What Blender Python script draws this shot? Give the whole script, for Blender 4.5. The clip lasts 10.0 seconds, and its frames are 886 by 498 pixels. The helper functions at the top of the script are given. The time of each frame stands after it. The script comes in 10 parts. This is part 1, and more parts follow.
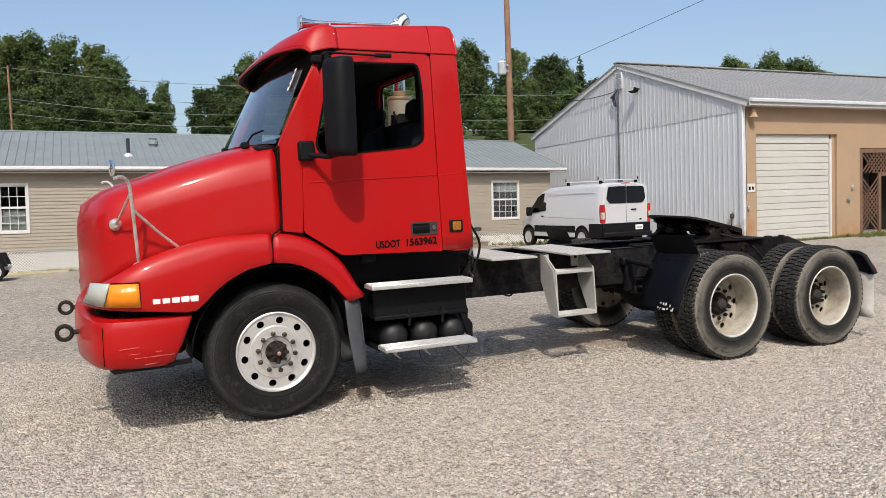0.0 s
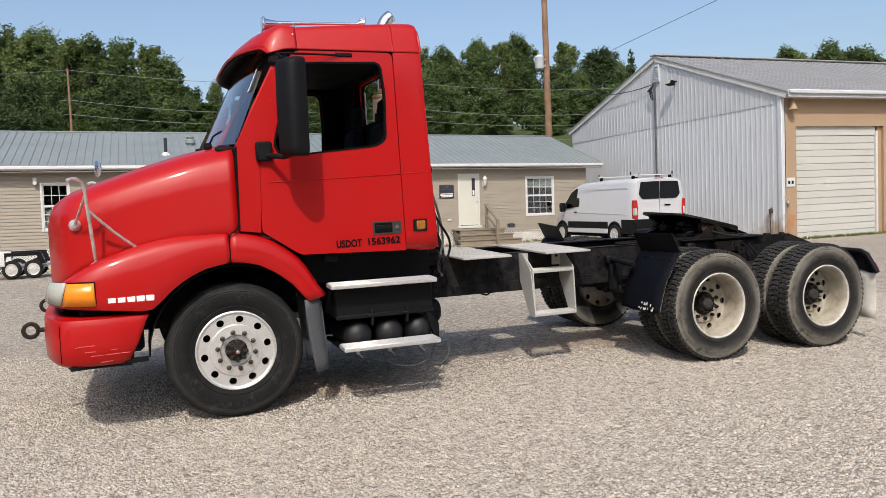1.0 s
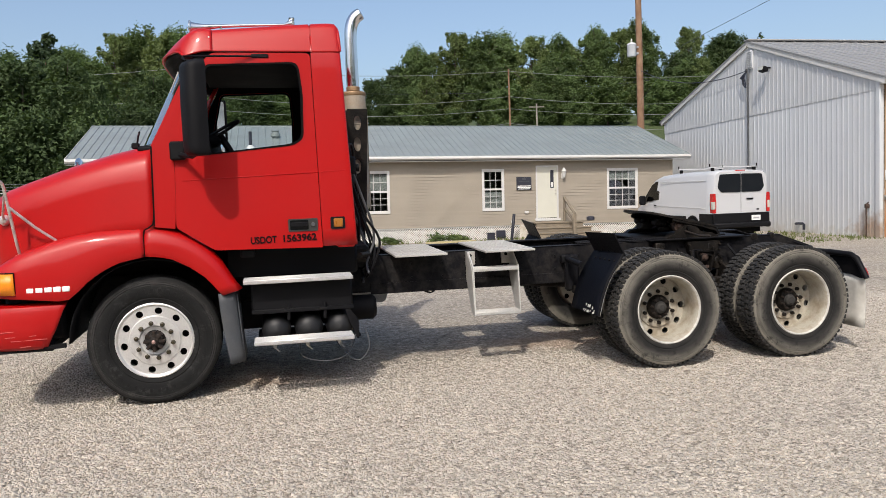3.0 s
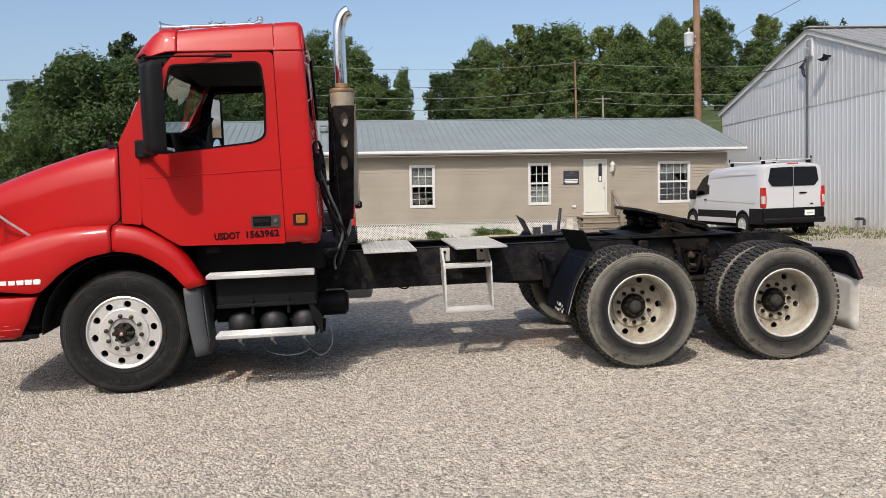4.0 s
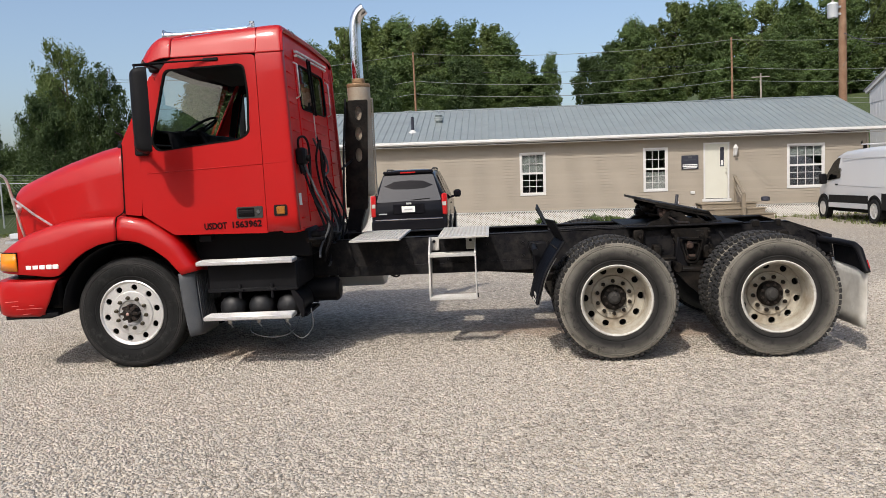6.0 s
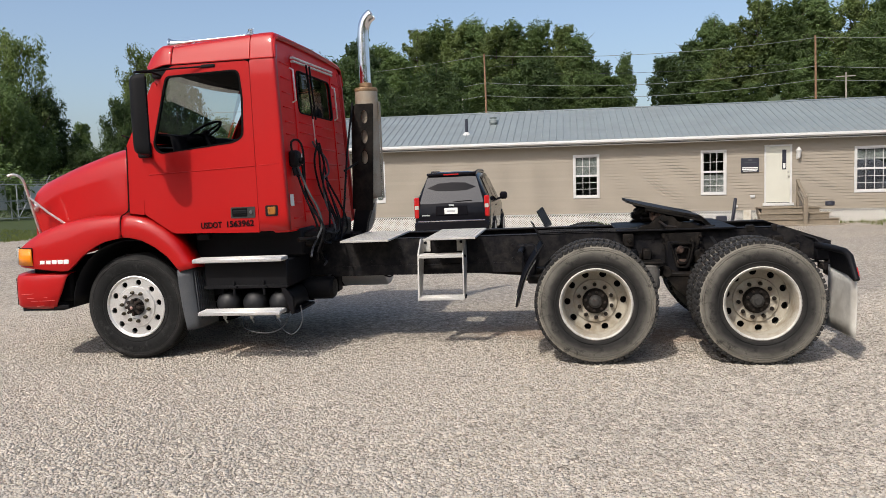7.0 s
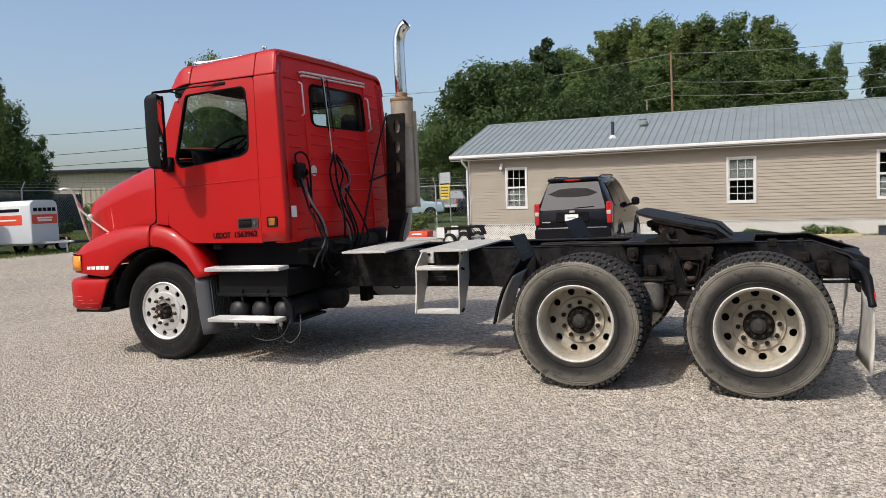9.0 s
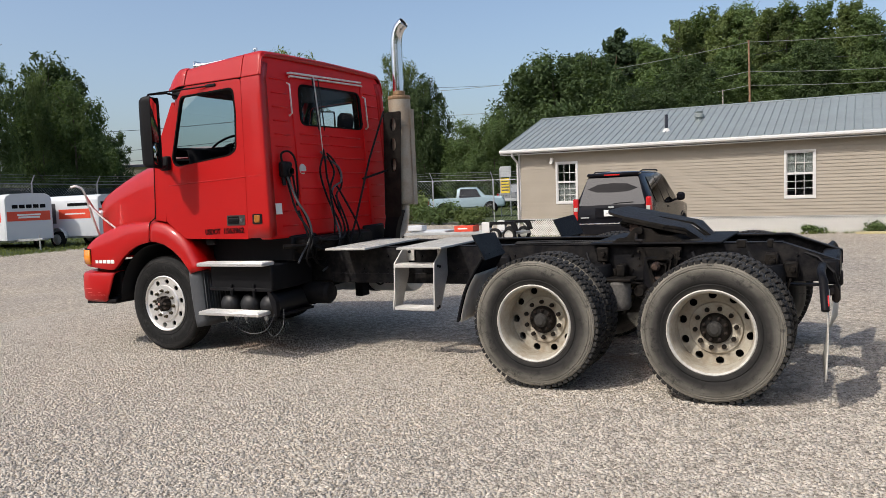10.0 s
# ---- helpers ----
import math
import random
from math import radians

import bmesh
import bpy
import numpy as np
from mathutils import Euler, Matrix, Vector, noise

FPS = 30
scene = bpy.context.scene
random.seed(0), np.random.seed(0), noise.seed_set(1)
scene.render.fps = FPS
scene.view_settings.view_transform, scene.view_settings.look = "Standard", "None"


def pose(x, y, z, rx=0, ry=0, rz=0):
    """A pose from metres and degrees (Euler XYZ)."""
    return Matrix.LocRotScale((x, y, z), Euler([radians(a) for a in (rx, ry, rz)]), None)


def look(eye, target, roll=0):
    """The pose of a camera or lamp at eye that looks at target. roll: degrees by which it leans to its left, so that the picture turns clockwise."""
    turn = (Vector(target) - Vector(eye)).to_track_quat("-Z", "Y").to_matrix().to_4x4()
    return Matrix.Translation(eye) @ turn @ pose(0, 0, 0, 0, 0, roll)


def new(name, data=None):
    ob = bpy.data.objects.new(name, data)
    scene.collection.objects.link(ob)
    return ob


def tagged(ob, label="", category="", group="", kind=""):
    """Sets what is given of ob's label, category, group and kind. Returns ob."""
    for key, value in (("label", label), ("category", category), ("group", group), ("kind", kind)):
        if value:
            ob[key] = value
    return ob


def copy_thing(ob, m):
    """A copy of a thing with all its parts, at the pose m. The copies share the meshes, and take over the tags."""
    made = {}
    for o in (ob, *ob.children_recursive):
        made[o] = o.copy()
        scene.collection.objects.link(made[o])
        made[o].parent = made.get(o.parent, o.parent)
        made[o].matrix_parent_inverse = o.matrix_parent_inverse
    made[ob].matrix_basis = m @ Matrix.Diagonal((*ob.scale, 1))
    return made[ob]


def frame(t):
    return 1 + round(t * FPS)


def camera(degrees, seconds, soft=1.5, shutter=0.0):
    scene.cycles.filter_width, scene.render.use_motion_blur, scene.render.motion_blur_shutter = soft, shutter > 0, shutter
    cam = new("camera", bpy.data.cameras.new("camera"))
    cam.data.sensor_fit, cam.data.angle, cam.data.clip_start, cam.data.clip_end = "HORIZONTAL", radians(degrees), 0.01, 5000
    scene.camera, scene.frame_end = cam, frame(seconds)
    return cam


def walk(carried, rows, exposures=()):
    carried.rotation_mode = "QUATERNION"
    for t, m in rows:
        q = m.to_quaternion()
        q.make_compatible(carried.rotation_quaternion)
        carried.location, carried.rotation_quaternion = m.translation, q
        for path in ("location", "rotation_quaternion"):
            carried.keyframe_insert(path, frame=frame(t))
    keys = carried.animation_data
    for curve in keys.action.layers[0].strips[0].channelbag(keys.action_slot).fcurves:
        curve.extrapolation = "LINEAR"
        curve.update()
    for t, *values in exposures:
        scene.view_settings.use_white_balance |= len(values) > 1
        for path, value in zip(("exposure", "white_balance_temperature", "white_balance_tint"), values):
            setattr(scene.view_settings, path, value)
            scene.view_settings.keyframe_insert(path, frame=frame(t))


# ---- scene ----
cam = camera(59.5, 10.0, soft=0.6)
PATH = [
    (0, (-1.295, -5.782, 1.624), (-0.444, -3.976, 1.507), -2.1),
    (0.5, (-0.996, -5.953, 1.624), (-0.203, -4.121, 1.501), -2.3),
    (1, (-0.618, -6.037, 1.623), (0.111, -4.179, 1.5), -2.4),
    (1.5, (-0.196, -6.236, 1.604), (0.459, -4.35, 1.479), -2.4),
    (2, (0.18, -6.342, 1.596), (0.76, -4.433, 1.462), -2.4),
    (2.5, (0.564, -6.399, 1.624), (1.073, -4.469, 1.489), -2.2),
    (3, (0.994, -6.523, 1.623), (1.429, -4.575, 1.487), -2.1),
    (4.5, (2.307, -6.7, 1.61), (2.472, -4.712, 1.459), -2.3),
    (5, (2.684, -6.742, 1.591), (2.754, -4.75, 1.434), -2.6),
    (5.5, (3.082, -6.842, 1.599), (3.047, -4.85, 1.432), -2.8),
    (7, (4.301, -6.925, 1.558), (3.979, -4.957, 1.407), -2.4),
    (7.5, (4.748, -6.826, 1.559), (4.323, -4.877, 1.418), -2.4),
    (8, (5.148, -6.642, 1.55), (4.596, -4.723, 1.424), -2.6),
    (8.5, (5.618, -6.454, 1.541), (4.94, -4.576, 1.425), -2.7),
    (9, (6.013, -6.233, 1.54), (5.225, -4.399, 1.421), -2.7),
    (9.5, (6.399, -6.012, 1.542), (5.525, -4.218, 1.42), -2.7),
    (10, (6.872, -5.899, 1.546), (5.914, -4.147, 1.418), -2.6),
]
walk(cam, [(t, look(eye, target, roll)) for t, eye, target, roll in PATH])

# ---- world and light ----
SUN = Vector((-0.36, -0.82, 1.0)).normalized()
world = bpy.data.worlds.new("world")
scene.world = world
world.use_nodes = True
wn = world.node_tree.nodes
sky = wn.new("ShaderNodeTexSky")
sky.sky_type = "NISHITA"
sky.sun_disc = False
sky.sun_elevation = math.asin(SUN.z)
sky.sun_rotation = math.atan2(SUN.x, SUN.y)
sky.altitude = 300
sky.air_density = 1.0
sky.dust_density = 4.5
sky.ozone_density = 1.3
wn["Background"].inputs["Strength"].default_value = 0.188
world.node_tree.links.new(sky.outputs[0], wn["Background"].inputs["Color"])
sun = new("sun", bpy.data.lights.new("sun", "SUN"))
sun.data.energy = 3.4
sun.data.angle = radians(0.9)
sun.data.color = (1.0, 0.95, 0.88)
sun.matrix_basis = look(SUN * 60, (0, 0, 0))
scene.view_settings.exposure = -0.06


# ---- materials ----
def mat(name, col, rough=0.6, metal=0.0, var=0.12, scale=3.0, bump=0.1, bscale=40.0, coat=0.0, dirt=None,
        dirt_amount=0.45, dirt_scale=2.0, obj=0.0, island=0.0, spec=0.5):
    """A surface of one colour with uneven tone at two scales, fine relief and optional dirt."""
    m = bpy.data.materials.new(name)
    m.use_nodes = True
    n, ln = m.node_tree.nodes, m.node_tree.links
    bs = n["Principled BSDF"]
    tc = n.new("ShaderNodeTexCoord")
    big, fine = n.new("ShaderNodeTexNoise"), n.new("ShaderNodeTexNoise")
    big.inputs["Scale"].default_value, big.inputs["Detail"].default_value = scale, 4
    fine.inputs["Scale"].default_value, fine.inputs["Detail"].default_value = bscale, 3
    ln.new(tc.outputs["Object"], big.inputs["Vector"])
    ln.new(tc.outputs["Object"], fine.inputs["Vector"])
    add = n.new("ShaderNodeMath")
    add.operation = "ADD"
    ln.new(big.outputs[0], add.inputs[0])
    ln.new(fine.outputs[0], add.inputs[1])
    last = add.outputs[0]
    rng = n.new("ShaderNodeMapRange")
    rng.inputs[1].default_value, rng.inputs[2].default_value = 0.6, 1.4
    rng.inputs[3].default_value, rng.inputs[4].default_value = 1 - var, 1 + var
    ln.new(last, rng.inputs[0])
    last = rng.outputs[0]
    for on, node, sock in ((obj, "ShaderNodeObjectInfo", "Random"), (island, "ShaderNodeNewGeometry", "Random Per Island")):
        if on:
            src = n.new(node)
            r2 = n.new("ShaderNodeMapRange")
            r2.inputs[3].default_value, r2.inputs[4].default_value = 1 - on, 1 + on
            ln.new(src.outputs[sock], r2.inputs[0])
            mul = n.new("ShaderNodeMath")
            mul.operation = "MULTIPLY"
            ln.new(last, mul.inputs[0])
            ln.new(r2.outputs[0], mul.inputs[1])
            last = mul.outputs[0]
    vm = n.new("ShaderNodeVectorMath")
    vm.operation = "SCALE"
    vm.inputs[0].default_value = col
    ln.new(last, vm.inputs["Scale"])
    colour = vm.outputs[0]
    if dirt:
        dn = n.new("ShaderNodeTexNoise")
        dn.inputs["Scale"].default_value, dn.inputs["Detail"].default_value = dirt_scale, 8
        dn.inputs["Roughness"].default_value = 0.65
        ln.new(tc.outputs["Object"], dn.inputs["Vector"])
        r3 = n.new("ShaderNodeMapRange")
        r3.inputs[1].default_value, r3.inputs[2].default_value = 0.42, 0.68
        r3.inputs[4].default_value = dirt_amount
        ln.new(dn.outputs[0], r3.inputs[0])
        mx = n.new("ShaderNodeMix")
        mx.data_type = "RGBA"
        mx.inputs["B"].default_value = (*dirt, 1)
        ln.new(r3.outputs[0], mx.inputs["Factor"])
        ln.new(colour, mx.inputs["A"])
        colour = mx.outputs["Result"]
        r4 = n.new("ShaderNodeMapRange")
        r4.inputs[3].default_value, r4.inputs[4].default_value = rough, min(1.0, rough + 0.3)
        ln.new(r3.outputs[0], r4.inputs[0])
        ln.new(r4.outputs[0], bs.inputs["Roughness"])
    else:
        r4 = n.new("ShaderNodeMapRange")
        r4.inputs[1].default_value, r4.inputs[2].default_value = 0.3, 0.7
        r4.inputs[3].default_value, r4.inputs[4].default_value = max(0.02, rough - 0.06), min(1.0, rough + 0.06)
        ln.new(big.outputs[0], r4.inputs[0])
        ln.new(r4.outputs[0], bs.inputs["Roughness"])
    ln.new(colour, bs.inputs["Base Color"])
    bs.inputs["Metallic"].default_value = metal
    bs.inputs["Coat Weight"].default_value = coat
    bs.inputs["Coat Roughness"].default_value = 0.09
    bs.inputs["Specular IOR Level"].default_value = spec
    if bump:
        bp = n.new("ShaderNodeBump")
        bp.inputs["Strength"].default_value = bump
        bp.inputs["Distance"].default_value = 0.01
        ln.new(fine.outputs[0], bp.inputs["Height"])
        ln.new(bp.outputs[0], bs.inputs["Normal"])
    return m


def glass_mat(name, tint=(0.75, 0.82, 0.8), rough=0.02, gloss=0.04, film=0.0):
    """Thin window glass: see-through with a clear reflection at its surface; film: a dusty film on it."""
    m = bpy.data.materials.new(name)
    m.use_nodes = True
    n, ln = m.node_tree.nodes, m.node_tree.links
    out = n["Material Output"]
    tr, gl, mx, fr = (n.new(k) for k in ("ShaderNodeBsdfTransparent", "ShaderNodeBsdfGlossy", "ShaderNodeMixShader", "ShaderNodeLayerWeight"))
    tr.inputs[0].default_value = (*tint, 1)
    gl.inputs["Roughness"].default_value = rough
    fr.inputs["Blend"].default_value = 0.5
    pw, ma = n.new("ShaderNodeMath"), n.new("ShaderNodeMath")
    pw.operation, ma.operation = "POWER", "MULTIPLY_ADD"
    pw.inputs[1].default_value, ma.inputs[1].default_value, ma.inputs[2].default_value = 5.0, 0.85, gloss
    ln.new(fr.outputs["Facing"], pw.inputs[0])
    ln.new(pw.outputs[0], ma.inputs[0])
    ln.new(ma.outputs[0], mx.inputs[0])
    ln.new(tr.outputs[0], mx.inputs[1])
    ln.new(gl.outputs[0], mx.inputs[2])
    last = mx
    if film:
        df, m2 = n.new("ShaderNodeBsdfTranslucent"), n.new("ShaderNodeMixShader")
        df.inputs[0].default_value = (0.75, 0.78, 0.78, 1)
        nz, rg = n.new("ShaderNodeTexNoise"), n.new("ShaderNodeMapRange")
        nz.inputs["Scale"].default_value, nz.inputs["Detail"].default_value = 3.0, 7
        rg.inputs[1].default_value, rg.inputs[2].default_value, rg.inputs[3].default_value, rg.inputs[4].default_value = 0.35, 0.7, film * 0.4, film * 1.6
        ln.new(nz.outputs[0], rg.inputs[0])
        ln.new(rg.outputs[0], m2.inputs[0])
        ln.new(mx.outputs[0], m2.inputs[1])
        ln.new(df.outputs[0], m2.inputs[2])
        last = m2
    ln.new(last.outputs[0], out.inputs["Surface"])
    return m


def leaf_mat(name, col, spread=0.26):
    m = mat(name, col, rough=0.75, var=0.3, scale=0.25, bump=0, bscale=2.0, island=spread, obj=0.22, spec=0.2)
    n, ln = m.node_tree.nodes, m.node_tree.links
    bs, out = n["Principled BSDF"], n["Material Output"]
    tl, mx = n.new("ShaderNodeBsdfTranslucent"), n.new("ShaderNodeMixShader")
    tl.inputs[0].default_value = (col[0] * 1.6, col[1] * 1.7, col[2] * 0.8, 1)
    mx.inputs[0].default_value = 0.28
    ln.new(bs.outputs[0], mx.inputs[1])
    ln.new(tl.outputs[0], mx.inputs[2])
    ln.new(mx.outputs[0], out.inputs["Surface"])
    return m


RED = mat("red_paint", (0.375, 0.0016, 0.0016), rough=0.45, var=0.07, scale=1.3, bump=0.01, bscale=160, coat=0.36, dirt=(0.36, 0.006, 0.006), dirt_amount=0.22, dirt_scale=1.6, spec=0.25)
# same paint as RED, its base lightened to brighten the sunless back wall
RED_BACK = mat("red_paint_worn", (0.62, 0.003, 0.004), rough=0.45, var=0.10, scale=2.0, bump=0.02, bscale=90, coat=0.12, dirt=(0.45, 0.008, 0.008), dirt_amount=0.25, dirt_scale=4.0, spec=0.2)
BLACK = mat("black_chassis_paint", (0.006, 0.006, 0.0075), rough=0.5, var=0.4, scale=4, bump=0.2, bscale=50, dirt=(0.028, 0.025, 0.022), dirt_amount=0.3, dirt_scale=5, spec=0.1)
GREASE = mat("greasy_iron", (0.0075, 0.0068, 0.0062), rough=0.5, var=0.5, scale=9, bump=0.5, bscale=45, dirt=(0.04, 0.03, 0.022), dirt_amount=0.35, dirt_scale=9, spec=0.12)
GREASE_W = mat("wet_black_grease", (0.007, 0.0062, 0.0055), rough=0.5, var=0.5, scale=9, bump=0.9, bscale=25, dirt=(0.045, 0.034, 0.025), dirt_amount=0.4, dirt_scale=10, spec=0.17)
PLASTIC = mat("black_plastic", (0.0065, 0.0065, 0.0075), rough=0.55, var=0.2, scale=5, bump=0.15, bscale=220, spec=0.14)
NAVY = mat("dark_navy_steel", (0.0036, 0.0046, 0.0078), rough=0.6, var=0.3, scale=5, bump=0.2, bscale=60, dirt=(0.013, 0.013, 0.015), dirt_amount=0.3, dirt_scale=6, spec=0.05)
TANK = mat("black_tank_paint", (0.008, 0.008, 0.009), rough=0.5, var=0.2, scale=5, bump=0.05, bscale=120, spec=0.4)
SEAM = mat("black_rubber_seal", (0.004, 0.004, 0.004), rough=0.75, var=0.2, spec=0.08)
GREY_PL = mat("grey_moulded_plastic", (0.055, 0.059, 0.066), rough=0.6, var=0.2, scale=5, bump=0.2, bscale=120, dirt=(0.14, 0.135, 0.125), dirt_amount=0.35)
TREAD = mat("tread_rubber", (0.013, 0.0125, 0.012), rough=0.85, var=0.3, bump=0.3, bscale=60, dirt=(0.06, 0.053, 0.045), dirt_amount=0.35, dirt_scale=9)
ALU = mat("polished_aluminium", (0.80, 0.79, 0.77), rough=0.36, metal=0.7, var=0.12, scale=8, bump=0.05, bscale=90, dirt=(0.36, 0.33, 0.29), dirt_amount=0.3, dirt_scale=8)
ALU_D = mat("dull_aluminium", (0.62, 0.61, 0.58), rough=0.5, metal=0.55, var=0.2, scale=6, bump=0.2, bscale=120, dirt=(0.34, 0.31, 0.26), dirt_amount=0.45, dirt_scale=6)
CHROME = mat("chrome", (0.80, 0.80, 0.80), rough=0.17, metal=1.0, var=0.06, scale=9, bump=0.02, bscale=90)
CHROME_R = mat("rust_flecked_chrome", (0.78, 0.74, 0.70), rough=0.32, metal=0.75, var=0.2, scale=12, bump=0.1, bscale=90, dirt=(0.22, 0.1, 0.05), dirt_amount=0.5, dirt_scale=18)
CREAM = mat("cream_wheel_paint", (0.40, 0.37, 0.305), rough=0.5, var=0.16, scale=7, bump=0.12, bscale=70, dirt=(0.20, 0.15, 0.095), dirt_amount=0.75, dirt_scale=6)
RIM_LIP = mat("chalky_rim_lip", (0.52, 0.505, 0.46), rough=0.55, var=0.2, scale=9, bump=0.2, bscale=70, dirt=(0.2, 0.17, 0.13), dirt_amount=0.55, dirt_scale=12)
RUST_C = mat("rusty_casting", (0.042, 0.023, 0.015), rough=0.85, var=0.4, scale=12, bump=0.6, bscale=50, dirt=(0.015, 0.013, 0.012), dirt_amount=0.7, dirt_scale=14)
DUST_G = mat("dust_caked_rubber", (0.13, 0.122, 0.11), rough=0.9, var=0.35, scale=9, bump=0.4, bscale=40, dirt=(0.03, 0.028, 0.025), dirt_amount=0.6, dirt_scale=9)
HUB = mat("rusty_hub_iron", (0.008, 0.0065, 0.0055), rough=0.65, var=0.45, scale=14, bump=0.7, bscale=60, dirt=(0.06, 0.036, 0.024), dirt_amount=0.35, dirt_scale=14, spec=0.3)
RAIL = mat("scuffed_chassis_paint", (0.0065, 0.0065, 0.008), rough=0.5, var=0.5, scale=6, bump=0.25, bscale=50, dirt=(0.075, 0.066, 0.056), dirt_amount=0.28, dirt_scale=11, spec=0.12)
NUT = mat("oily_wheel_nut", (0.06, 0.05, 0.03), rough=0.42, metal=0.6, var=0.35, bump=0.2)
MUFF = mat("dusty_tan_steel", (0.37, 0.325, 0.26), rough=0.5, metal=0.25, var=0.2, scale=3, bump=0.12, bscale=60, dirt=(0.30, 0.19, 0.10), dirt_amount=0.5, dirt_scale=4)
MUFF_H = mat("scorched_muffler_head", (0.30, 0.20, 0.11), rough=0.55, metal=0.4, var=0.3, scale=6, bump=0.2, bscale=60, dirt=(0.12, 0.06, 0.03), dirt_amount=0.6, dirt_scale=8)
STEEL = mat("muffler_steel", (0.52, 0.50, 0.46), rough=0.42, metal=0.75, var=0.22, scale=3, bump=0.12, bscale=60, dirt=(0.30, 0.19, 0.10), dirt_amount=0.6, dirt_scale=3.2)
DECK = mat("dusty_tread_plate", (0.50, 0.49, 0.46), rough=0.62, metal=0.25, var=0.18, scale=5, bump=0.2, bscale=80, dirt=(0.36, 0.33, 0.28), dirt_amount=0.5)
RUSTY = mat("rusty_brown_rubber", (0.05, 0.028, 0.018), rough=0.8, var=0.4, scale=14, bump=0.5, bscale=50)
DUSTY = mat("dust_coated_iron", (0.026, 0.024, 0.022), rough=0.8, var=0.3, scale=9, bump=0.4, bscale=40, dirt=(0.03, 0.028, 0.025), dirt_amount=0.6, dirt_scale=8)
WHITE_LABEL = mat("white_label", (0.75, 0.75, 0.72), rough=0.6, var=0.06)
INK = mat("black_lettering", (0.004, 0.004, 0.005), rough=0.7, var=0.1, bump=0, spec=0.1)
LENS_A = mat("amber_lens", (0.85, 0.25, 0.004), rough=0.22, var=0.12, scale=9, bump=0.25, bscale=130, coat=0.4)
LENS_M = mat("dull_amber_lens", (0.30, 0.11, 0.012), rough=0.3, var=0.3, scale=30, bump=0.3, bscale=130)
LENS_C = mat("hazed_headlight_lens", (0.42, 0.425, 0.38), rough=0.2, var=0.18, scale=7, bump=0.3, bscale=110, coat=0.5)
CAP_R = mat("pinkish_worn_steel", (0.36, 0.23, 0.2), rough=0.45, metal=0.4, var=0.3, bump=0.2)
LENS_R = mat("red_lens", (0.42, 0.012, 0.012), rough=0.2, var=0.12, bump=0.1, coat=0.5)
CLOTH = mat("dark_seat_cloth", (0.014, 0.014, 0.018), rough=0.9, var=0.25, bump=0.3, bscale=160, spec=0.1)
TRIM_IN = mat("dark_interior_trim", (0.006, 0.006, 0.007), rough=0.8, var=0.2, bump=0.2, bscale=120, spec=0.1)
GLASS = glass_mat("window_glass", (0.86, 0.91, 0.90), gloss=0.03)
GLASS_W = glass_mat("windscreen_glass", (0.78, 0.94, 0.93), gloss=0.40, film=0.003)
GLASS_H = glass_mat("house_glass", (0.85, 0.88, 0.87), gloss=0.13)
GLASS_T = glass_mat("tinted_glass", (0.06, 0.065, 0.07), gloss=0.05)
MIRROR = mat("mirror_glass", (0.85, 0.86, 0.87), rough=0.03, metal=1.0, var=0.02, bump=0)
FLAP_B = mat("worn_black_edge", (0.008, 0.008, 0.009), rough=0.6, var=0.3, scale=6, bump=0.2, bscale=60, spec=0.1)
FLAP = mat("dirty_white_mudflap", (0.58, 0.56, 0.51), rough=0.6, var=0.2, scale=4, bump=0.1, dirt=(0.2, 0.17, 0.13), dirt_amount=0.5, dirt_scale=5)


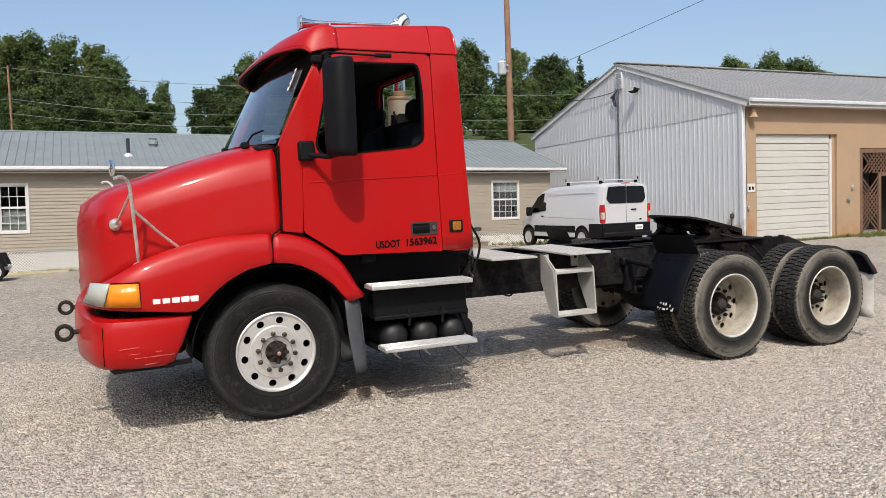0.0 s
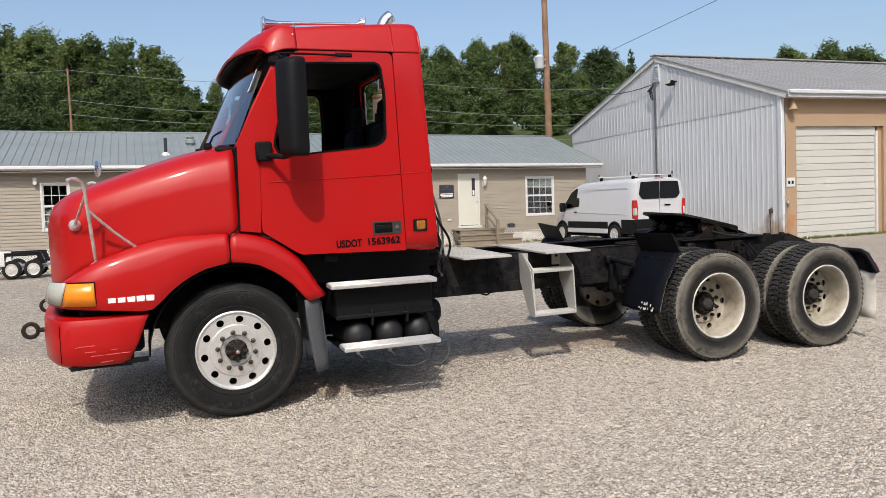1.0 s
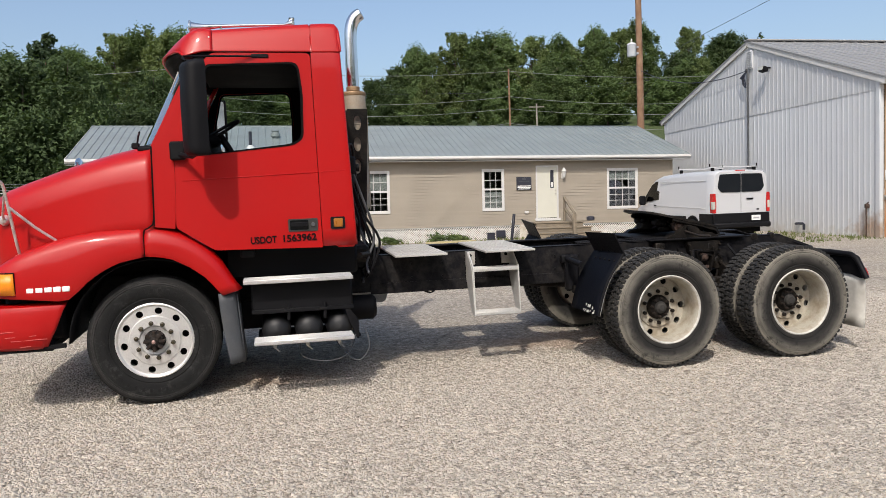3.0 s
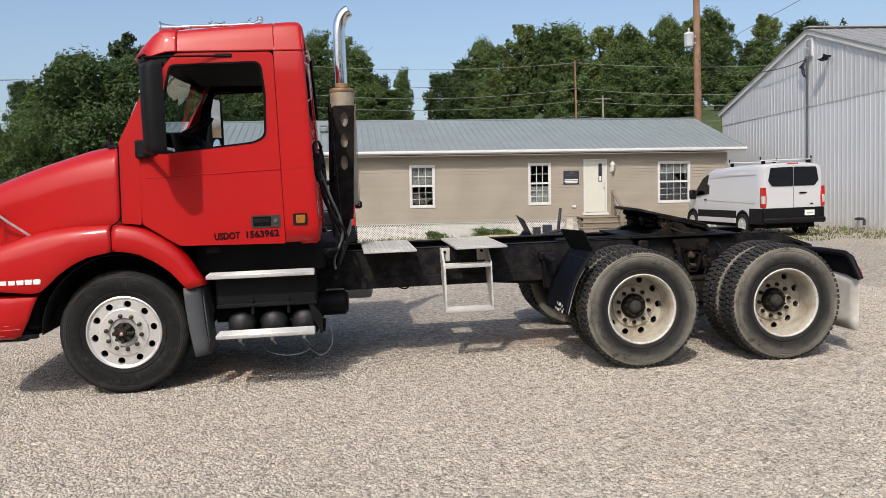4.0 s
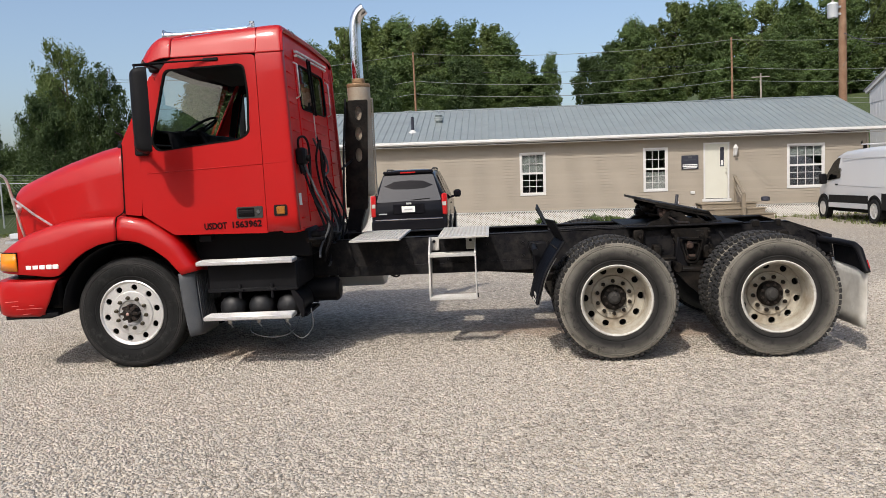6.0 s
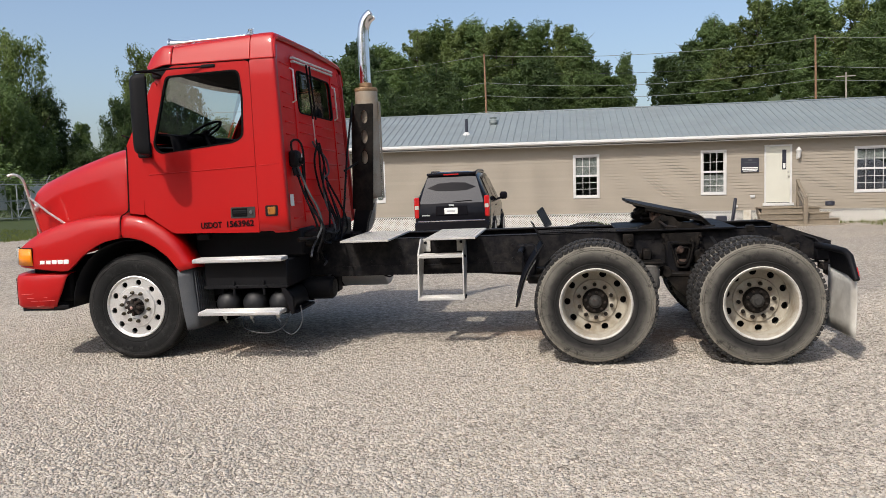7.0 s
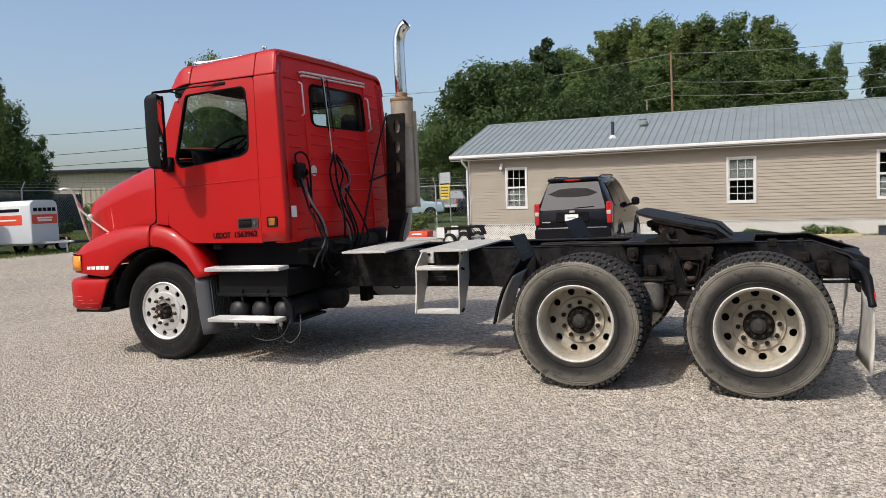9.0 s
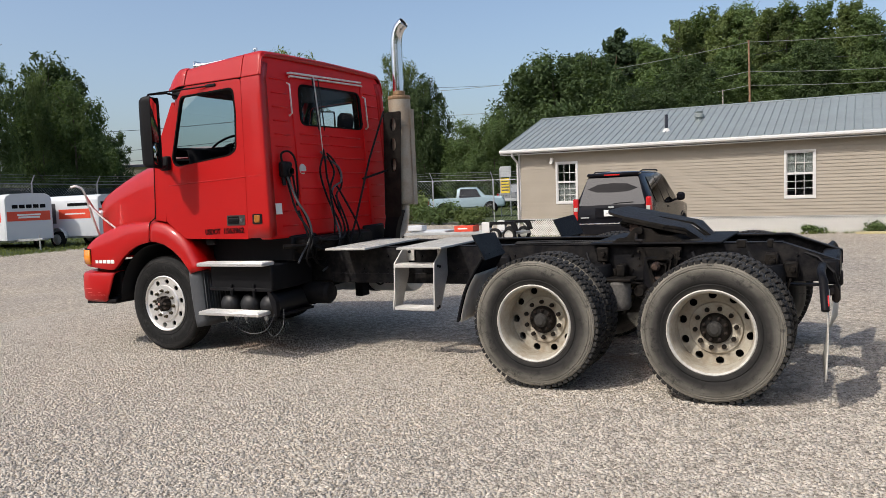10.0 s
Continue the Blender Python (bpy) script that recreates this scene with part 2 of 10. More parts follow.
def tyre_mat(name, base, bands, scuff, scuff_amount):
    """Rubber worn in rings: bands are (radius, colour) from rim to tread, scuffed by uneven grey rubbing."""
    m = mat(name, base, rough=0.8, var=0.25, scale=6, bump=0.3, bscale=70, spec=0.2)
    n, ln = m.node_tree.nodes, m.node_tree.links
    bs = n["Principled BSDF"]
    tc, sp, ln2, rad = n.new("ShaderNodeTexCoord"), n.new("ShaderNodeSeparateXYZ"), n.new("ShaderNodeCombineXYZ"), n.new("ShaderNodeVectorMath")
    rad.operation = "LENGTH"
    ln.new(tc.outputs["Object"], sp.inputs[0])
    ln.new(sp.outputs[0], ln2.inputs[0])
    ln.new(sp.outputs[2], ln2.inputs[2])
    ln.new(ln2.outputs[0], rad.inputs[0])
    wob = n.new("ShaderNodeTexNoise")
    wob.inputs["Scale"].default_value, wob.inputs["Detail"].default_value = 11, 6
    ln.new(tc.outputs["Object"], wob.inputs["Vector"])
    shift = n.new("ShaderNodeMath")
    shift.operation = "MULTIPLY_ADD"
    shift.inputs[1].default_value = 0.045
    ln.new(wob.outputs[0], shift.inputs[0])
    ln.new(rad.outputs["Value"], shift.inputs[2])
    at = n.new("ShaderNodeMapRange")
    at.inputs[1].default_value, at.inputs[2].default_value = 0.30, 0.56
    ln.new(shift.outputs[0], at.inputs[0])
    rp = n.new("ShaderNodeValToRGB")
    el = rp.color_ramp.elements
    spots = [((r + 0.0285 - 0.30) / 0.26, (*c, 1)) for r, c in bands]
    el[0].position, el[0].color = spots[0]
    el[1].position, el[1].color = spots[-1]
    for p, c in spots[1:-1]:
        el.new(p).color = c
    ln.new(at.outputs[0], rp.inputs[0])
    sc = n.new("ShaderNodeTexNoise")
    sc.inputs["Scale"].default_value, sc.inputs["Detail"].default_value, sc.inputs["Roughness"].default_value = 8, 9, 0.8
    ln.new(tc.outputs["Object"], sc.inputs["Vector"])
    amt = n.new("ShaderNodeMapRange")
    amt.inputs[1].default_value, amt.inputs[2].default_value, amt.inputs[4].default_value = 0.53, 0.64, scuff_amount
    ln.new(sc.outputs[0], amt.inputs[0])
    mx = n.new("ShaderNodeMix")
    mx.data_type = "RGBA"
    mx.inputs["B"].default_value = (*scuff, 1)
    ln.new(amt.outputs[0], mx.inputs["Factor"])
    ln.new(rp.outputs[0], mx.inputs["A"])
    # rubbed streaks that run round the wheel
    ang, pol, st, sr, m3 = n.new("ShaderNodeMath"), n.new("ShaderNodeCombineXYZ"), n.new("ShaderNodeTexNoise"), n.new("ShaderNodeMapRange"), n.new("ShaderNodeMix")
    ang.operation, m3.data_type, m3.blend_type = "ARCTAN2", "RGBA", "MULTIPLY"
    ln.new(sp.outputs[2], ang.inputs[0])
    ln.new(sp.outputs[0], ang.inputs[1])
    far_ = n.new("ShaderNodeMath")
    far_.operation = "MULTIPLY"
    far_.inputs[1].default_value = 13.0
    ln.new(rad.outputs["Value"], far_.inputs[0])
    ln.new(far_.outputs[0], pol.inputs[0])
    ln.new(ang.outputs[0], pol.inputs[1])
    st.inputs["Scale"].default_value, st.inputs["Detail"].default_value = 1.6, 6
    ln.new(pol.outputs[0], st.inputs["Vector"])
    sr.inputs[1].default_value, sr.inputs[2].default_value, sr.inputs[3].default_value, sr.inputs[4].default_value = 0.35, 0.68, 1.25, 0.72
    ln.new(st.outputs[0], sr.inputs[0])
    m3.inputs["Factor"].default_value = 1.0
    ln.new(mx.outputs["Result"], m3.inputs["A"])
    ln.new(sr.outputs[0], m3.inputs["B"])
    ln.new(m3.outputs["Result"], bs.inputs["Base Color"])
    return m


TYRE = tyre_mat("tyre_rubber", (0.01, 0.01, 0.01), ((0.30, (0.012, 0.012, 0.012)), (0.36, (0.008, 0.008, 0.008)), (0.44, (0.011, 0.011, 0.011)), (0.47, (0.03, 0.029, 0.028)), (0.50, (0.012, 0.012, 0.012)), (0.53, (0.006, 0.006, 0.006))), (0.075, 0.073, 0.07), 0.28)
TYRE_D = tyre_mat("dusty_tyre_rubber", (0.03, 0.03, 0.03), ((0.30, (0.04, 0.037, 0.033)), (0.33, (0.014, 0.0135, 0.013)), (0.365, (0.018, 0.017, 0.016)), (0.395, (0.045, 0.042, 0.038)), (0.42, (0.085, 0.08, 0.069)), (0.45, (0.125, 0.116, 0.098)), (0.488, (0.175, 0.161, 0.134)), (0.512, (0.045, 0.042, 0.037))), (0.014, 0.0135, 0.013), 0.8)


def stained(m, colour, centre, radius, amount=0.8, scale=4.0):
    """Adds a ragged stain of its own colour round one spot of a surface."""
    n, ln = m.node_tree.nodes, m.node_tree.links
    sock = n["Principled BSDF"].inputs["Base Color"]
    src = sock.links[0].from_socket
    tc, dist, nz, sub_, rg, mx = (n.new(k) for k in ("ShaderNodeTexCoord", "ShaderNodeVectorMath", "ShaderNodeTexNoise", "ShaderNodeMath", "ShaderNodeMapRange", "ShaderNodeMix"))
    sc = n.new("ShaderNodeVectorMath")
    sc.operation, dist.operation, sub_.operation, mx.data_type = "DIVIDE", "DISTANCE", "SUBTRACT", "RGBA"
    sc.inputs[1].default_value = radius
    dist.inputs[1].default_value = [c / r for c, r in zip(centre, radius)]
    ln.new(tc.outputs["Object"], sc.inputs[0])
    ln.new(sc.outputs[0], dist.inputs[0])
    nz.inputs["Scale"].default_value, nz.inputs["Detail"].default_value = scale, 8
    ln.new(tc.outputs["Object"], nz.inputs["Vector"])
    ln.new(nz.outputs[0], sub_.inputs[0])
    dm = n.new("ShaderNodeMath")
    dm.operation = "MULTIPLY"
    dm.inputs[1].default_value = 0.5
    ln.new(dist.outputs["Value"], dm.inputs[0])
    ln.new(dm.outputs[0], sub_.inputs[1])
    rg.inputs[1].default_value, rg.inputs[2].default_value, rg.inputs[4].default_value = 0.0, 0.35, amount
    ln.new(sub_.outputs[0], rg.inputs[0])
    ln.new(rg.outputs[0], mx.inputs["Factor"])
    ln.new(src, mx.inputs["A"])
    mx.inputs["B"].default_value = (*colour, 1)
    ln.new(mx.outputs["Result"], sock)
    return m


# ---- geometry helpers ----
class Geo:
    """Vertices and faces gathered for one mesh."""

    def __init__(self):
        self.v, self.f = [], []

    def add(self, vs, fs):
        k = len(self.v)
        self.v += [tuple(p) for p in vs]
        self.f += [tuple(i + k for i in f) for f in fs]
        return self

    def box(self, lo, hi, b=0.0, m=None):
        """A box from corner to corner, its edges cut by b."""
        (x0, y0, z0), (x1, y1, z1) = lo, hi
        x0, x1, y0, y1, z0, z1 = min(x0, x1), max(x0, x1), min(y0, y1), max(y0, y1), min(z0, z1), max(z0, z1)
        b = min(b, (x1 - x0) * 0.45, (y1 - y0) * 0.45, (z1 - z0) * 0.45)
        if b <= 0:
            vs = [(x, y, z) for x in (x0, x1) for y in (y0, y1) for z in (z0, z1)]
            fs = [(0, 1, 3, 2), (4, 6, 7, 5), (0, 4, 5, 1), (2, 3, 7, 6), (0, 2, 6, 4), (1, 5, 7, 3)]
        else:
            vs, idx = [], {}
            for i, x in enumerate((x0, x1)):
                for j, y in enumerate((y0, y1)):
                    for k, z in enumerate((z0, z1)):
                        sx, sy, sz = (1, -1)[i], (1, -1)[j], (1, -1)[k]
                        for a in range(3):
                            idx[i, j, k, a] = len(vs)
                            vs.append((x + (0 if a == 0 else sx * b), y + (0 if a == 1 else sy * b), z + (0 if a == 2 else sz * b)))
            fs = []
            for i in (0, 1):
                fs.append((idx[i, 0, 0, 0], idx[i, 0, 1, 0], idx[i, 1, 1, 0], idx[i, 1, 0, 0]))
                fs.append((idx[0, i, 0, 1], idx[1, i, 0, 1], idx[1, i, 1, 1], idx[0, i, 1, 1]))
                fs.append((idx[0, 0, i, 2], idx[0, 1, i, 2], idx[1, 1, i, 2], idx[1, 0, i, 2]))
                for j in (0, 1):
                    fs.append((idx[i, j, 0, 0], idx[i, j, 1, 0], idx[i, j, 1, 1], idx[i, j, 0, 1]))
                    fs.append((idx[i, 0, j, 0], idx[i, 1, j, 0], idx[i, 1, j, 2], idx[i, 0, j, 2]))
                    fs.append((idx[0, i, j, 1], idx[1, i, j, 1], idx[1, i, j, 2], idx[0, i, j, 2]))
                    for k in (0, 1):
                        fs.append((idx[i, j, k, 0], idx[i, j, k, 1], idx[i, j, k, 2]))
        if m is not None:
            vs = [m @ Vector(p) for p in vs]
        return self.add(vs, fs)

    def beam(self, p, q, w, h, b=0.004, up=(0, 0, 1)):
        """A bar from p to q, w wide and h high."""
        p, q = Vector(p), Vector(q)
        d = (q - p)
        n = d.length
        d.normalize()
        s = d.cross(Vector(up))
        if s.length < 1e-4:
            s = d.cross(Vector((0, 1, 0)))
        s.normalize()
        u = s.cross(d)
        m = Matrix((( d.x, s.x, u.x, p.x), (d.y, s.y, u.y, p.y), (d.z, s.z, u.z, p.z), (0, 0, 0, 1)))
        return self.box((0, -w / 2, -h / 2), (n, w / 2, h / 2), b, m)

    def tube(self, pts, r, n=10, caps=True):
        """A round tube along points; r is one radius or one for each point."""
        pts = [Vector(p) for p in pts]
        rs = r if isinstance(r, (list, tuple)) else [r] * len(pts)
        vs, side = [], None
        for i, p in enumerate(pts):
            d = (pts[min(i + 1, len(pts) - 1)] - pts[max(i - 1, 0)]).normalized()
            if side is None:
                side = d.cross(Vector((0, 0, 1)) if abs(d.z) < 0.9 else Vector((0, 1, 0))).normalized()
            side = (side - d * side.dot(d)).normalized()
            up = side.cross(d)
            vs += [p + (side * math.cos(a) + up * math.sin(a)) * rs[i] for a in (2 * math.pi * k / n for k in range(n))]
        fs = [(i * n + k, i * n + (k + 1) % n, (i + 1) * n + (k + 1) % n, (i + 1) * n + k) for i in range(len(pts) - 1) for k in range(n)]
        if caps:
            fs += [tuple(range(n - 1, -1, -1)), tuple(range((len(pts) - 1) * n, len(pts) * n))]
        return self.add(vs, fs)

    def lathe(self, prof, n=48, centre=(0, 0, 0), axis="y", close=False):
        """Turns a profile of (radius, along) about an axis."""
        cx, cy, cz = centre
        vs = []
        for r, a in prof:
            for k in range(n):
                t = 2 * math.pi * k / n
                c, s = r * math.cos(t), r * math.sin(t)
                vs.append((cx + c, cy + a, cz + s) if axis == "y" else (cx + c, cy + s, cz + a) if axis == "z" else (cx + a, cy + c, cz + s))
        m = len(prof)
        fs = [(i * n + k, i * n + (k + 1) % n, ((i + 1) % m) * n + (k + 1) % n, ((i + 1) % m) * n + k) for i in range(m if close else m - 1) for k in range(n)]
        return self.add(vs, fs)

    def grid(self, rows, loop=False):
        """A sheet through rows of points, all of one length."""
        n = len(rows[0])
        vs = [p for r in rows for p in r]
        fs = [(i * n + k, i * n + (k + 1) % n, (i + 1) * n + (k + 1) % n, (i + 1) * n + k) for i in range(len(rows) - 1) for k in range(n if loop else n - 1)]
        return self.add(vs, fs)

    def plate(self, outer, holes, to, back):
        """A flat shape of 2D points with holes; to(u, v) gives its face, back is the offset to its rear side."""
        bm = bmesh.new()
        loops, edges = [], []
        for ring in (outer, *holes):
            vs = [bm.verts.new((u, v, 0)) for u, v in ring]
            loops.append([vs[i] for i in range(len(vs))])
            edges += [bm.edges.new((vs[i], vs[(i + 1) % len(vs)])) for i in range(len(vs))]
        bmesh.ops.triangle_fill(bm, use_beauty=True, use_dissolve=False, edges=edges)
        bm.verts.index_update()
        flat = [(v.co.x, v.co.y) for v in bm.verts]
        tris = [tuple(v.index for v in f.verts) for f in bm.faces]
        rings = [[v.index for v in lp] for lp in loops]
        bm.free()
        n, back = len(flat), Vector(back)
        vs = [Vector(to(u, v)) for u, v in flat]
        fs = list(tris)
        if back.length > 0:
            vs += [p + back for p in vs]
            fs += [tuple(i + n for i in reversed(t)) for t in tris]
            for ring in rings:
                fs += [(ring[i], ring[(i + 1) % len(ring)], ring[(i + 1) % len(ring)] + n, ring[i] + n) for i in range(len(ring))]
        return self.add(vs, fs)

    def moved(self, m):
        self.v = [tuple(m @ Vector(p)) for p in self.v]
        return self

    def flipped(self, c=1.17):
        """A mirrored copy about the plane y = c."""
        g = Geo()
        g.v = [(x, 2 * c - y, z) for x, y, z in self.v]
        g.f = [tuple(reversed(f)) for f in self.f]
        return g


def to_mesh(name, g, material, smooth=38, weld=False):
    me = bpy.data.meshes.new(name)
    me.from_pydata(g.v, [], g.f)
    bm = bmesh.new()
    bm.from_mesh(me)
    if weld:
        bmesh.ops.remove_doubles(bm, verts=bm.verts, dist=0.0005)
    bmesh.ops.recalc_face_normals(bm, faces=bm.faces)
    bm.to_mesh(me)
    bm.free()
    me.materials.append(material)
    if smooth:
        me.polygons.foreach_set("use_smooth", [True] * len(me.polygons))
        me.set_sharp_from_angle(angle=radians(smooth))
    return me


def part(name, g, material, parent=None, label="", smooth=38, thick=0.0, weld=False):
    """One mesh object under a thing or a part."""
    ob = new(name, g if isinstance(g, bpy.types.Mesh) else to_mesh(name, g, material, smooth, weld))
    ob.parent = parent
    if thick:
        md = ob.modifiers.new("thickness", "SOLIDIFY")
        md.thickness, md.offset = thick, 0.0
    return tagged(ob, label) if label else ob


def thing(name, label, category, at=None, group="", kind=""):
    ob = new(name)
    if at is not None:
        ob.matrix_basis = at
    return tagged(ob, label, category, group, kind)


def lerp_at(x, table):
    """A value read off a table of (x, value) by straight lines."""
    if x <= table[0][0]:
        return table[0][1]
    for (a, va), (b, vb) in zip(table, table[1:]):
        if x <= b:
            return va + (vb - va) * (x - a) / (b - a)
    return table[-1][1]


def smooth_line(pts, per=6):
    """Points along a soft curve through the given points."""
    pts = [Vector(p) for p in pts]
    out = []
    for i in range(len(pts) - 1):
        a, b, c, d = pts[max(i - 1, 0)], pts[i], pts[i + 1], pts[min(i + 2, len(pts) - 1)]
        for k in range(per):
            t = k / per
            out.append(0.5 * ((2 * b) + (c - a) * t + (2 * a - 5 * b + 4 * c - d) * t * t + (3 * b - a - 3 * c + d) * t ** 3))
    return out + [pts[-1]]


def rounded(pts, r, n=5):
    """A closed 2D outline with its corners rounded; r is one radius or one for each corner."""
    out, m = [], len(pts)
    rs = r if isinstance(r, (list, tuple)) else [r] * m
    for i in range(m):
        p, a, b = Vector(pts[i]), Vector(pts[i - 1]), Vector(pts[(i + 1) % m])
        da, db = (a - p), (b - p)
        k = min(rs[i], da.length * 0.48, db.length * 0.48)
        if k < 1e-5:
            out.append(tuple(p))
            continue
        s, e = p + da.normalized() * k, p + db.normalized() * k
        for j in range(n + 1):
            t = j / n
            q = s * (1 - t) ** 2 + p * 2 * t * (1 - t) + e * t * t
            out.append((q.x, q.y))
    return out


def step(a, b, x):
    t = min(1.0, max(0.0, (x - a) / (b - a)))
    return t * t * (3 - 2 * t)

# ---- semi truck: nose towards -x, near side at y = 0, middle at y = 1.17 ----
YC = 1.17
truck = thing("semi_truck", "red day cab semi truck tractor with black chassis parked on gravel", "truck")


def side_y(z):
    return 0.034 * (z - 1.25)


def on_side(off=0.0):
    return lambda u, v: (u, side_y(v) + off, v)


def both(name, g, material, parent=truck, label="", **kw):
    """The part and its mirrored fellow on the far side."""
    a = part(name, g, material, parent, label, **kw)
    b = part(name, g.flipped(), material, parent, label, **kw)
    return a, b


# hood: rings from the fender shelf up over the shoulder to the middle line
plan_hood = smooth_line([(0.10, 0.028, 0), (-0.3, 0.065, 0), (-0.7, 0.13, 0), (-0.95, 0.195, 0), (-1.09, 0.275, 0), (-1.18, 0.42, 0), (-1.25, 0.65, 0), (-1.285, 0.95, 0), (-1.29, YC, 0)], 5)
HOOD_TOP = [(-1.30, 1.655), (-1.22, 1.72), (-1.1, 1.778), (-0.9, 1.85), (-0.57, 1.965), (-0.2, 2.075), (0.1, 2.135)]
SHELF = [(-1.3, 1.0), (-1.15, 1.12), (-1.0, 1.22), (-0.68, 1.345), (-0.32, 1.41), (0.1, 1.44)]


def hood_rows():
    rows = []
    for p in plan_hood:
        x, y = p.x, p.y
        top, low = lerp_at(x, HOOD_TOP), lerp_at(x, SHELF) - 0.05
        sh = top - 0.15
        row = [(x, y, low + (sh - low) * t) for t in (0, 0.25, 0.5, 0.75)]
        lean = 0.055 * max(0.0, 1 + x)
        row = [(a, b + lean * (c - low) / (sh - low), c) for a, b, c in row]
        for w, d in ((0.0, 0.15), (0.05, 0.085), (0.12, 0.04), (0.22, 0.015), (0.45, 0.0), (0.75, -0.012), (1.0, -0.015)):
            yy = y + lean + (YC - y - lean) * w
            back = 0.035 * step(-1.05, -1.25, x) * min(1.0, w * 4 + (0.15 - d) * 2)
            row.append((x + back, yy, top - d))
        rows.append(row)
    return rows


g = Geo().grid(hood_rows())
g2 = g.flipped()
g.add(g2.v, g2.f)
hood = part("hood", g, RED, truck, "glossy red hood with faded streaks", thick=0.008, weld=True, smooth=50)
# grille and its bright surround
part("grille", Geo().grid([[(-1.25, YC + s * 0.42, z) for s in (-1, -0.5, 0, 0.5, 1)] for z in (1.0, 1.25, 1.5)]), PLASTIC, truck, "black front grille", thick=0.02)
gs = Geo()
for k in range(7):
    gs.box((-1.272, 0.76, 1.03 + k * 0.066), (-1.25, 1.58, 1.045 + k * 0.066), 0.004)
part("grille_bars", gs, CHROME, truck, "bright grille bars")
part("grille_surround", Geo().tube([(-1.25, 0.74, 1.0), (-1.25, 0.74, 1.3), (-1.25, 0.77, 1.48), (-1.25, 0.9, 1.52), (-1.25, 1.44, 1.52), (-1.25, 1.57, 1.48), (-1.25, 1.60, 1.3), (-1.25, 1.60, 1.0)], 0.012, 8), PLASTIC, truck)

# front fender: skin over the wheel arch, wrapping round to the headlight
plan_f = smooth_line([(0.016, -0.015, 0), (-0.35, -0.035, 0), (-0.8, -0.05, 0), (-1.0, -0.03, 0), (-1.13, 0.04, 0), (-1.22, 0.17, 0), (-1.275, 0.36, 0), (-1.295, 0.60, 0)], 7)
RIDGE = [(-1.30, 1.09), (-1.22, 1.155), (-1.12, 1.205), (-1.0, 1.255), (-0.85, 1.315), (-0.68, 1.37), (-0.5, 1.415), (-0.32, 1.44), (0.04, 1.465)]
ARCH = [(-1.30, 0.985), (-0.9, 0.955), (-0.6, 0.92), (-0.53, 0.935), (-0.45, 1.02), (-0.39, 1.075), (-0.28, 1.145), (-0.17, 1.195), (0.02, 1.232)]


def fender_row(x, y, inn, low, top):
    """Points across a fender from its lower lip over the crown to the shelf."""
    ix, iy = inn
    hgt = top - low
    return [(x + ix * 0.05, y + iy * 0.05, low + 0.004), (x + ix * 0.004, y + iy * 0.004, low), (x - ix * 0.006, y - iy * 0.006, low + 0.03), (x, y, low + 0.35 * hgt), (x + ix * 0.006, y + iy * 0.006, low + 0.6 * hgt),
            (x + ix * 0.022, y + iy * 0.022, low + 0.82 * hgt), (x + ix * 0.055, y + iy * 0.055, top - 0.02), (x + ix * 0.10, y + iy * 0.10, top), (x + ix * 0.16, y + iy * 0.16, top - 0.012), (x + ix * 0.26, y + iy * 0.26, top - 0.03)]


def inward(line, i):
    a, b = line[max(i - 1, 0)], line[min(i + 1, len(line) - 1)]
    d = (b - a).normalized()
    n = Vector((d.y, -d.x, 0))
    return (n.x, n.y) if n.y >= 0 or n.x > 0 else (-n.x, -n.y)


rows = []
for i, p in enumerate(plan_f):
    rows.append(fender_row(p.x, p.y, inward(plan_f, i), lerp_at(p.x, ARCH), lerp_at(p.x, RIDGE)))
both("front_fender", Geo().grid(rows), RED, thick=0.007, smooth=50)

# rear half of the arch, fixed to the cab
RIDGE_R = [(0.025, 1.467), (0.11, 1.46), (0.22, 1.437), (0.33, 1.393), (0.43, 1.332), (0.53, 1.255), (0.62, 1.135), (0.69, 1.0), (0.76, 0.915)]
ARCH_R = [(0.025, 1.232), (0.12, 1.225), (0.23, 1.198), (0.35, 1.135), (0.47, 1.045), (0.55, 0.95), (0.6, 0.885)]
rows = []
for k in range(15):
    t = k / 14
    lo = Vector((lerp_at(t, [(0, 0.025), (1, 0.60)]), 0, 0))
    lo.z = lerp_at(lo.x, ARCH_R)
    hi = Vector((lerp_at(t, [(0, 0.025), (1, 0.755)]), 0, 0))
    hi.z = lerp_at(hi.x, RIDGE_R)
    rows.append([(q.x, y, q.z) for q, y in ((lo, 0.05), (lo, -0.008), (lo.lerp(hi, 0.12), -0.018), (lo.lerp(hi, 0.45), -0.012), (lo.lerp(hi, 0.72), -0.002), (lo.lerp(hi, 0.9), 0.03), (hi, 0.08), (hi + Vector((-0.01, 0, -0.02)), 0.18), (hi + Vector((-0.03, 0, -0.05)), 0.45))])
both("rear_fender_skirt", Geo().grid(rows), RED, thick=0.008, smooth=50)
# dark wheel well behind the arch
well = Geo().grid([[(0.05 + 0.64 * math.cos(a), y, 0.56 + 0.64 * math.sin(a)) for y in (0.06, 0.35, 0.72)] for a in (math.pi * k / 16 for k in range(17))])
both("wheel_well", well, PLASTIC, thick=0.01)

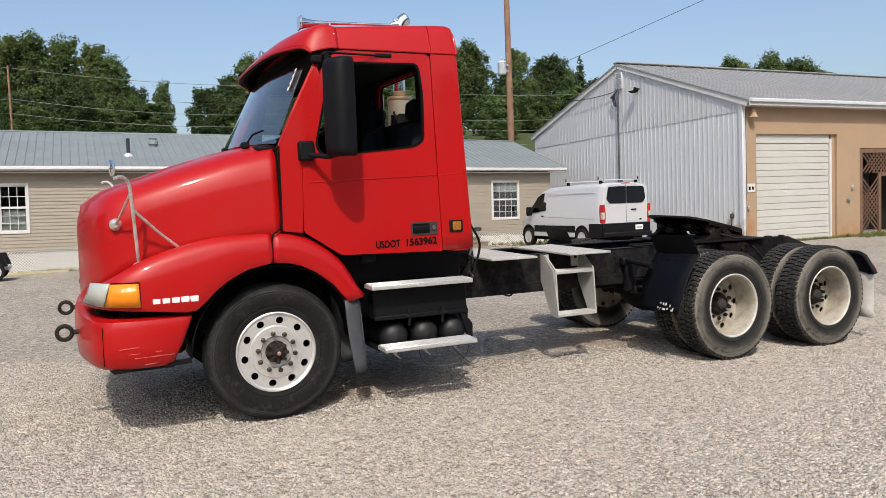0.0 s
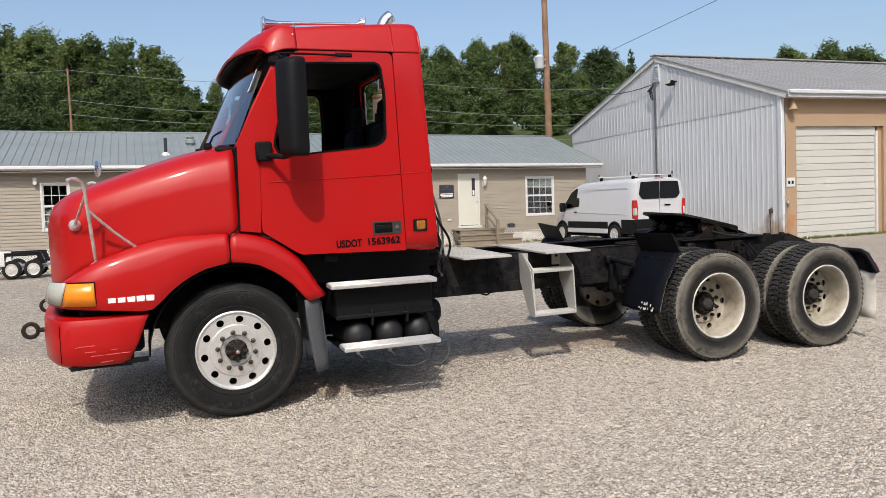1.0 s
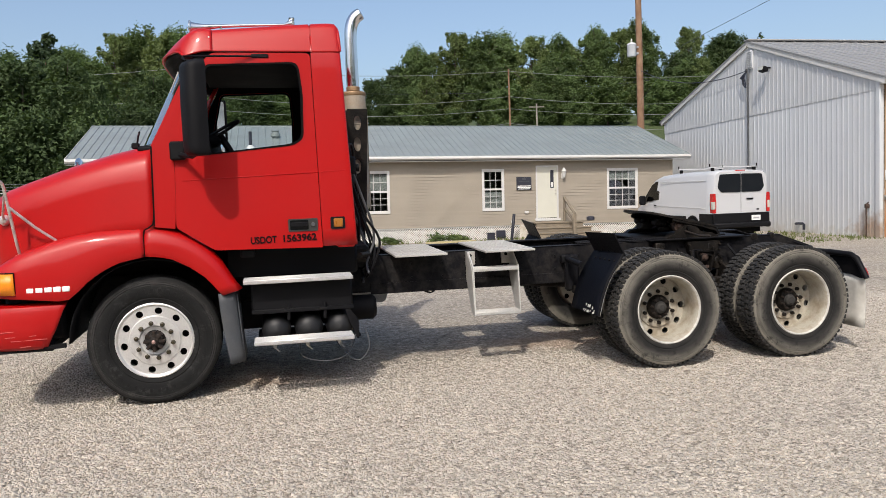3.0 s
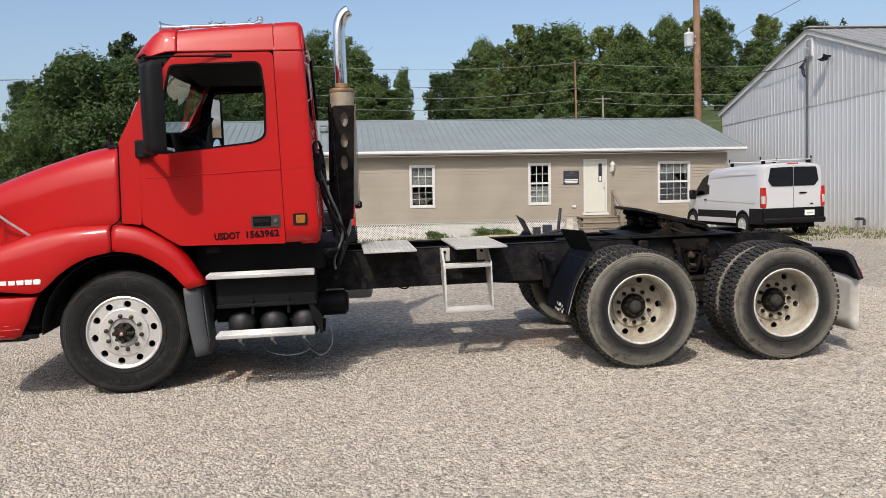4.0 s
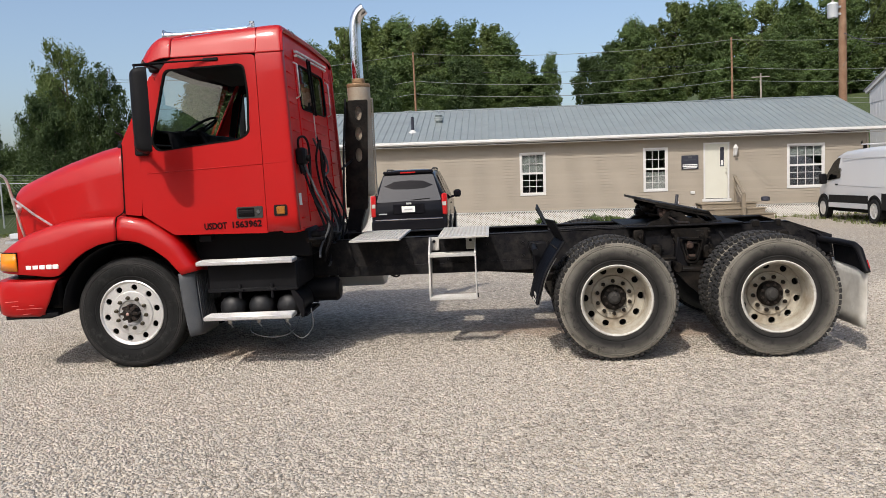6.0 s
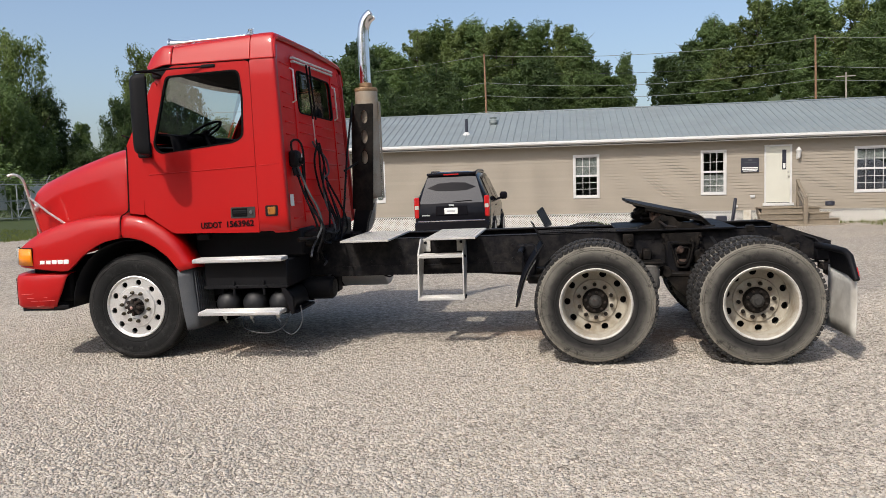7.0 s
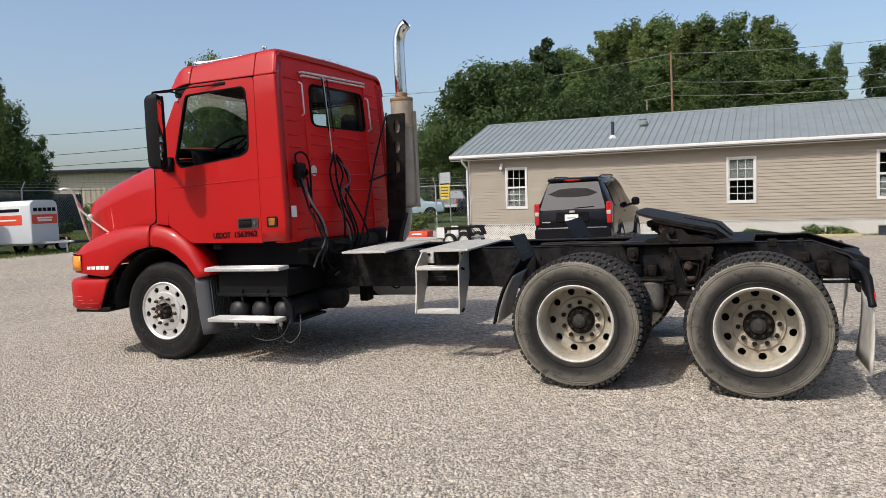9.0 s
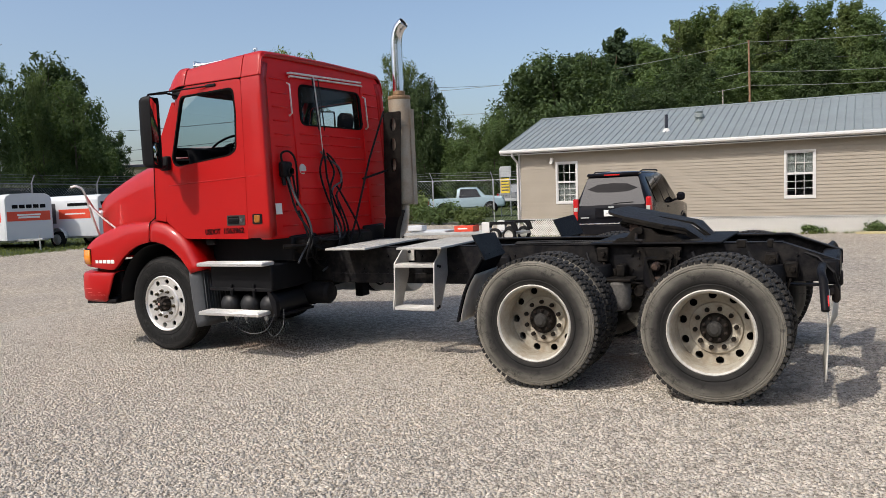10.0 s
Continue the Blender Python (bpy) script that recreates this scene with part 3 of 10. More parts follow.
# headlight and turn signal lie on the fender's wrap
def wrap_patch(x_from, x_to, z_lo, z_hi, off=0.006, n=8, slant=0.0, slant_to=None, drop=0.0):
    """A patch on the fender's wrap; slant shifts its upper edge, drop cuts its lower edge towards the nose."""
    slant_to = slant if slant_to is None else slant_to
    line = [p for p in smooth_line(plan_f, 3)]
    g = Geo()
    rows = []
    for k in range(n + 1):
        row = []
        for j, z in ((0, z_lo), (1, z_lo + 0.5 * (z_hi - z_lo)), (2, z_hi)):
            xw = x_from + (x_to - x_from) * k / n + (slant + (slant_to - slant) * k / n) * j / 2
            z = z + drop * (k / n) * (1 - j / 2)
            i = min(range(len(line)), key=lambda q: abs(line[q].x - xw) + (0 if line[q].x > -1.299 else 9))
            nx, ny = inward(line, i)
            bulge = 0.012 * math.sin(math.pi * j / 2) * math.sin(math.pi * k / n)
            row.append((xw - nx * (off + bulge), line[i].y - ny * (off + bulge), z))
        rows.append(row)
    return g.grid(rows)


both("turn_signal", wrap_patch(-0.922, -1.138, 0.985, 1.150, 0.014, slant=-0.006, slant_to=0.04, drop=0.006), LENS_A, label="amber turn signal lens", thick=0.012)
both("headlight", wrap_patch(-1.145, -1.264, 0.992, 1.158, 0.014, slant=0.042, slant_to=0.05, drop=0.018), LENS_C, label="hazed clear headlight lens", thick=0.012)
both("light_surround", wrap_patch(-0.917, -1.268, 0.980, 1.160, 0.006, 14, slant=-0.006, slant_to=0.05, drop=0.018), SEAM, thick=0.004)
# maker's badge: five small bright blocks
for k in range(5):
    both("badge_block", Geo().box((-0.848 + k * 0.064, -0.058, 0.993), (-0.790 + k * 0.064, -0.046, 1.036), 0.006), WHITE_LABEL, label="small silver badge block")

# bumper, wrapping round the corner
plan_b = smooth_line([(-0.58, -0.02, 0), (-0.85, -0.045, 0), (-1.05, -0.03, 0), (-1.17, 0.03, 0), (-1.26, 0.22, 0), (-1.32, 0.6, 0), (-1.34, YC, 0)], 5)
rows = []
for i, p in enumerate(plan_b):
    ix, iy = inward(plan_b, i)
    s = step(-0.80, -0.58, p.x)
    rows.append([(p.x + ix * o - dx * s, p.y + iy * o, z) for o, z, dx in ((0.10, 0.56, 0.15), (0.03, 0.555, 0.15), (0.0, 0.585, 0.14), (-0.006, 0.7, 0.08), (0.0, 0.85, 0.02), (0.012, 0.882, 0.0), (0.06, 0.895, 0.0), (0.16, 0.895, 0.0))])
g = Geo().grid(rows)
g2 = g.flipped()
g.add(g2.v, g2.f)
bumper = part("bumper", g, RED, truck, "scuffed red front bumper", thick=0.01, weld=True, smooth=50)
part("bumper_seam", Geo().beam((-1.176, 0.022, 0.585), (-1.176, 0.022, 0.855), 0.005, 0.006, 0.001), SEAM, bumper)
CHIP = mat("scraped_paint", (0.55, 0.10, 0.09), rough=0.7, var=0.2)
for x0, x1, z in ((-1.02, -0.80, 0.66), (-0.98, -0.72, 0.63), (-1.08, -0.95, 0.70), (-0.92, -0.84, 0.58)):
    part("scratch", Geo().beam((x0, -0.0495, z), (x1, -0.0525, z + 0.006), 0.004, 0.005, 0.001), CHIP, bumper)
part("tow_pin_cover", Geo().lathe([(0.0, -0.012), (0.035, -0.01), (0.045, 0.0), (0.045, 0.03)], 20, (-1.292, 0.40, 0.76), "x"), RED_BACK, bumper)
# dark void between bumper and fender
part("bumper_core", Geo().box((-1.20, 0.40, 0.60), (-0.62, 1.94, 0.965), 0.03).box((-1.05, 0.10, 0.60), (-0.62, 2.24, 0.965), 0.03), PLASTIC, truck)
part("front_spoiler", Geo().box((-1.14, 0.05, 0.515), (-0.70, 2.29, 0.60), 0.02).beam((-1.12, 0.02, 0.54), (-0.60, 0.0, 0.565), 0.03, 0.035), PLASTIC, truck)
# tow eyes on pins
for y, z in ((0.57, 0.755), (1.79, 0.78)):
    g = Geo().lathe([(0.052, -0.016), (0.036, -0.012), (0.036, 0.012), (0.052, 0.016), (0.066, 0.008), (0.066, -0.008)], 20, (-1.42, y, z), "y", close=True)
    g.tube([(-1.36, y, z), (-1.26, y, z)], 0.018, 8)
    part("tow_eye", g, HUB, truck, "rusty steel tow eye")

# cowl panel between hood and door
cowl = rounded([(0.100, 1.46), (0.262, 1.44), (0.275, 1.62), (0.282, 2.0), (0.295, 2.04), (0.46, 2.66), (0.44, 2.70), (0.415, 2.70), (0.108, 2.105)], [0.02, 0.01, 0, 0, 0.02, 0.02, 0, 0.01, 0.03], 3)
both("cowl_panel", Geo().plate(cowl, [], on_side(0.004), (0, 0.03, 0)), RED)
both("cowl_edge", Geo().plate([(0.098, 1.47), (0.110, 1.47), (0.118, 2.10), (0.106, 2.10)], [], on_side(0.0005), (0, 0.02, 0)), SEAM)
both("cowl_seam", Geo().beam((0.115, 0.022, 1.535), (0.272, 0.022, 1.545), 0.012, 0.006, 0.001), SEAM)
both("hood_seal", Geo().tube(smooth_line([(0.112, 0.052, 2.10), (0.106, 0.036, 1.80), (0.100, 0.018, 1.52), (0.065, 0.004, 1.46), (0.022, -0.004, 1.42), (0.0185, -0.018, 1.235)], 4), 0.006, 6), SEAM)
both("hood_gap", Geo().plate([(0.088, 1.42), (0.115, 1.42), (0.122, 2.09), (0.10, 2.09)], [], on_side(0.05), (0, 0.02, 0)), SEAM)

# door with its window opening
door_out = rounded([(0.272, 1.445), (0.56, 1.252), (1.425, 1.235), (1.395, 2.845), (0.60, 2.845), (0.462, 2.68), (0.286, 2.02)], [0.02, 0.03, 0.01, 0.05, 0.06, 0.08, 0.03], 4)
win = [(0.455, 2.018), (1.215, 2.09), (1.305, 2.14), (1.315, 2.50), (1.29, 2.765), (0.555, 2.745), (0.395, 2.10)]
win_r = [0.06, 0.06, 0.06, 0.05, 0.07, 0.05, 0.06]
door = part("door", Geo().plate(door_out, [rounded(win, win_r)[::-1]], on_side(0.0), (0, 0.035, 0)), RED, truck, "red cab door with open dark window")
win_far = [(x, z + (0.055 if z > 2.6 else 0.0)) for x, z in win]
door_far = part("door", Geo().plate(door_out, [rounded(win_far, win_r)[::-1]], on_side(0.0), (0, 0.035, 0)).flipped(), RED, truck)


def grown(pts, k):
    c = Vector((sum(p[0] for p in pts) / len(pts), sum(p[1] for p in pts) / len(pts)))
    return [tuple(Vector(p) + (Vector(p) - c).normalized() * k) for p in pts]


seal = Geo().plate(rounded(grown(win, 0.007), win_r), [rounded(grown(win, -0.014), win_r)[::-1]], on_side(-0.004), (0, 0.03, 0))
part("window_seal", seal, SEAM, door)
part("window_seal", Geo().plate(rounded(grown(win_far, 0.012), win_r), [rounded(grown(win_far, -0.018), win_r)[::-1]], on_side(-0.004), (0, 0.03, 0)).flipped(), SEAM, door_far)
part("window_pane", Geo().plate(rounded(grown(win_far, -0.004), win_r), [], on_side(0.024), (0, 0, 0)).flipped(), GLASS, door_far).visible_shadow = False
# dark lining inside the doors and behind them
lining = Geo().plate(rounded([(0.30, 1.45), (0.57, 1.27), (1.62, 1.27), (1.57, 2.88), (0.60, 2.835), (0.47, 2.66), (0.31, 2.02)], 0.03), [rounded(grown(win, 0.004), win_r)[::-1]], on_side(0.037), (0, 0.012, 0))
part("door_lining", lining, TRIM_IN, truck)
part("door_lining", Geo().plate(rounded([(0.30, 1.45), (0.57, 1.27), (1.62, 1.27), (1.57, 2.90), (0.56, 2.88), (0.44, 2.66), (0.30, 2.02)], 0.03), [rounded(grown(win_far, 0.004), win_r)[::-1]], on_side(0.037), (0, 0.012, 0)).flipped(), TRIM_IN, truck)
# pressed line across door and quarter panel
crease = Geo().beam((0.335, side_y(1.82) - 0.001, 1.822), (1.415, side_y(1.86) - 0.001, 1.861), 0.008, 0.010, 0.003)
part("door_crease", crease, RED, door)
both("quarter_crease", Geo().beam((1.435, side_y(1.86) - 0.001, 1.862), (1.65, side_y(1.87) - 0.001, 1.872), 0.008, 0.010, 0.003), RED)
# handle in its recess
handle = part("door_handle", Geo().plate(rounded([(1.15, 1.375), (1.392, 1.375), (1.392, 1.48), (1.15, 1.48)], 0.012), [], on_side(-0.006), (0, 0.02, 0)), DUSTY, door, "dark grey door handle plate with lock")
part("handle_recess", Geo().plate(rounded([(1.165, 1.388), (1.315, 1.388), (1.315, 1.468), (1.165, 1.468)], 0.01), [], on_side(-0.008), (0, 0.004, 0)), SEAM, handle)
part("handle_pull", Geo().box((1.17, -0.006, 1.415), (1.312, 0.010, 1.452), 0.006), PLASTIC, handle)
part("lock", Geo().lathe([(0.0, -0.012), (0.016, -0.012), (0.018, 0.0)], 14, (1.353, 0.002, 1.43), "y"), GREY_PL, handle)
# door number
for word, x, wide in (("USDOT", 0.842, 0.212), ("1563962", 1.092, 0.285)):
    txt = bpy.data.curves.new("door_text", "FONT")
    txt.body, txt.size, txt.extrude, txt.align_x, txt.align_y = word, 0.091, 0.0006, "LEFT", "BOTTOM"
    txt.bevel_depth, txt.bevel_resolution = 0.0024, 0
    tob = new("door_text", txt)
    bpy.context.view_layer.update()
    tme = bpy.data.meshes.new_from_object(tob.evaluated_get(bpy.context.evaluated_depsgraph_get()))
    bpy.data.objects.remove(tob)
    tw = max(v.co.x for v in tme.vertices)
    tme.materials.clear()
    tme.materials.append(INK)
    lettering = part("lettering", tme, INK, door, "black carrier number lettering")
    lettering.matrix_basis = pose(x, side_y(1.275) - 0.0055, 1.274 + 0.021 * (x - 0.842), 90 - 2.0, 0, 0) @ Matrix.Rotation(radians(1.2), 4, "Z") @ Matrix.Diagonal((wide / tw, 0.86, 1, 1))

# quarter panel with its rounded rear corner, and the raised edge round the back wall
def xb(z):
    return 1.715 - 0.045 * (z - 1.25)


rows = []
for k in range(12):
    z = 1.245 + (2.99 - 1.245) * k / 11
    x0, y, b = 1.432 - 0.018 * (z - 1.235), side_y(z) + 0.24 * max(0.0, z - 2.84), xb(z)
    rows.append([(x0, y + 0.03, z), (x0, y, z), (b - 0.05, y, z), (b - 0.014, y + 0.001, z), (b - 0.004, y + 0.005, z), (b, y + 0.016, z), (b + 0.001, y + 0.062, z), (b - 0.004, y + 0.068, z), (b - 0.014, y + 0.072, z), (b - 0.019, y + 0.078, z), (b - 0.019, y + 0.12, z)])
both("quarter_panel", Geo().grid(rows), RED, thick=0.006, smooth=60)
# marker light
marker = part("marker_light", Geo().plate(rounded([(1.497, 1.385), (1.618, 1.385), (1.618, 1.485), (1.497, 1.485)], 0.014), [], on_side(-0.012), (0, 0.02, 0)), PLASTIC, truck, "amber side marker light in black bezel")
part("marker_lens", Geo().box((1.523, side_y(1.435) - 0.024, 1.398), (1.60, side_y(1.435) - 0.008, 1.472), 0.012), LENS_M, marker)

# roof skin, front to back
ROOF_TOP = [(0.30, 2.905), (0.36, 2.965), (0.45, 3.02), (0.6, 3.045), (0.9, 3.07), (1.3, 3.10), (1.5, 3.113), (1.59, 3.114), (1.615, 3.108), (1.63, 3.092), (1.638, 3.05)]
rows = []
for x in (0.5, 0.55, 0.6, 0.75, 0.9, 1.1, 1.3, 1.398, 1.4, 1.412, 1.414, 1.5, 1.54, 1.59, 1.605, 1.615, 1.63, 1.638):
    top = lerp_at(x, ROOF_TOP)
    e = -0.008 if 1.399 < x < 1.413 else 0.0
    low = 2.852
    k = (top - low)
    half = ((0.052, 0), (0.055, 0.05), (0.078, 0.42), (0.104, 0.78), (0.122, 0.90), (0.16, 0.965), (0.30, 0.995), (0.6, 1.02))
    rows.append([(x, y - e, low + k * t + e) for y, t in (*half, (YC, 1.05), *((2 * YC - a, b) for a, b in reversed(half)))])
roof = part("roof", Geo().grid(rows), RED, truck, "red cab roof", smooth=45, thick=0.006)
both("drip_rail", Geo().beam((0.47, 0.052, 2.849), (1.41, 0.052, 2.851), 0.008, 0.006, 0.002), SEAM)

# visor: red shell over the windscreen, dark below
def visor_rows():
    crown = [(0.050, 0), (0.053, 0.05), (0.075, 0.42), (0.101, 0.78), (0.120, 0.90), (0.158, 0.965), (0.28, 0.99), (0.45, 1.0), (0.7, 1.02), (0.95, 1.035), (YC, 1.04)]
    rows = []
    for y, t in crown + [(2 * YC - y, t) for y, t in reversed(crown[:-1])]:
        fx = 0.16 + 0.20 * abs((y - YC) / 1.07) ** 4
        row = []
        for k in range(13):
            u = k / 12
            hi = lerp_at(u, [(0, 3.046), (0.15, 3.056), (0.3, 3.06), (0.45, 3.05), (0.65, 3.01), (0.85, 2.94), (1, 2.865)])
            lo = lerp_at(u, [(0, 2.854), (0.4, 2.848), (1, 2.815)])
            row.append((0.62 + (fx - 0.62) * u, y, lo + (hi - lo) * t))
        rows.append(row)
    return rows


vr = visor_rows()
visor = part("sun_visor", Geo().grid(vr), RED, truck, "red roof sun visor with chipped edge", thick=0.012, smooth=60)
under = [[(x + 0.015, YC + (y - YC) * 0.985, z - 0.02) for x, y, z in r] for r in vr]
part("visor_underside", Geo().grid(under), PLASTIC, visor, thick=0.004, smooth=60)
part("visor_edge", Geo().tube([r[-1] for r in vr], 0.010, 8), RED, visor)
for s in (-1, 1):
    y = YC + s * 1.0
    for k in range(3):
        part("rivet", Geo().lathe([(0.0, -0.006), (0.008, -0.004), (0.010, 0.004)], 8, (0.598, YC + s * (1.104 - 0.009 * k), 2.90 + 0.035 * k)), ALU_D, visor)
part("visor_seam", Geo().tube([r[0] for r in vr], 0.004, 6), SEAM, visor)

# windscreen with its black border
def screen(top_z, bot_z, mx, off=0.0):
    rows = []
    for t in range(13):
        s = -1 + t / 6
        c = 1 - s * s
        y = YC + s * mx
        b = Vector((0.125 - 0.20 * c ** 0.8 + off, y, bot_z + 0.03 * c))
        a = Vector((0.43 - 0.13 * c ** 0.8 + off, YC + s * (mx - 0.03), top_z))
        rows.append([b.lerp(a, k / 4) for k in range(5)])
    return rows


border = part("windscreen_border", Geo().grid(screen(2.90, 2.06, 1.08, 0.012)), SEAM, truck)
border.data.materials[0] = SEAM
wr = screen(2.86, 2.13, 1.01)
ws = part("windscreen", Geo().grid(wr), GLASS_W, truck, "raked windscreen glass", smooth=60)
ws.visible_shadow = False
# border only round the rim: keep the outer strips
bm = bmesh.new()
bm.from_mesh(border.data)
kill = [f for f in bm.faces if 2.13 < f.calc_center_median().z < 2.85 and abs(f.calc_center_median().y - YC) < 0.995]
bmesh.ops.delete(bm, geom=kill, context="FACES")
bm.to_mesh(border.data)
bm.free()
both("pillar_trim", Geo().grid([[(0.10, 0.075, 2.09), (0.135, 0.075, 2.09), (0.14, 0.17, 2.10)], [(0.26, 0.095, 2.42), (0.295, 0.095, 2.42), (0.30, 0.17, 2.43)], [(0.43, 0.108, 2.75), (0.475, 0.108, 2.75), (0.48, 0.18, 2.76)], [(0.49, 0.118, 2.86), (0.535, 0.118, 2.86), (0.54, 0.19, 2.87)]]), RED, thick=0.012)
def on_glass(z):
    return 0.08 + 0.438 * (z - 2.13)


tagp = part("windscreen_tag", Geo().plate([(0.225, 2.55), (0.275, 2.55), (0.275, 2.72), (0.225, 2.72)], [], lambda u, v: (on_glass(v) - 0.006, u, v), (-0.003, 0, 0)), WHITE_LABEL, ws, "white paper tag on the glass")
for k in range(3):
    part("tag_mark", Geo().plate([(0.235, 2.58 + k * 0.05), (0.265, 2.58 + k * 0.05), (0.265, 2.60 + k * 0.05), (0.235, 2.60 + k * 0.05)], [], lambda u, v: (on_glass(v) - 0.010, u, v), (-0.002, 0, 0)), INK, tagp)
for y in (0.42, 1.3):
    w = Geo().tube([(-0.05, y, 2.13), (-0.02, y - 0.1, 2.20), (0.02, y - 0.3, 2.22)], 0.008, 6)
    w.box((-0.09, y - 0.04, 2.10), (-0.03, y + 0.04, 2.15), 0.01)
    part("wiper", w, PLASTIC, truck, "black wiper")
part("cowl_grille", Geo().box((-0.02, 0.2, 2.06), (0.14, 2.14, 2.115), 0.02), PLASTIC, truck)

# back wall with a window and pressed ribs
wb = [(0.665, 2.40), (1.80, 2.41), (1.775, 2.835), (0.675, 2.825)]
def on_back(off=0.0):
    return lambda u, v: (xb(v) - 0.018 + off, u, v)


# the extra brightness of wall, ribs and sill is in the paint colour
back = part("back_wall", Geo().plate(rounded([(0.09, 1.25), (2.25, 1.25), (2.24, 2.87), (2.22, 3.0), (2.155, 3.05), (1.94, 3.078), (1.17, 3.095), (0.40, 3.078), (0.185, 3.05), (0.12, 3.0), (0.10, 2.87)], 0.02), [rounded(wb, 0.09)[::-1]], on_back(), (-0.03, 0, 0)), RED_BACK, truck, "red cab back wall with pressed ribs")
part("back_window_seal", Geo().plate(rounded(grown(wb, 0.02), 0.10), [rounded(grown(wb, -0.02), 0.08)[::-1]], on_back(0.008), (-0.02, 0, 0)), SEAM, back)
part("back_window_pane", Geo().plate(rounded(wb, 0.09), [], on_back(-0.006), (0, 0, 0)), GLASS, back).visible_shadow = False
ribs = Geo()
for z in (1.40, 1.56, 1.73, 1.90, 2.06, 2.2, 2.30):
    for y0, y1 in ((0.62, 1.12), (1.16, 1.74)) if z > 2.1 else ((0.58, 1.78),):
        ribs.beam((xb(z) - 0.016, y0, z), (xb(z) - 0.016, y1, z), 0.022, 0.016, 0.007)
for z in (1.35, 1.5, 1.62, 1.76, 1.9, 2.04, 2.16, 2.28, 2.42, 2.56, 2.7, 2.84):
    ribs.beam((xb(z) - 0.016, 1.88, z), (xb(z) - 0.016, 2.16, z), 0.022, 0.014, 0.006)
    if z > 2.1 or z < 1.6:
        ribs.beam((xb(z) - 0.016, 0.22, z), (xb(z) - 0.016, 0.46, z), 0.022, 0.014, 0.006)
for y in (0.54, 1.82):
    ribs.beam((xb(1.3) - 0.016, y, 1.3), (xb(2.95) - 0.016, y, 2.95), 0.018, 0.018, 0.006)
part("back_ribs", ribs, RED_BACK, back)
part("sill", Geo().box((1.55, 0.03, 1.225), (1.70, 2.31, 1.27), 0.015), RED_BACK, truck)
part("roof_lip", Geo().tube([(1.646, 0.068, 2.86), (1.641, 0.088, 2.965), (1.637, 0.112, 3.03), (1.634, 0.17, 3.067), (1.630, 0.4, 3.088), (1.628, YC, 3.105), (1.630, 1.94, 3.088), (1.634, 2.17, 3.067), (1.637, 2.228, 3.03), (1.641, 2.252, 2.965), (1.646, 2.272, 2.86)], 0.012, 8), RED, truck)
# floor, bulkhead and trim of the cab
part("cab_floor", Geo().box((0.15, 0.10, 1.26), (1.64, 2.24, 1.32), 0.01), TRIM_IN, truck)
part("headliner", Geo().box((0.45, 0.16, 2.86), (1.58, 2.18, 2.90), 0.01), TRIM_IN, truck)
part("rear_trim", Geo().plate(rounded([(0.13, 1.3), (2.21, 1.3), (2.16, 2.92), (0.18, 2.92)], 0.03), [rounded(grown(wb, 0.01), 0.09)[::-1]], lambda u, v: (1.585 - 0.03 * (v - 1.3), u, v), (-0.02, 0, 0)), TRIM_IN, truck)
both("door_trim", Geo().plate(rounded([(0.32, 1.5), (0.6, 1.32), (1.40, 1.32), (1.38, 2.05), (0.5, 1.99), (0.36, 1.99)], 0.03), [], on_side(0.05), (0, 0.03, 0)), TRIM_IN)
dash = Geo().grid([[(0.13, y, 2.15), (0.35, y, 2.215), (0.52, y, 2.185), (0.57, y, 1.95), (0.45, y, 1.6)] for y in (0.13, 0.4, 1.0, 1.5, 2.21)])
part("dashboard", dash, TRIM_IN, truck, thick=0.02)
part("instrument_hood", Geo().box((0.40, 0.42, 2.12), (0.62, 0.98, 2.215), 0.04), TRIM_IN, truck)
sw = Geo().lathe([(0.205, -0.014), (0.223, 0.0), (0.205, 0.014), (0.19, 0.0)], 32, (0, 0, 0), "z", close=True)
for a in (0.4, 2.2, 4.4):
    sw.beam((0, 0, -0.02), (0.2 * math.cos(a), 0.2 * math.sin(a), 0), 0.03, 0.015)
sw.lathe([(0.0, 0.0), (0.06, -0.005), (0.065, -0.03)], 20, (0, 0, 0), "z")
sw.tube([(0, 0, -0.02), (0, 0, -0.3)], 0.03, 10)
part("steering_wheel", sw.moved(pose(0.60, 0.66, 2.235, 0, -30, 0)), PLASTIC, truck, "black steering wheel")
for y in (0.70, 1.64):
    s = Geo().box((0.95, y - 0.25, 1.62), (1.42, y + 0.25, 1.78), 0.06)
    s.box((-0.07, -0.24, 0), (0.07, 0.24, 0.62), 0.06, pose(1.42, y, 1.72, 0, 8, 0))
    s.box((-0.05, -0.14, 0), (0.05, 0.14, 0.20), 0.05, pose(1.51, y, 2.36, 0, 8, 0))
    s.box((1.0, y - 0.2, 1.32), (1.38, y + 0.2, 1.62), 0.02)
    part("seat", s, CLOTH, truck, "dark cloth driver seat")

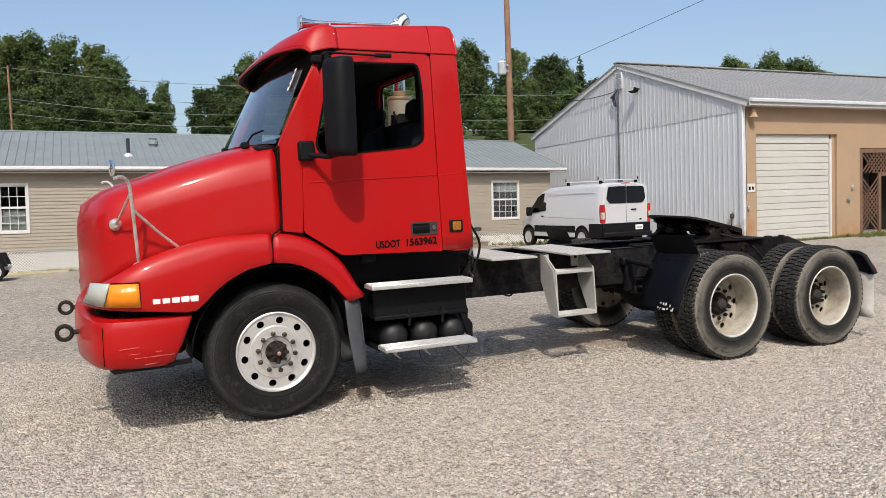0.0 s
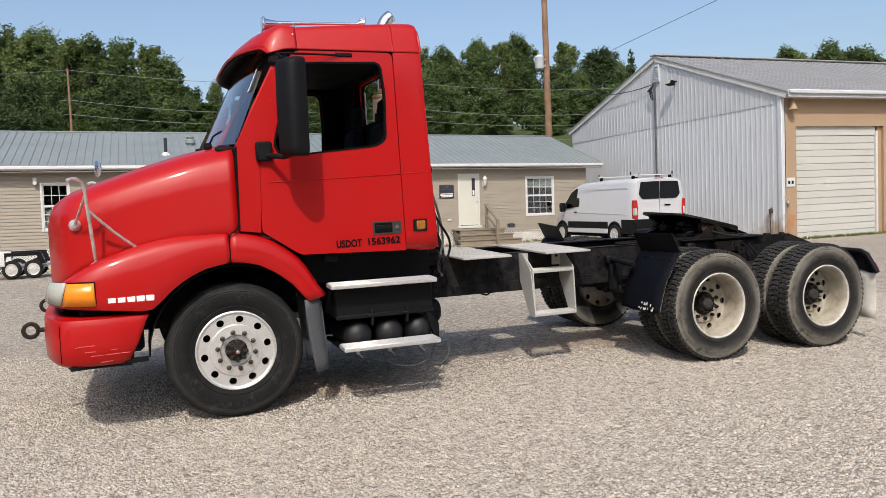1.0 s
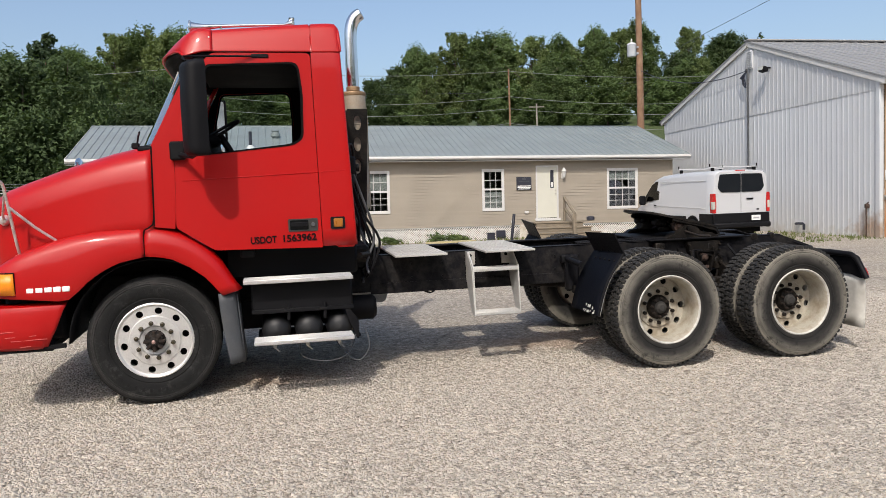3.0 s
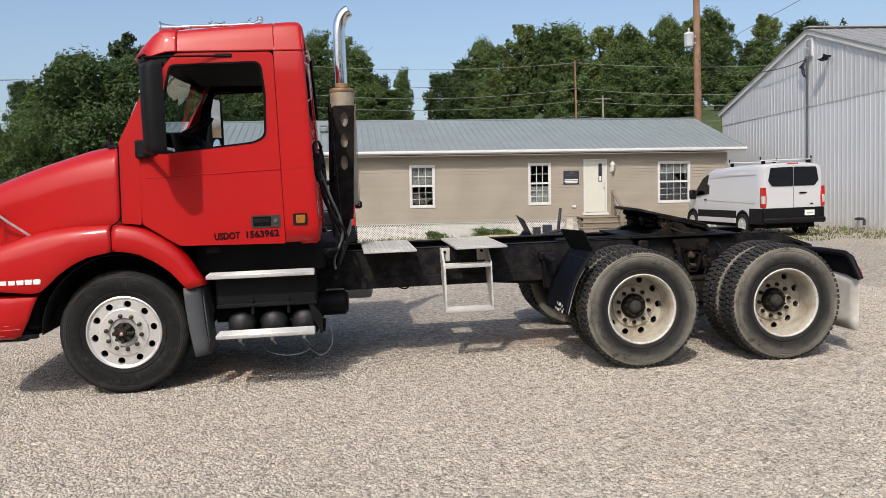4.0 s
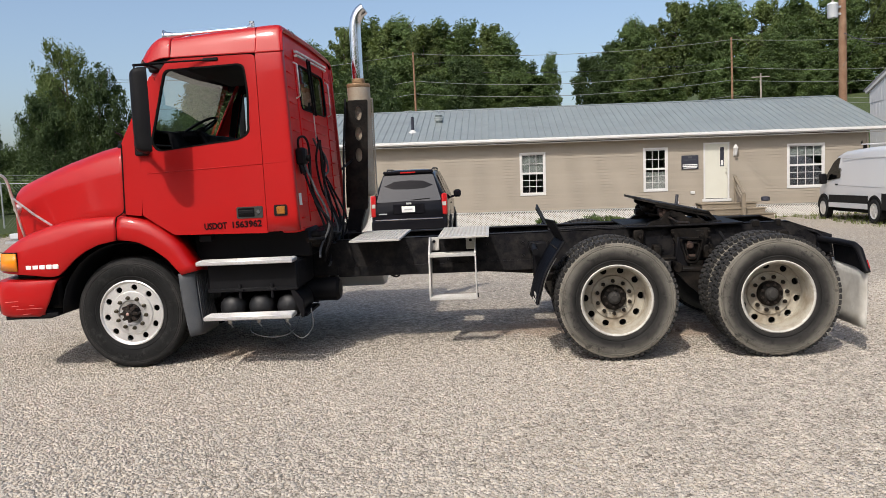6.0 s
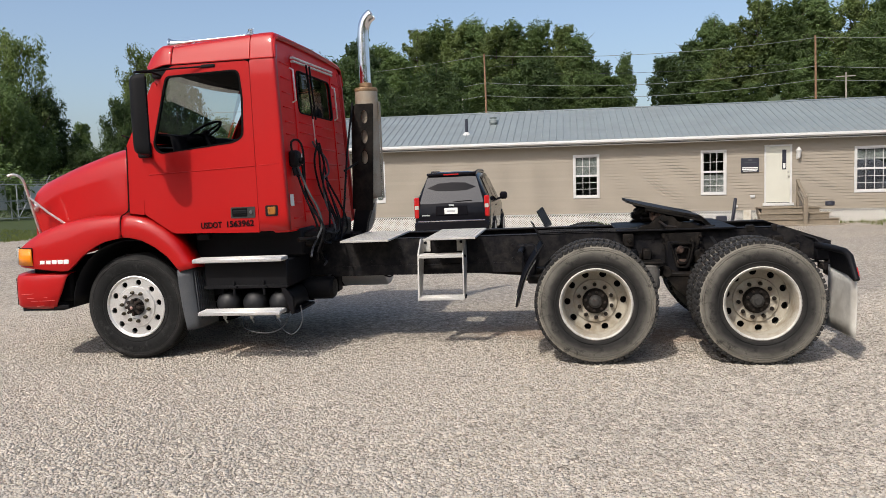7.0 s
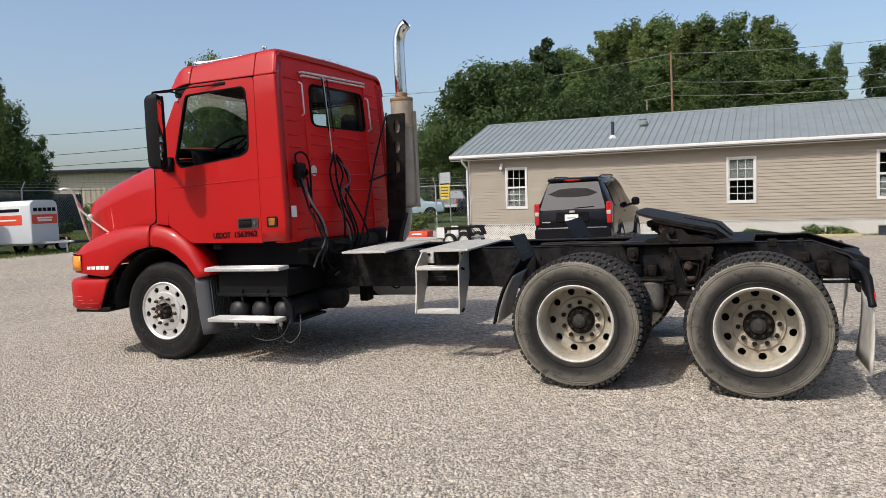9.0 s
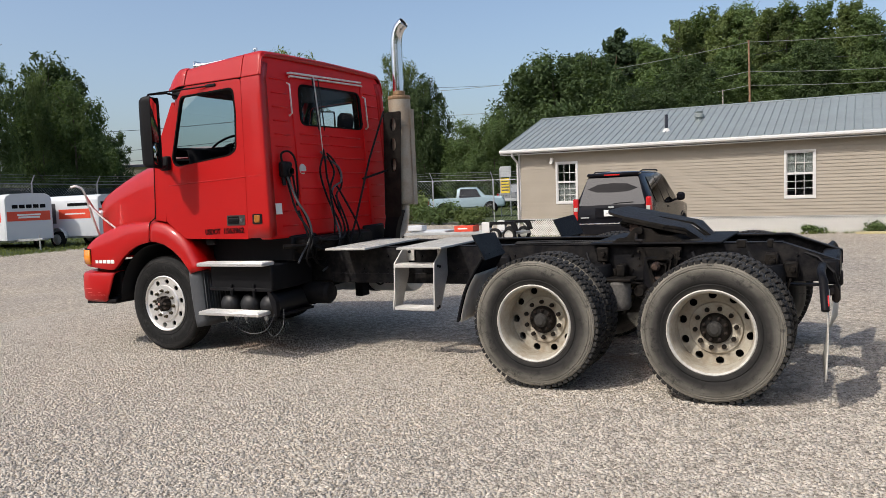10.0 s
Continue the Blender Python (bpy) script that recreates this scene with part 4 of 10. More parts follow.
# west-coast style mirrors on arms
for far in (False, True):
    mg = Geo()
    rings = []
    for z, k in ((-0.378, 0.55), (-0.368, 0.8), (-0.345, 0.95), (-0.3, 1.0), (0, 1.03), (0.28, 1.0), (0.302, 0.95), (0.325, 0.82), (0.338, 0.55)):
        ring = []
        for j in range(17):
            a = math.pi * j / 16
            cs, sn = math.cos(a), math.sin(a)
            ring.append((0.055 - 0.125 * k * abs(sn) ** 0.6, 0.118 * (0.6 + 0.4 * k) * math.copysign(abs(cs) ** 0.6, cs), z))
        ring += [(0.068, q * (0.6 + 0.4 * k), z) if abs(q) > 0.103 else (0.050, q * (0.6 + 0.4 * k), z) for q in (-0.118, -0.105, -0.103, 0.103, 0.105, 0.118)]
        rings.append(ring)
    mg.grid(rings, loop=True)
    mg.f += [tuple(range(22, -1, -1)), tuple(range(8 * 23, 9 * 23))]
    tilt = pose(0.475, -0.315, 2.385, 0, 0, 26)
    mg.moved(tilt)
    mir = part("mirror", mg.flipped() if far else mg, PLASTIC, truck, "tall black side mirror housing")
    gl = Geo().box((0.051, -0.098, -0.12), (0.056, 0.098, 0.32), 0.0).moved(tilt)
    part("mirror_glass", gl.flipped() if far else gl, MIRROR, mir)
    gl = Geo().lathe([(0.0, 0.062), (0.05, 0.060), (0.085, 0.052)], 18, (0, 0, 0), "x").moved(tilt @ pose(0, 0, -0.24) @ Matrix.Diagonal((1, 1, 1.25, 1)))
    part("convex_glass", gl.flipped() if far else gl, MIRROR, mir)
    arm, low_arm = Geo(), Geo()
    arm.tube([(0.44, -0.30, 2.725), (0.41, -0.24, 2.765), (0.60, -0.04, 2.80), (1.03, 0.065, 2.815)], 0.0085, 8)
    arm.tube([(0.41, -0.25, 2.76), (0.46, -0.05, 2.785), (0.50, 0.08, 2.755)], 0.011, 8)
    arm.box((0.92, 0.04, 2.80), (1.06, 0.075, 2.832), 0.008)
    arm.box((0.40, 0.06, 2.73), (0.56, 0.11, 2.81), 0.02)
    low_arm.tube([(0.49, -0.30, 2.03), (0.44, -0.16, 2.01), (0.32, 0.0, 2.03)], 0.02, 8)
    low_arm.box((0.255, -0.03, 1.985), (0.375, 0.05, 2.135), 0.014)
    part("mirror_arm", arm.flipped() if far else arm, PLASTIC, truck, "black mirror bracket and arm")
    part("mirror_foot", low_arm.flipped() if far else low_arm, PLASTIC, truck, "black lower mirror foot")

# hood-mounted tripod mirrors of bent tubing
for far in (False, True):
    stay = Geo().tube(smooth_line([(-1.05, -0.15, 1.875), (-1.0, -0.12, 1.885), (-0.955, -0.07, 1.84), (-0.94, -0.03, 1.70), (-0.92, 0.04, 1.42), (-0.91, 0.085, 1.285)], 4), 0.0125, 8)
    stay.tube([(-0.935, -0.02, 1.66), (-0.78, 0.04, 1.50), (-0.635, 0.095, 1.375)], 0.011, 8)
    stay.tube([(-0.945, -0.05, 1.78), (-1.02, 0.12, 1.60), (-1.04, 0.20, 1.555)], 0.010, 8)
    for c, ax in (((-0.91, 0.085, 1.268), "z"), ((-0.63, 0.095, 1.362), "z")):
        stay.lathe([(0.0, 0.018), (0.02, 0.018), (0.036, 0.008), (0.042, -0.01)], 16, c, ax)
    stay.lathe([(0.0, -0.03), (0.02, -0.03), (0.04, -0.012), (0.045, 0.01)], 16, (-1.04, 0.215, 1.553), "y")
    st = part("fender_mirror_stay", stay.flipped() if far else stay, CHROME_R, truck, "rust-flecked chrome tripod mirror stay")
    if far:
        hd = Geo().lathe([(0.0, 0.03), (0.06, 0.02), (0.085, 0.0), (0.08, -0.012), (0.0, -0.015)], 24, (0, 0, 0), "x").moved(pose(-0.95, 2.46, 2.02, 0, 0, -14))
        part("round_mirror_head", hd, CHROME, st, "round chrome mirror head")

# air horns on the roof
for y in (0.44, 1.90):
    h = Geo().tube([(0.50, y, 3.145), (0.62, y, 3.155), (0.9, y, 3.165), (1.19, y, 3.175)], [0.026, 0.016, 0.012, 0.010], 12)
    h.tube([(0.37, y, 3.14), (0.40, y, 3.14), (0.45, y, 3.142), (0.50, y, 3.145)], [0.055, 0.046, 0.034, 0.026], 16)
    h.box((0.372, y - 0.058, 3.085), (0.39, y + 0.058, 3.195), 0.012)
    h.tube([(1.17, y, 3.175), (1.21, y, 3.18), (1.23, y, 3.18)], [0.012, 0.035, 0.045], 14)
    h.box((1.2, y - 0.012, 3.06), (1.25, y + 0.012, 3.235), 0.004)
    h.box((0.62, y - 0.015, 3.02), (0.64, y + 0.015, 3.155), 0.004)
    part("air_horn", h.moved(pose(0.05, 0, -0.018)), CHROME, truck, "chrome roof air horn")

# ---- wheels ----
def oval(cx, cz, rx, rz, n=12, turn=0.0):
    return [(cx + rx * math.cos(a) * math.cos(turn) - rz * math.sin(a) * math.sin(turn), cz + rx * math.cos(a) * math.sin(turn) + rz * math.sin(a) * math.cos(turn)) for a in (2 * math.pi * k / n for k in range(n))]


def disc_with_holes(r, y, t, hole_r, hole_at, centre_hole=0.0, n=10):
    holes = [oval(hole_at * math.cos(a), hole_at * math.sin(a), hole_r, hole_r * 0.92, 12, a + math.pi / 2)[::-1] for a in (2 * math.pi * (k + 0.25) / n for k in range(n))]
    if centre_hole:
        holes.append(oval(0, 0, centre_hole, centre_hole, 24)[::-1])
    return Geo().plate(oval(0, 0, r, r, 60), holes, lambda u, v: (u, y, v), (0, t, 0))


def tyre_profile(grooves):
    tread = [(0.524, -0.098), (0.526, -0.07)]
    if grooves:
        for c in (-0.055, -0.02, 0.02, 0.055):
            tread += [(0.526, c - 0.006), (0.512, c - 0.004), (0.512, c + 0.004), (0.526, c + 0.006)]
    tread += [(0.526, 0.07), (0.524, 0.098)]
    return ([(0.300, 0.105), (0.296, -0.105), (0.303, -0.118), (0.325, -0.124), (0.345, -0.132), (0.352, -0.128), (0.36, -0.134), (0.41, -0.140), (0.455, -0.135), (0.460, -0.1295), (0.466, -0.1335), (0.474, -0.1315), (0.477, -0.1270), (0.481, -0.1290), (0.488, -0.1270), (0.4915, -0.1215), (0.496, -0.1215), (0.514, -0.108)]
            + tread + [(0.514, 0.108), (0.495, 0.122), (0.41, 0.14), (0.345, 0.132), (0.303, 0.118)])


steer_tyre = to_mesh("tyre", Geo().lathe(tyre_profile(True), 72, close=True), TYRE, 40)
plain = [(r if r < 0.51 else r - 0.019, a) for r, a in tyre_profile(False)]
drive_tyre = to_mesh("tyre", Geo().lathe(plain, 64, close=True), TYRE_D, 40)
blocks = Geo()
for k in range(64):
    for j, (a0, a1, dr) in enumerate(((-0.117, -0.064, -0.003), (-0.054, -0.010, 0), (0.002, 0.046, 0), (0.058, 0.117, -0.003))):
        th = 360 * (k + 0.5 * (j % 2)) / 64
        blocks.box((0.492, a0, -0.0185), (0.526 + dr, a1, 0.0185), 0.0035, Matrix.Rotation(radians(th), 4, "Y") @ Matrix.Rotation(radians(14 if j % 2 else -14), 4, "X"))
mark_me = to_mesh("sidewall_mark", Geo().box((0.392, -0.1412, -0.011), (0.428, -0.1375, 0.011), 0.002), TYRE, 0)
drive_tread = to_mesh("tread", blocks, TREAD, 0)
# steer rim: bright disc near the outer lip
g = disc_with_holes(0.284, -0.112, 0.016, 0.030, 0.243, 0.085)
g.lathe([(0.284, -0.112), (0.288, -0.114), (0.292, -0.124), (0.300, -0.130), (0.309, -0.126), (0.309, -0.112), (0.298, -0.100), (0.29, 0.0), (0.29, 0.12)], 60)
g.lathe([(0.205, -0.113), (0.196, -0.126), (0.125, -0.130), (0.115, -0.118), (0.085, -0.112)], 48)
steer_rim = to_mesh("wheel", g, ALU, 35)
g = Geo().lathe([(0.0, -0.21), (0.022, -0.208), (0.026, -0.20), (0.036, -0.196), (0.04, -0.185), (0.062, -0.175), (0.066, -0.12), (0.085, -0.10), (0.085, -0.05)], 28)
fin_me = to_mesh("hub_fin", Geo().box((0.03, -0.19, -0.012), (0.083, -0.11, 0.012), 0.004), HUB, 30)
steer_hub = to_mesh("hub", g, HUB, 35)
nut = Geo().lathe([(0.0, -0.034), (0.012, -0.034), (0.014, -0.03), (0.015, -0.012), (0.02, -0.010), (0.021, 0.0)], 8)
nut_me = to_mesh("wheel_nut", nut.moved(Matrix.Diagonal((0.95, 1.0, 0.95, 1))), NUT, 30)
nut_drive = to_mesh("wheel_nut", Geo().lathe([(0.0, -0.036), (0.013, -0.036), (0.0165, -0.031), (0.0185, -0.006), (0.022, 0.0)], 8), GREASE, 30)
cap_me = to_mesh("wheel_nut_cap", Geo().lathe([(0.0, -0.006), (0.010, -0.004), (0.016, 0.0)], 12), CAP_R, 30)
dark_me = to_mesh("brake_drum", Geo().lathe([(0.0, -0.06), (0.25, -0.06), (0.275, -0.03), (0.275, 0.14), (0.0, 0.14)], 32), SEAM, 30)
# drive rim: deep dish
g = disc_with_holes(0.279, 0.118, 0.012, 0.031, 0.246, 0.10)
g.lathe([(0.279, 0.118), (0.280, 0.09), (0.280, -0.06), (0.287, -0.10), (0.298, -0.118), (0.309, -0.128), (0.316, -0.122), (0.312, -0.108), (0.296, -0.096), (0.288, 0.148)], 60)
g.lathe([(0.198, 0.117), (0.190, 0.103), (0.125, 0.099), (0.10, 0.113)], 40)
for k in range(10):
    a = 2 * math.pi * (k + 0.75) / 10
    g.lathe([(0.0, 0.093), (0.022, 0.093), (0.028, 0.097), (0.029, 0.105)], 12, (0.148 * math.cos(a), 0, 0.148 * math.sin(a)))
drive_rim = to_mesh("wheel", g, CREAM, 35)
lip_me = to_mesh("rim_lip", Geo().lathe([(0.296, -0.1175), (0.301, -0.1235), (0.309, -0.130), (0.317, -0.1235), (0.313, -0.108)], 60), RIM_LIP, 35)
g = Geo().lathe([(0.0, -0.03), (0.058, -0.022), (0.095, -0.014), (0.104, -0.004), (0.110, 0.012), (0.114, 0.018), (0.114, 0.05)], 28)
stud_me = to_mesh("hub_stud", Geo().lathe([(0.0, -0.045), (0.007, -0.045), (0.008, -0.028), (0.013, -0.027), (0.014, -0.008)], 8), HUB, 30)
drive_hub = to_mesh("hub", g, GREASE, 30)
g = Geo().lathe([(0.0, -0.062), (0.03, -0.06), (0.038, -0.052), (0.05, -0.046), (0.058, -0.024), (0.060, -0.016)], 20)
hub_cap = to_mesh("hub_cap", g, DUSTY, 30)


def wheel(x, y, far=False, drive=False, turn=0.0, inner=False):
    root = part("wheel", drive_rim if drive else steer_rim, None, truck, "cream painted dished steel wheel" if drive else "bright ten-hole aluminium wheel")
    root.matrix_basis = pose(x, y, 0.527 - (0.0 if not drive else 0.012 if x < 5 else 0.030), 0, turn, 180 if far else 0)
    if drive:
        part("rim_lip", lip_me, None, root, "chalky worn rim lip")
    tyre = part("tyre", drive_tyre if drive else steer_tyre, None, root, "dusty worn tyre" if drive else "black tyre with worn sidewall")
    if drive:
        tread = part("tread", drive_tread, None, root)
        tyre.scale = tread.scale = (1.02, 1.0, 1.02)
    else:
        for mid in (80, 262):
            for k in range(8):
                part("sidewall_mark", mark_me, None, root).matrix_basis = pose(0, 0, 0, 0, -(mid - 33 + 8.6 * k), 0)
    if inner:
        return
    hub = part("hub", drive_hub if drive else steer_hub, None, root, "rusty iron hub")
    if drive:
        hub.location.y = 0.07
        part("hub_cap", hub_cap, None, root, "dust-caked axle cap").location.y = 0.07
    for k in range(8 if drive else 0):
        a = 2 * math.pi * k / 8
        part("hub_stud", stud_me, None, root).matrix_basis = pose(0.084 * math.cos(a), 0.066, 0.084 * math.sin(a))
    for k in range(10):
        a = 2 * math.pi * (k + 0.75) / 10
        nb = part("wheel_nut", nut_drive if drive else nut_me, None, root)
        nr = 0.148 if drive else 0.1435
        nb.matrix_basis = pose(nr * math.cos(a), 0.099 if drive else -0.129, nr * math.sin(a))
    if not drive:
        for k in range(8):
            part("hub_fin", fin_me, None, root).matrix_basis = pose(0, 0, 0, 0, 45 * k, 0)
        part("brake_drum", dark_me, None, root)
        cp = part("hub_cap", cap_me, None, root, "small pinkish worn hub cap")
        cp.matrix_basis = pose(0, -0.21, 0)
    else:
        part("brake_drum", dark_me, None, root).matrix_basis = pose(0, 0.215, 0)


wheel(0.04, 0.24)
wheel(0.04, 2.10, True)
for x, t in ((4.515, 8), (5.885, 22)):
    wheel(x, -0.01, False, True, t)
    wheel(x, 0.315, False, True, t + 3, True)
    wheel(x, 2.35, True, True, t)
    wheel(x, 2.025, True, True, t + 5, True)

# ---- chassis ----
for y0, s in ((0.74, 1), (1.60, -1)):
    out = [(-1.05, 0.72), (6.62, 0.76), (6.70, 0.80), (6.70, 0.92), (6.30, 1.065), (1.9, 1.065), (-1.05, 0.98)]
    web = Geo().plate(out, [], lambda u, v: (u, y0, v), (0, 0.009 * s, 0))
    web.box((-1.05, y0, 0.72), (6.6, y0 + 0.085 * s, 0.735), 0.003)
    web.box((1.9, y0, 1.055), (6.3, y0 + 0.085 * s, 1.07), 0.003)
    web.beam((6.3, y0 + 0.042 * s, 1.06), (6.70, y0 + 0.042 * s, 0.915), 0.085, 0.012)
    rail = part("frame_rail", web, RAIL, truck, "black steel frame rail")
    bolt_me = to_mesh("rail_bolt", Geo().lathe([(0.0, -0.014 * s), (0.011, -0.014 * s), (0.013, 0.0)], 6), BLACK, 30)
    for x in (2.3, 2.6, 3.0, 3.4, 3.75, 4.0, 4.9, 5.1, 5.3, 6.2, 6.4):
        for z in (0.84, 0.97):
            part("rail_bolt", bolt_me, None, rail).location = (x, y0, z)
for x in (1.9, 2.7, 3.5, 4.2, 5.2, 6.0):
    part("cross_member", Geo().box((x - 0.06, 0.75, 0.80), (x + 0.06, 1.59, 0.95), 0.01), BLACK, truck)
part("tail_member", Geo().box((6.55, 0.70, 0.74), (6.69, 1.64, 0.93), 0.02), BLACK, truck)
tail = Geo().box((6.64, 0.68, 0.60), (6.70, 0.80, 0.74), 0.02)
tail.box((6.60, 0.66, 0.66), (6.66, 0.82, 0.72), 0.01)
both("tow_hook", tail, HUB, label="rusty tow hook")
# driveline
part("gearbox", Geo().box((0.9, 0.95, 0.62), (1.75, 1.40, 1.18), 0.08).lathe([(0.2, 0), (0.24, 0.25), (0.26, 0.5)], 20, (0.5, YC, 0.85), "x"), GREASE, truck)
part("engine_block", Geo().box((-0.85, 0.85, 0.62), (0.55, 1.5, 1.6), 0.08), GREASE, truck)
part("drive_shaft", Geo().tube([(1.7, YC, 0.78), (3.0, YC, 0.72), (4.2, YC, 0.62)], 0.05, 14), GREASE, truck)
part("front_axle", Geo().box((-0.05, 0.35, 0.42), (0.12, 1.99, 0.54), 0.03), GREASE, truck)
for x in (4.515, 5.885):
    ax = Geo().lathe([(0.08, -1.0), (0.095, -0.75), (0.10, -0.4), (0.2, -0.22), (0.24, 0), (0.2, 0.22), (0.10, 0.4), (0.095, 0.75), (0.08, 1.0)], 24, (x, YC, 0.53))
    part("drive_axle", ax, GREASE, truck, "greasy drive axle housing")
    for y in (0.64, 1.70):
        sp = Geo().lathe([(0.0, 0.70), (0.12, 0.70), (0.14, 0.74), (0.14, 0.84), (0.12, 0.90), (0.0, 0.90)], 24, (x + 0.30, y, 0.0), "z")
        part("air_spring", sp, PLASTIC, truck, "black rubber air spring")
        part("trailing_arm", Geo().beam((x - 0.62, y, 0.64), (x + 0.42, y, 0.62), 0.09, 0.08, 0.01), GREASE, truck)
        q = 0.05 if y < YC else -0.05
        part("hanger", Geo().box((x - 0.68, y + q - 0.035, 0.62), (x - 0.54, y + q + 0.035, 0.98), 0.02), BLACK, truck)
        part("shock_absorber", Geo().tube([(x - 0.12, y - 0.06, 0.45), (x + 0.04, y - 0.04, 0.72), (x + 0.06, y - 0.04, 1.0)], [0.03, 0.035, 0.04], 12), BLACK, truck)
    ch = Geo().lathe([(0.0, 0), (0.08, 0.0), (0.095, 0.02), (0.095, 0.12), (0.08, 0.14), (0.0, 0.14)], 20, (x - 0.36, 0.60, 0.72), "x")
    both("brake_chamber", ch, GREASE)
HX = 5.35
mid = Geo().plate(rounded([(HX - 0.19, 1.045), (HX + 0.19, 1.045), (HX + 0.13, 0.86), (HX + 0.06, 0.70), (HX - 0.06, 0.70), (HX - 0.13, 0.86)], 0.03), [], lambda u, v: (u, 0.66, v), (0, 0.07, 0))
both("suspension_bracket", mid, GREASE)
loop = Geo()
for k, (w, top, low, y, d) in enumerate(((0.115, 0.955, 0.715, 0.62, 0.04), (0.075, 0.915, 0.76, 0.605, 0.05))):
    o = rounded([(HX - w, top), (HX + w, top), (HX + w * 0.8, top - 0.09), (HX + w * 0.45, low), (HX - w * 0.45, low), (HX - w * 0.8, top - 0.09)], 0.035)
    q = 0.016 - 0.003 * k
    h = rounded([(HX - w + q, top - q), (HX + w - q, top - q), (HX + w * 0.8 - q, top - 0.09), (HX + w * 0.45 - q, low + q), (HX - w * 0.45 + q, low + q), (HX - w * 0.8 + q, top - 0.09)], 0.028)
    loop.plate(o, [h[::-1]], lambda u, v: (u, y, v), (0, d, 0))
for pc, yb in zip(both("pivot_casting", loop, GREASE, label="greasy cast suspension hanger"), (0.63, 2 * YC - 0.63)):
    rs_ = 1 if yb < YC else -1
    part("rod_end", Geo().lathe([(0.0, -0.05 * rs_), (0.022, -0.05 * rs_), (0.028, -0.035 * rs_), (0.036, -0.03 * rs_), (0.042, 0.0), (0.042, 0.03 * rs_)], 14, (HX - 0.02, yb, 0.885)), RUST_C, pc, "rusty torque rod end")
    part("rubber_block", Geo().box((HX - 0.05, yb - 0.02, 0.745), (HX + 0.05, yb + 0.02, 0.80), 0.016), RUST_C, pc)
    for k in range(6):
        part("casting_bolt", Geo().lathe([(0.0, -0.03 * rs_), (0.010, -0.028 * rs_), (0.012, 0.0)], 6, (HX - 0.17 + 0.34 * (k % 2), yb + 0.025 * rs_, 1.01 - 0.06 * (k // 2))), GREASE, pc)
both("bump_arm", Geo().beam((HX - 0.16, 0.60, 0.665), (HX + 0.10, 0.60, 0.655), 0.10, 0.05, 0.015).lathe([(0.0, -0.06), (0.04, -0.06), (0.05, -0.04), (0.05, 0.06)], 12, (HX - 0.15, 0.60, 0.685)), GREASE)
both("walking_beam", Geo().plate(rounded([(HX - 0.16, 0.645), (HX + 0.10, 0.645), (HX + 0.20, 0.50), (HX + 0.16, 0.40), (HX + 0.06, 0.42), (HX - 0.06, 0.52)], 0.03), [], lambda u, v: (u, 0.56, v), (0, 0.10, 0)), GREASE)
# brackets, valves and lines along the frame above the drive axles
for k, (x, z) in enumerate(((4.86, 0.99), (4.93, 0.80), (5.44, 0.97), (5.52, 0.82), (6.22, 0.93), (6.36, 0.86))):
    g = Geo().box((x - 0.05, 0.655, z - 0.07), (x + 0.05, 0.738, z + 0.06), 0.012)
    g.lathe([(0.0, -0.03), (0.02, -0.028), (0.024, 0.0)], 8, (x + 0.01, 0.655, z))
    g.tube([(x, 0.68, z - 0.06), (x + 0.03 * (-1) ** k, 0.66, z - 0.14), (x + 0.07 * (-1) ** k, 0.69, z - 0.2)], 0.012, 6)
    part("frame_bracket", g, GREASE, truck)
for k in range(4):
    pts = [(4.0 + 0.28 * i, 0.70 + 0.02 * k, 1.078 + 0.004 * k + 0.006 * math.sin(1.7 * i + 2.1 * k)) for i in range(7)]
    part("brake_line", Geo().tube([(x, y + 0.06, z) for x, y, z in pts], 0.009, 6), PLASTIC, truck)
for k, x in enumerate((4.72, 5.62, 6.05)):
    part("brake_hose", Geo().tube([(x, 0.66, 1.0), (x + 0.05, 0.60, 0.90), (x + 0.12, 0.58, 0.80), (x + 0.04, 0.60, 0.68), (x - 0.06, 0.62, 0.62)], 0.014, 8), PLASTIC, truck)
for x, w in ((5.95, 0.08), (6.18, 0.05)):
    part("rail_clip", Geo().box((x, 0.735, 1.02), (x + w, 0.80, 1.09), 0.01), GREASE, truck)
part("tail_light_cable", Geo().tube([(6.35, 0.78, 1.02), (6.55, 0.72, 0.95), (6.66, 0.66, 0.84), (6.69, 0.70, 0.70), (6.66, 0.74, 0.62)], 0.011, 6), PLASTIC, truck)
both("torque_rod", Geo().tube([(4.62, 0.62, 0.66), (5.0, 0.66, 0.66), (5.28, 0.64, 0.67)], 0.028, 10), GREASE)
bel = Geo().lathe([(0.0, 0.53), (0.085, 0.53), (0.098, 0.55), (0.103, 0.60), (0.097, 0.635), (0.106, 0.68), (0.098, 0.72), (0.104, 0.755), (0.09, 0.775), (0.0, 0.775)], 22, (5.03, 0.55, 0.0), "z")
for bl_ in both("air_bellows", bel, DUST_G, label="dust-caked rubber air spring bellows"):
    yb = 0.55 if bl_.data.vertices[0].co.y < YC else 2 * YC - 0.55
    part("top_plate", Geo().box((4.90, yb - 0.10, 0.777), (5.16, yb + 0.12, 0.80), 0.006).box((4.99, yb + 0.06, 0.80), (5.07, yb + 0.18, 0.90), 0.01), GREASE, bl_)

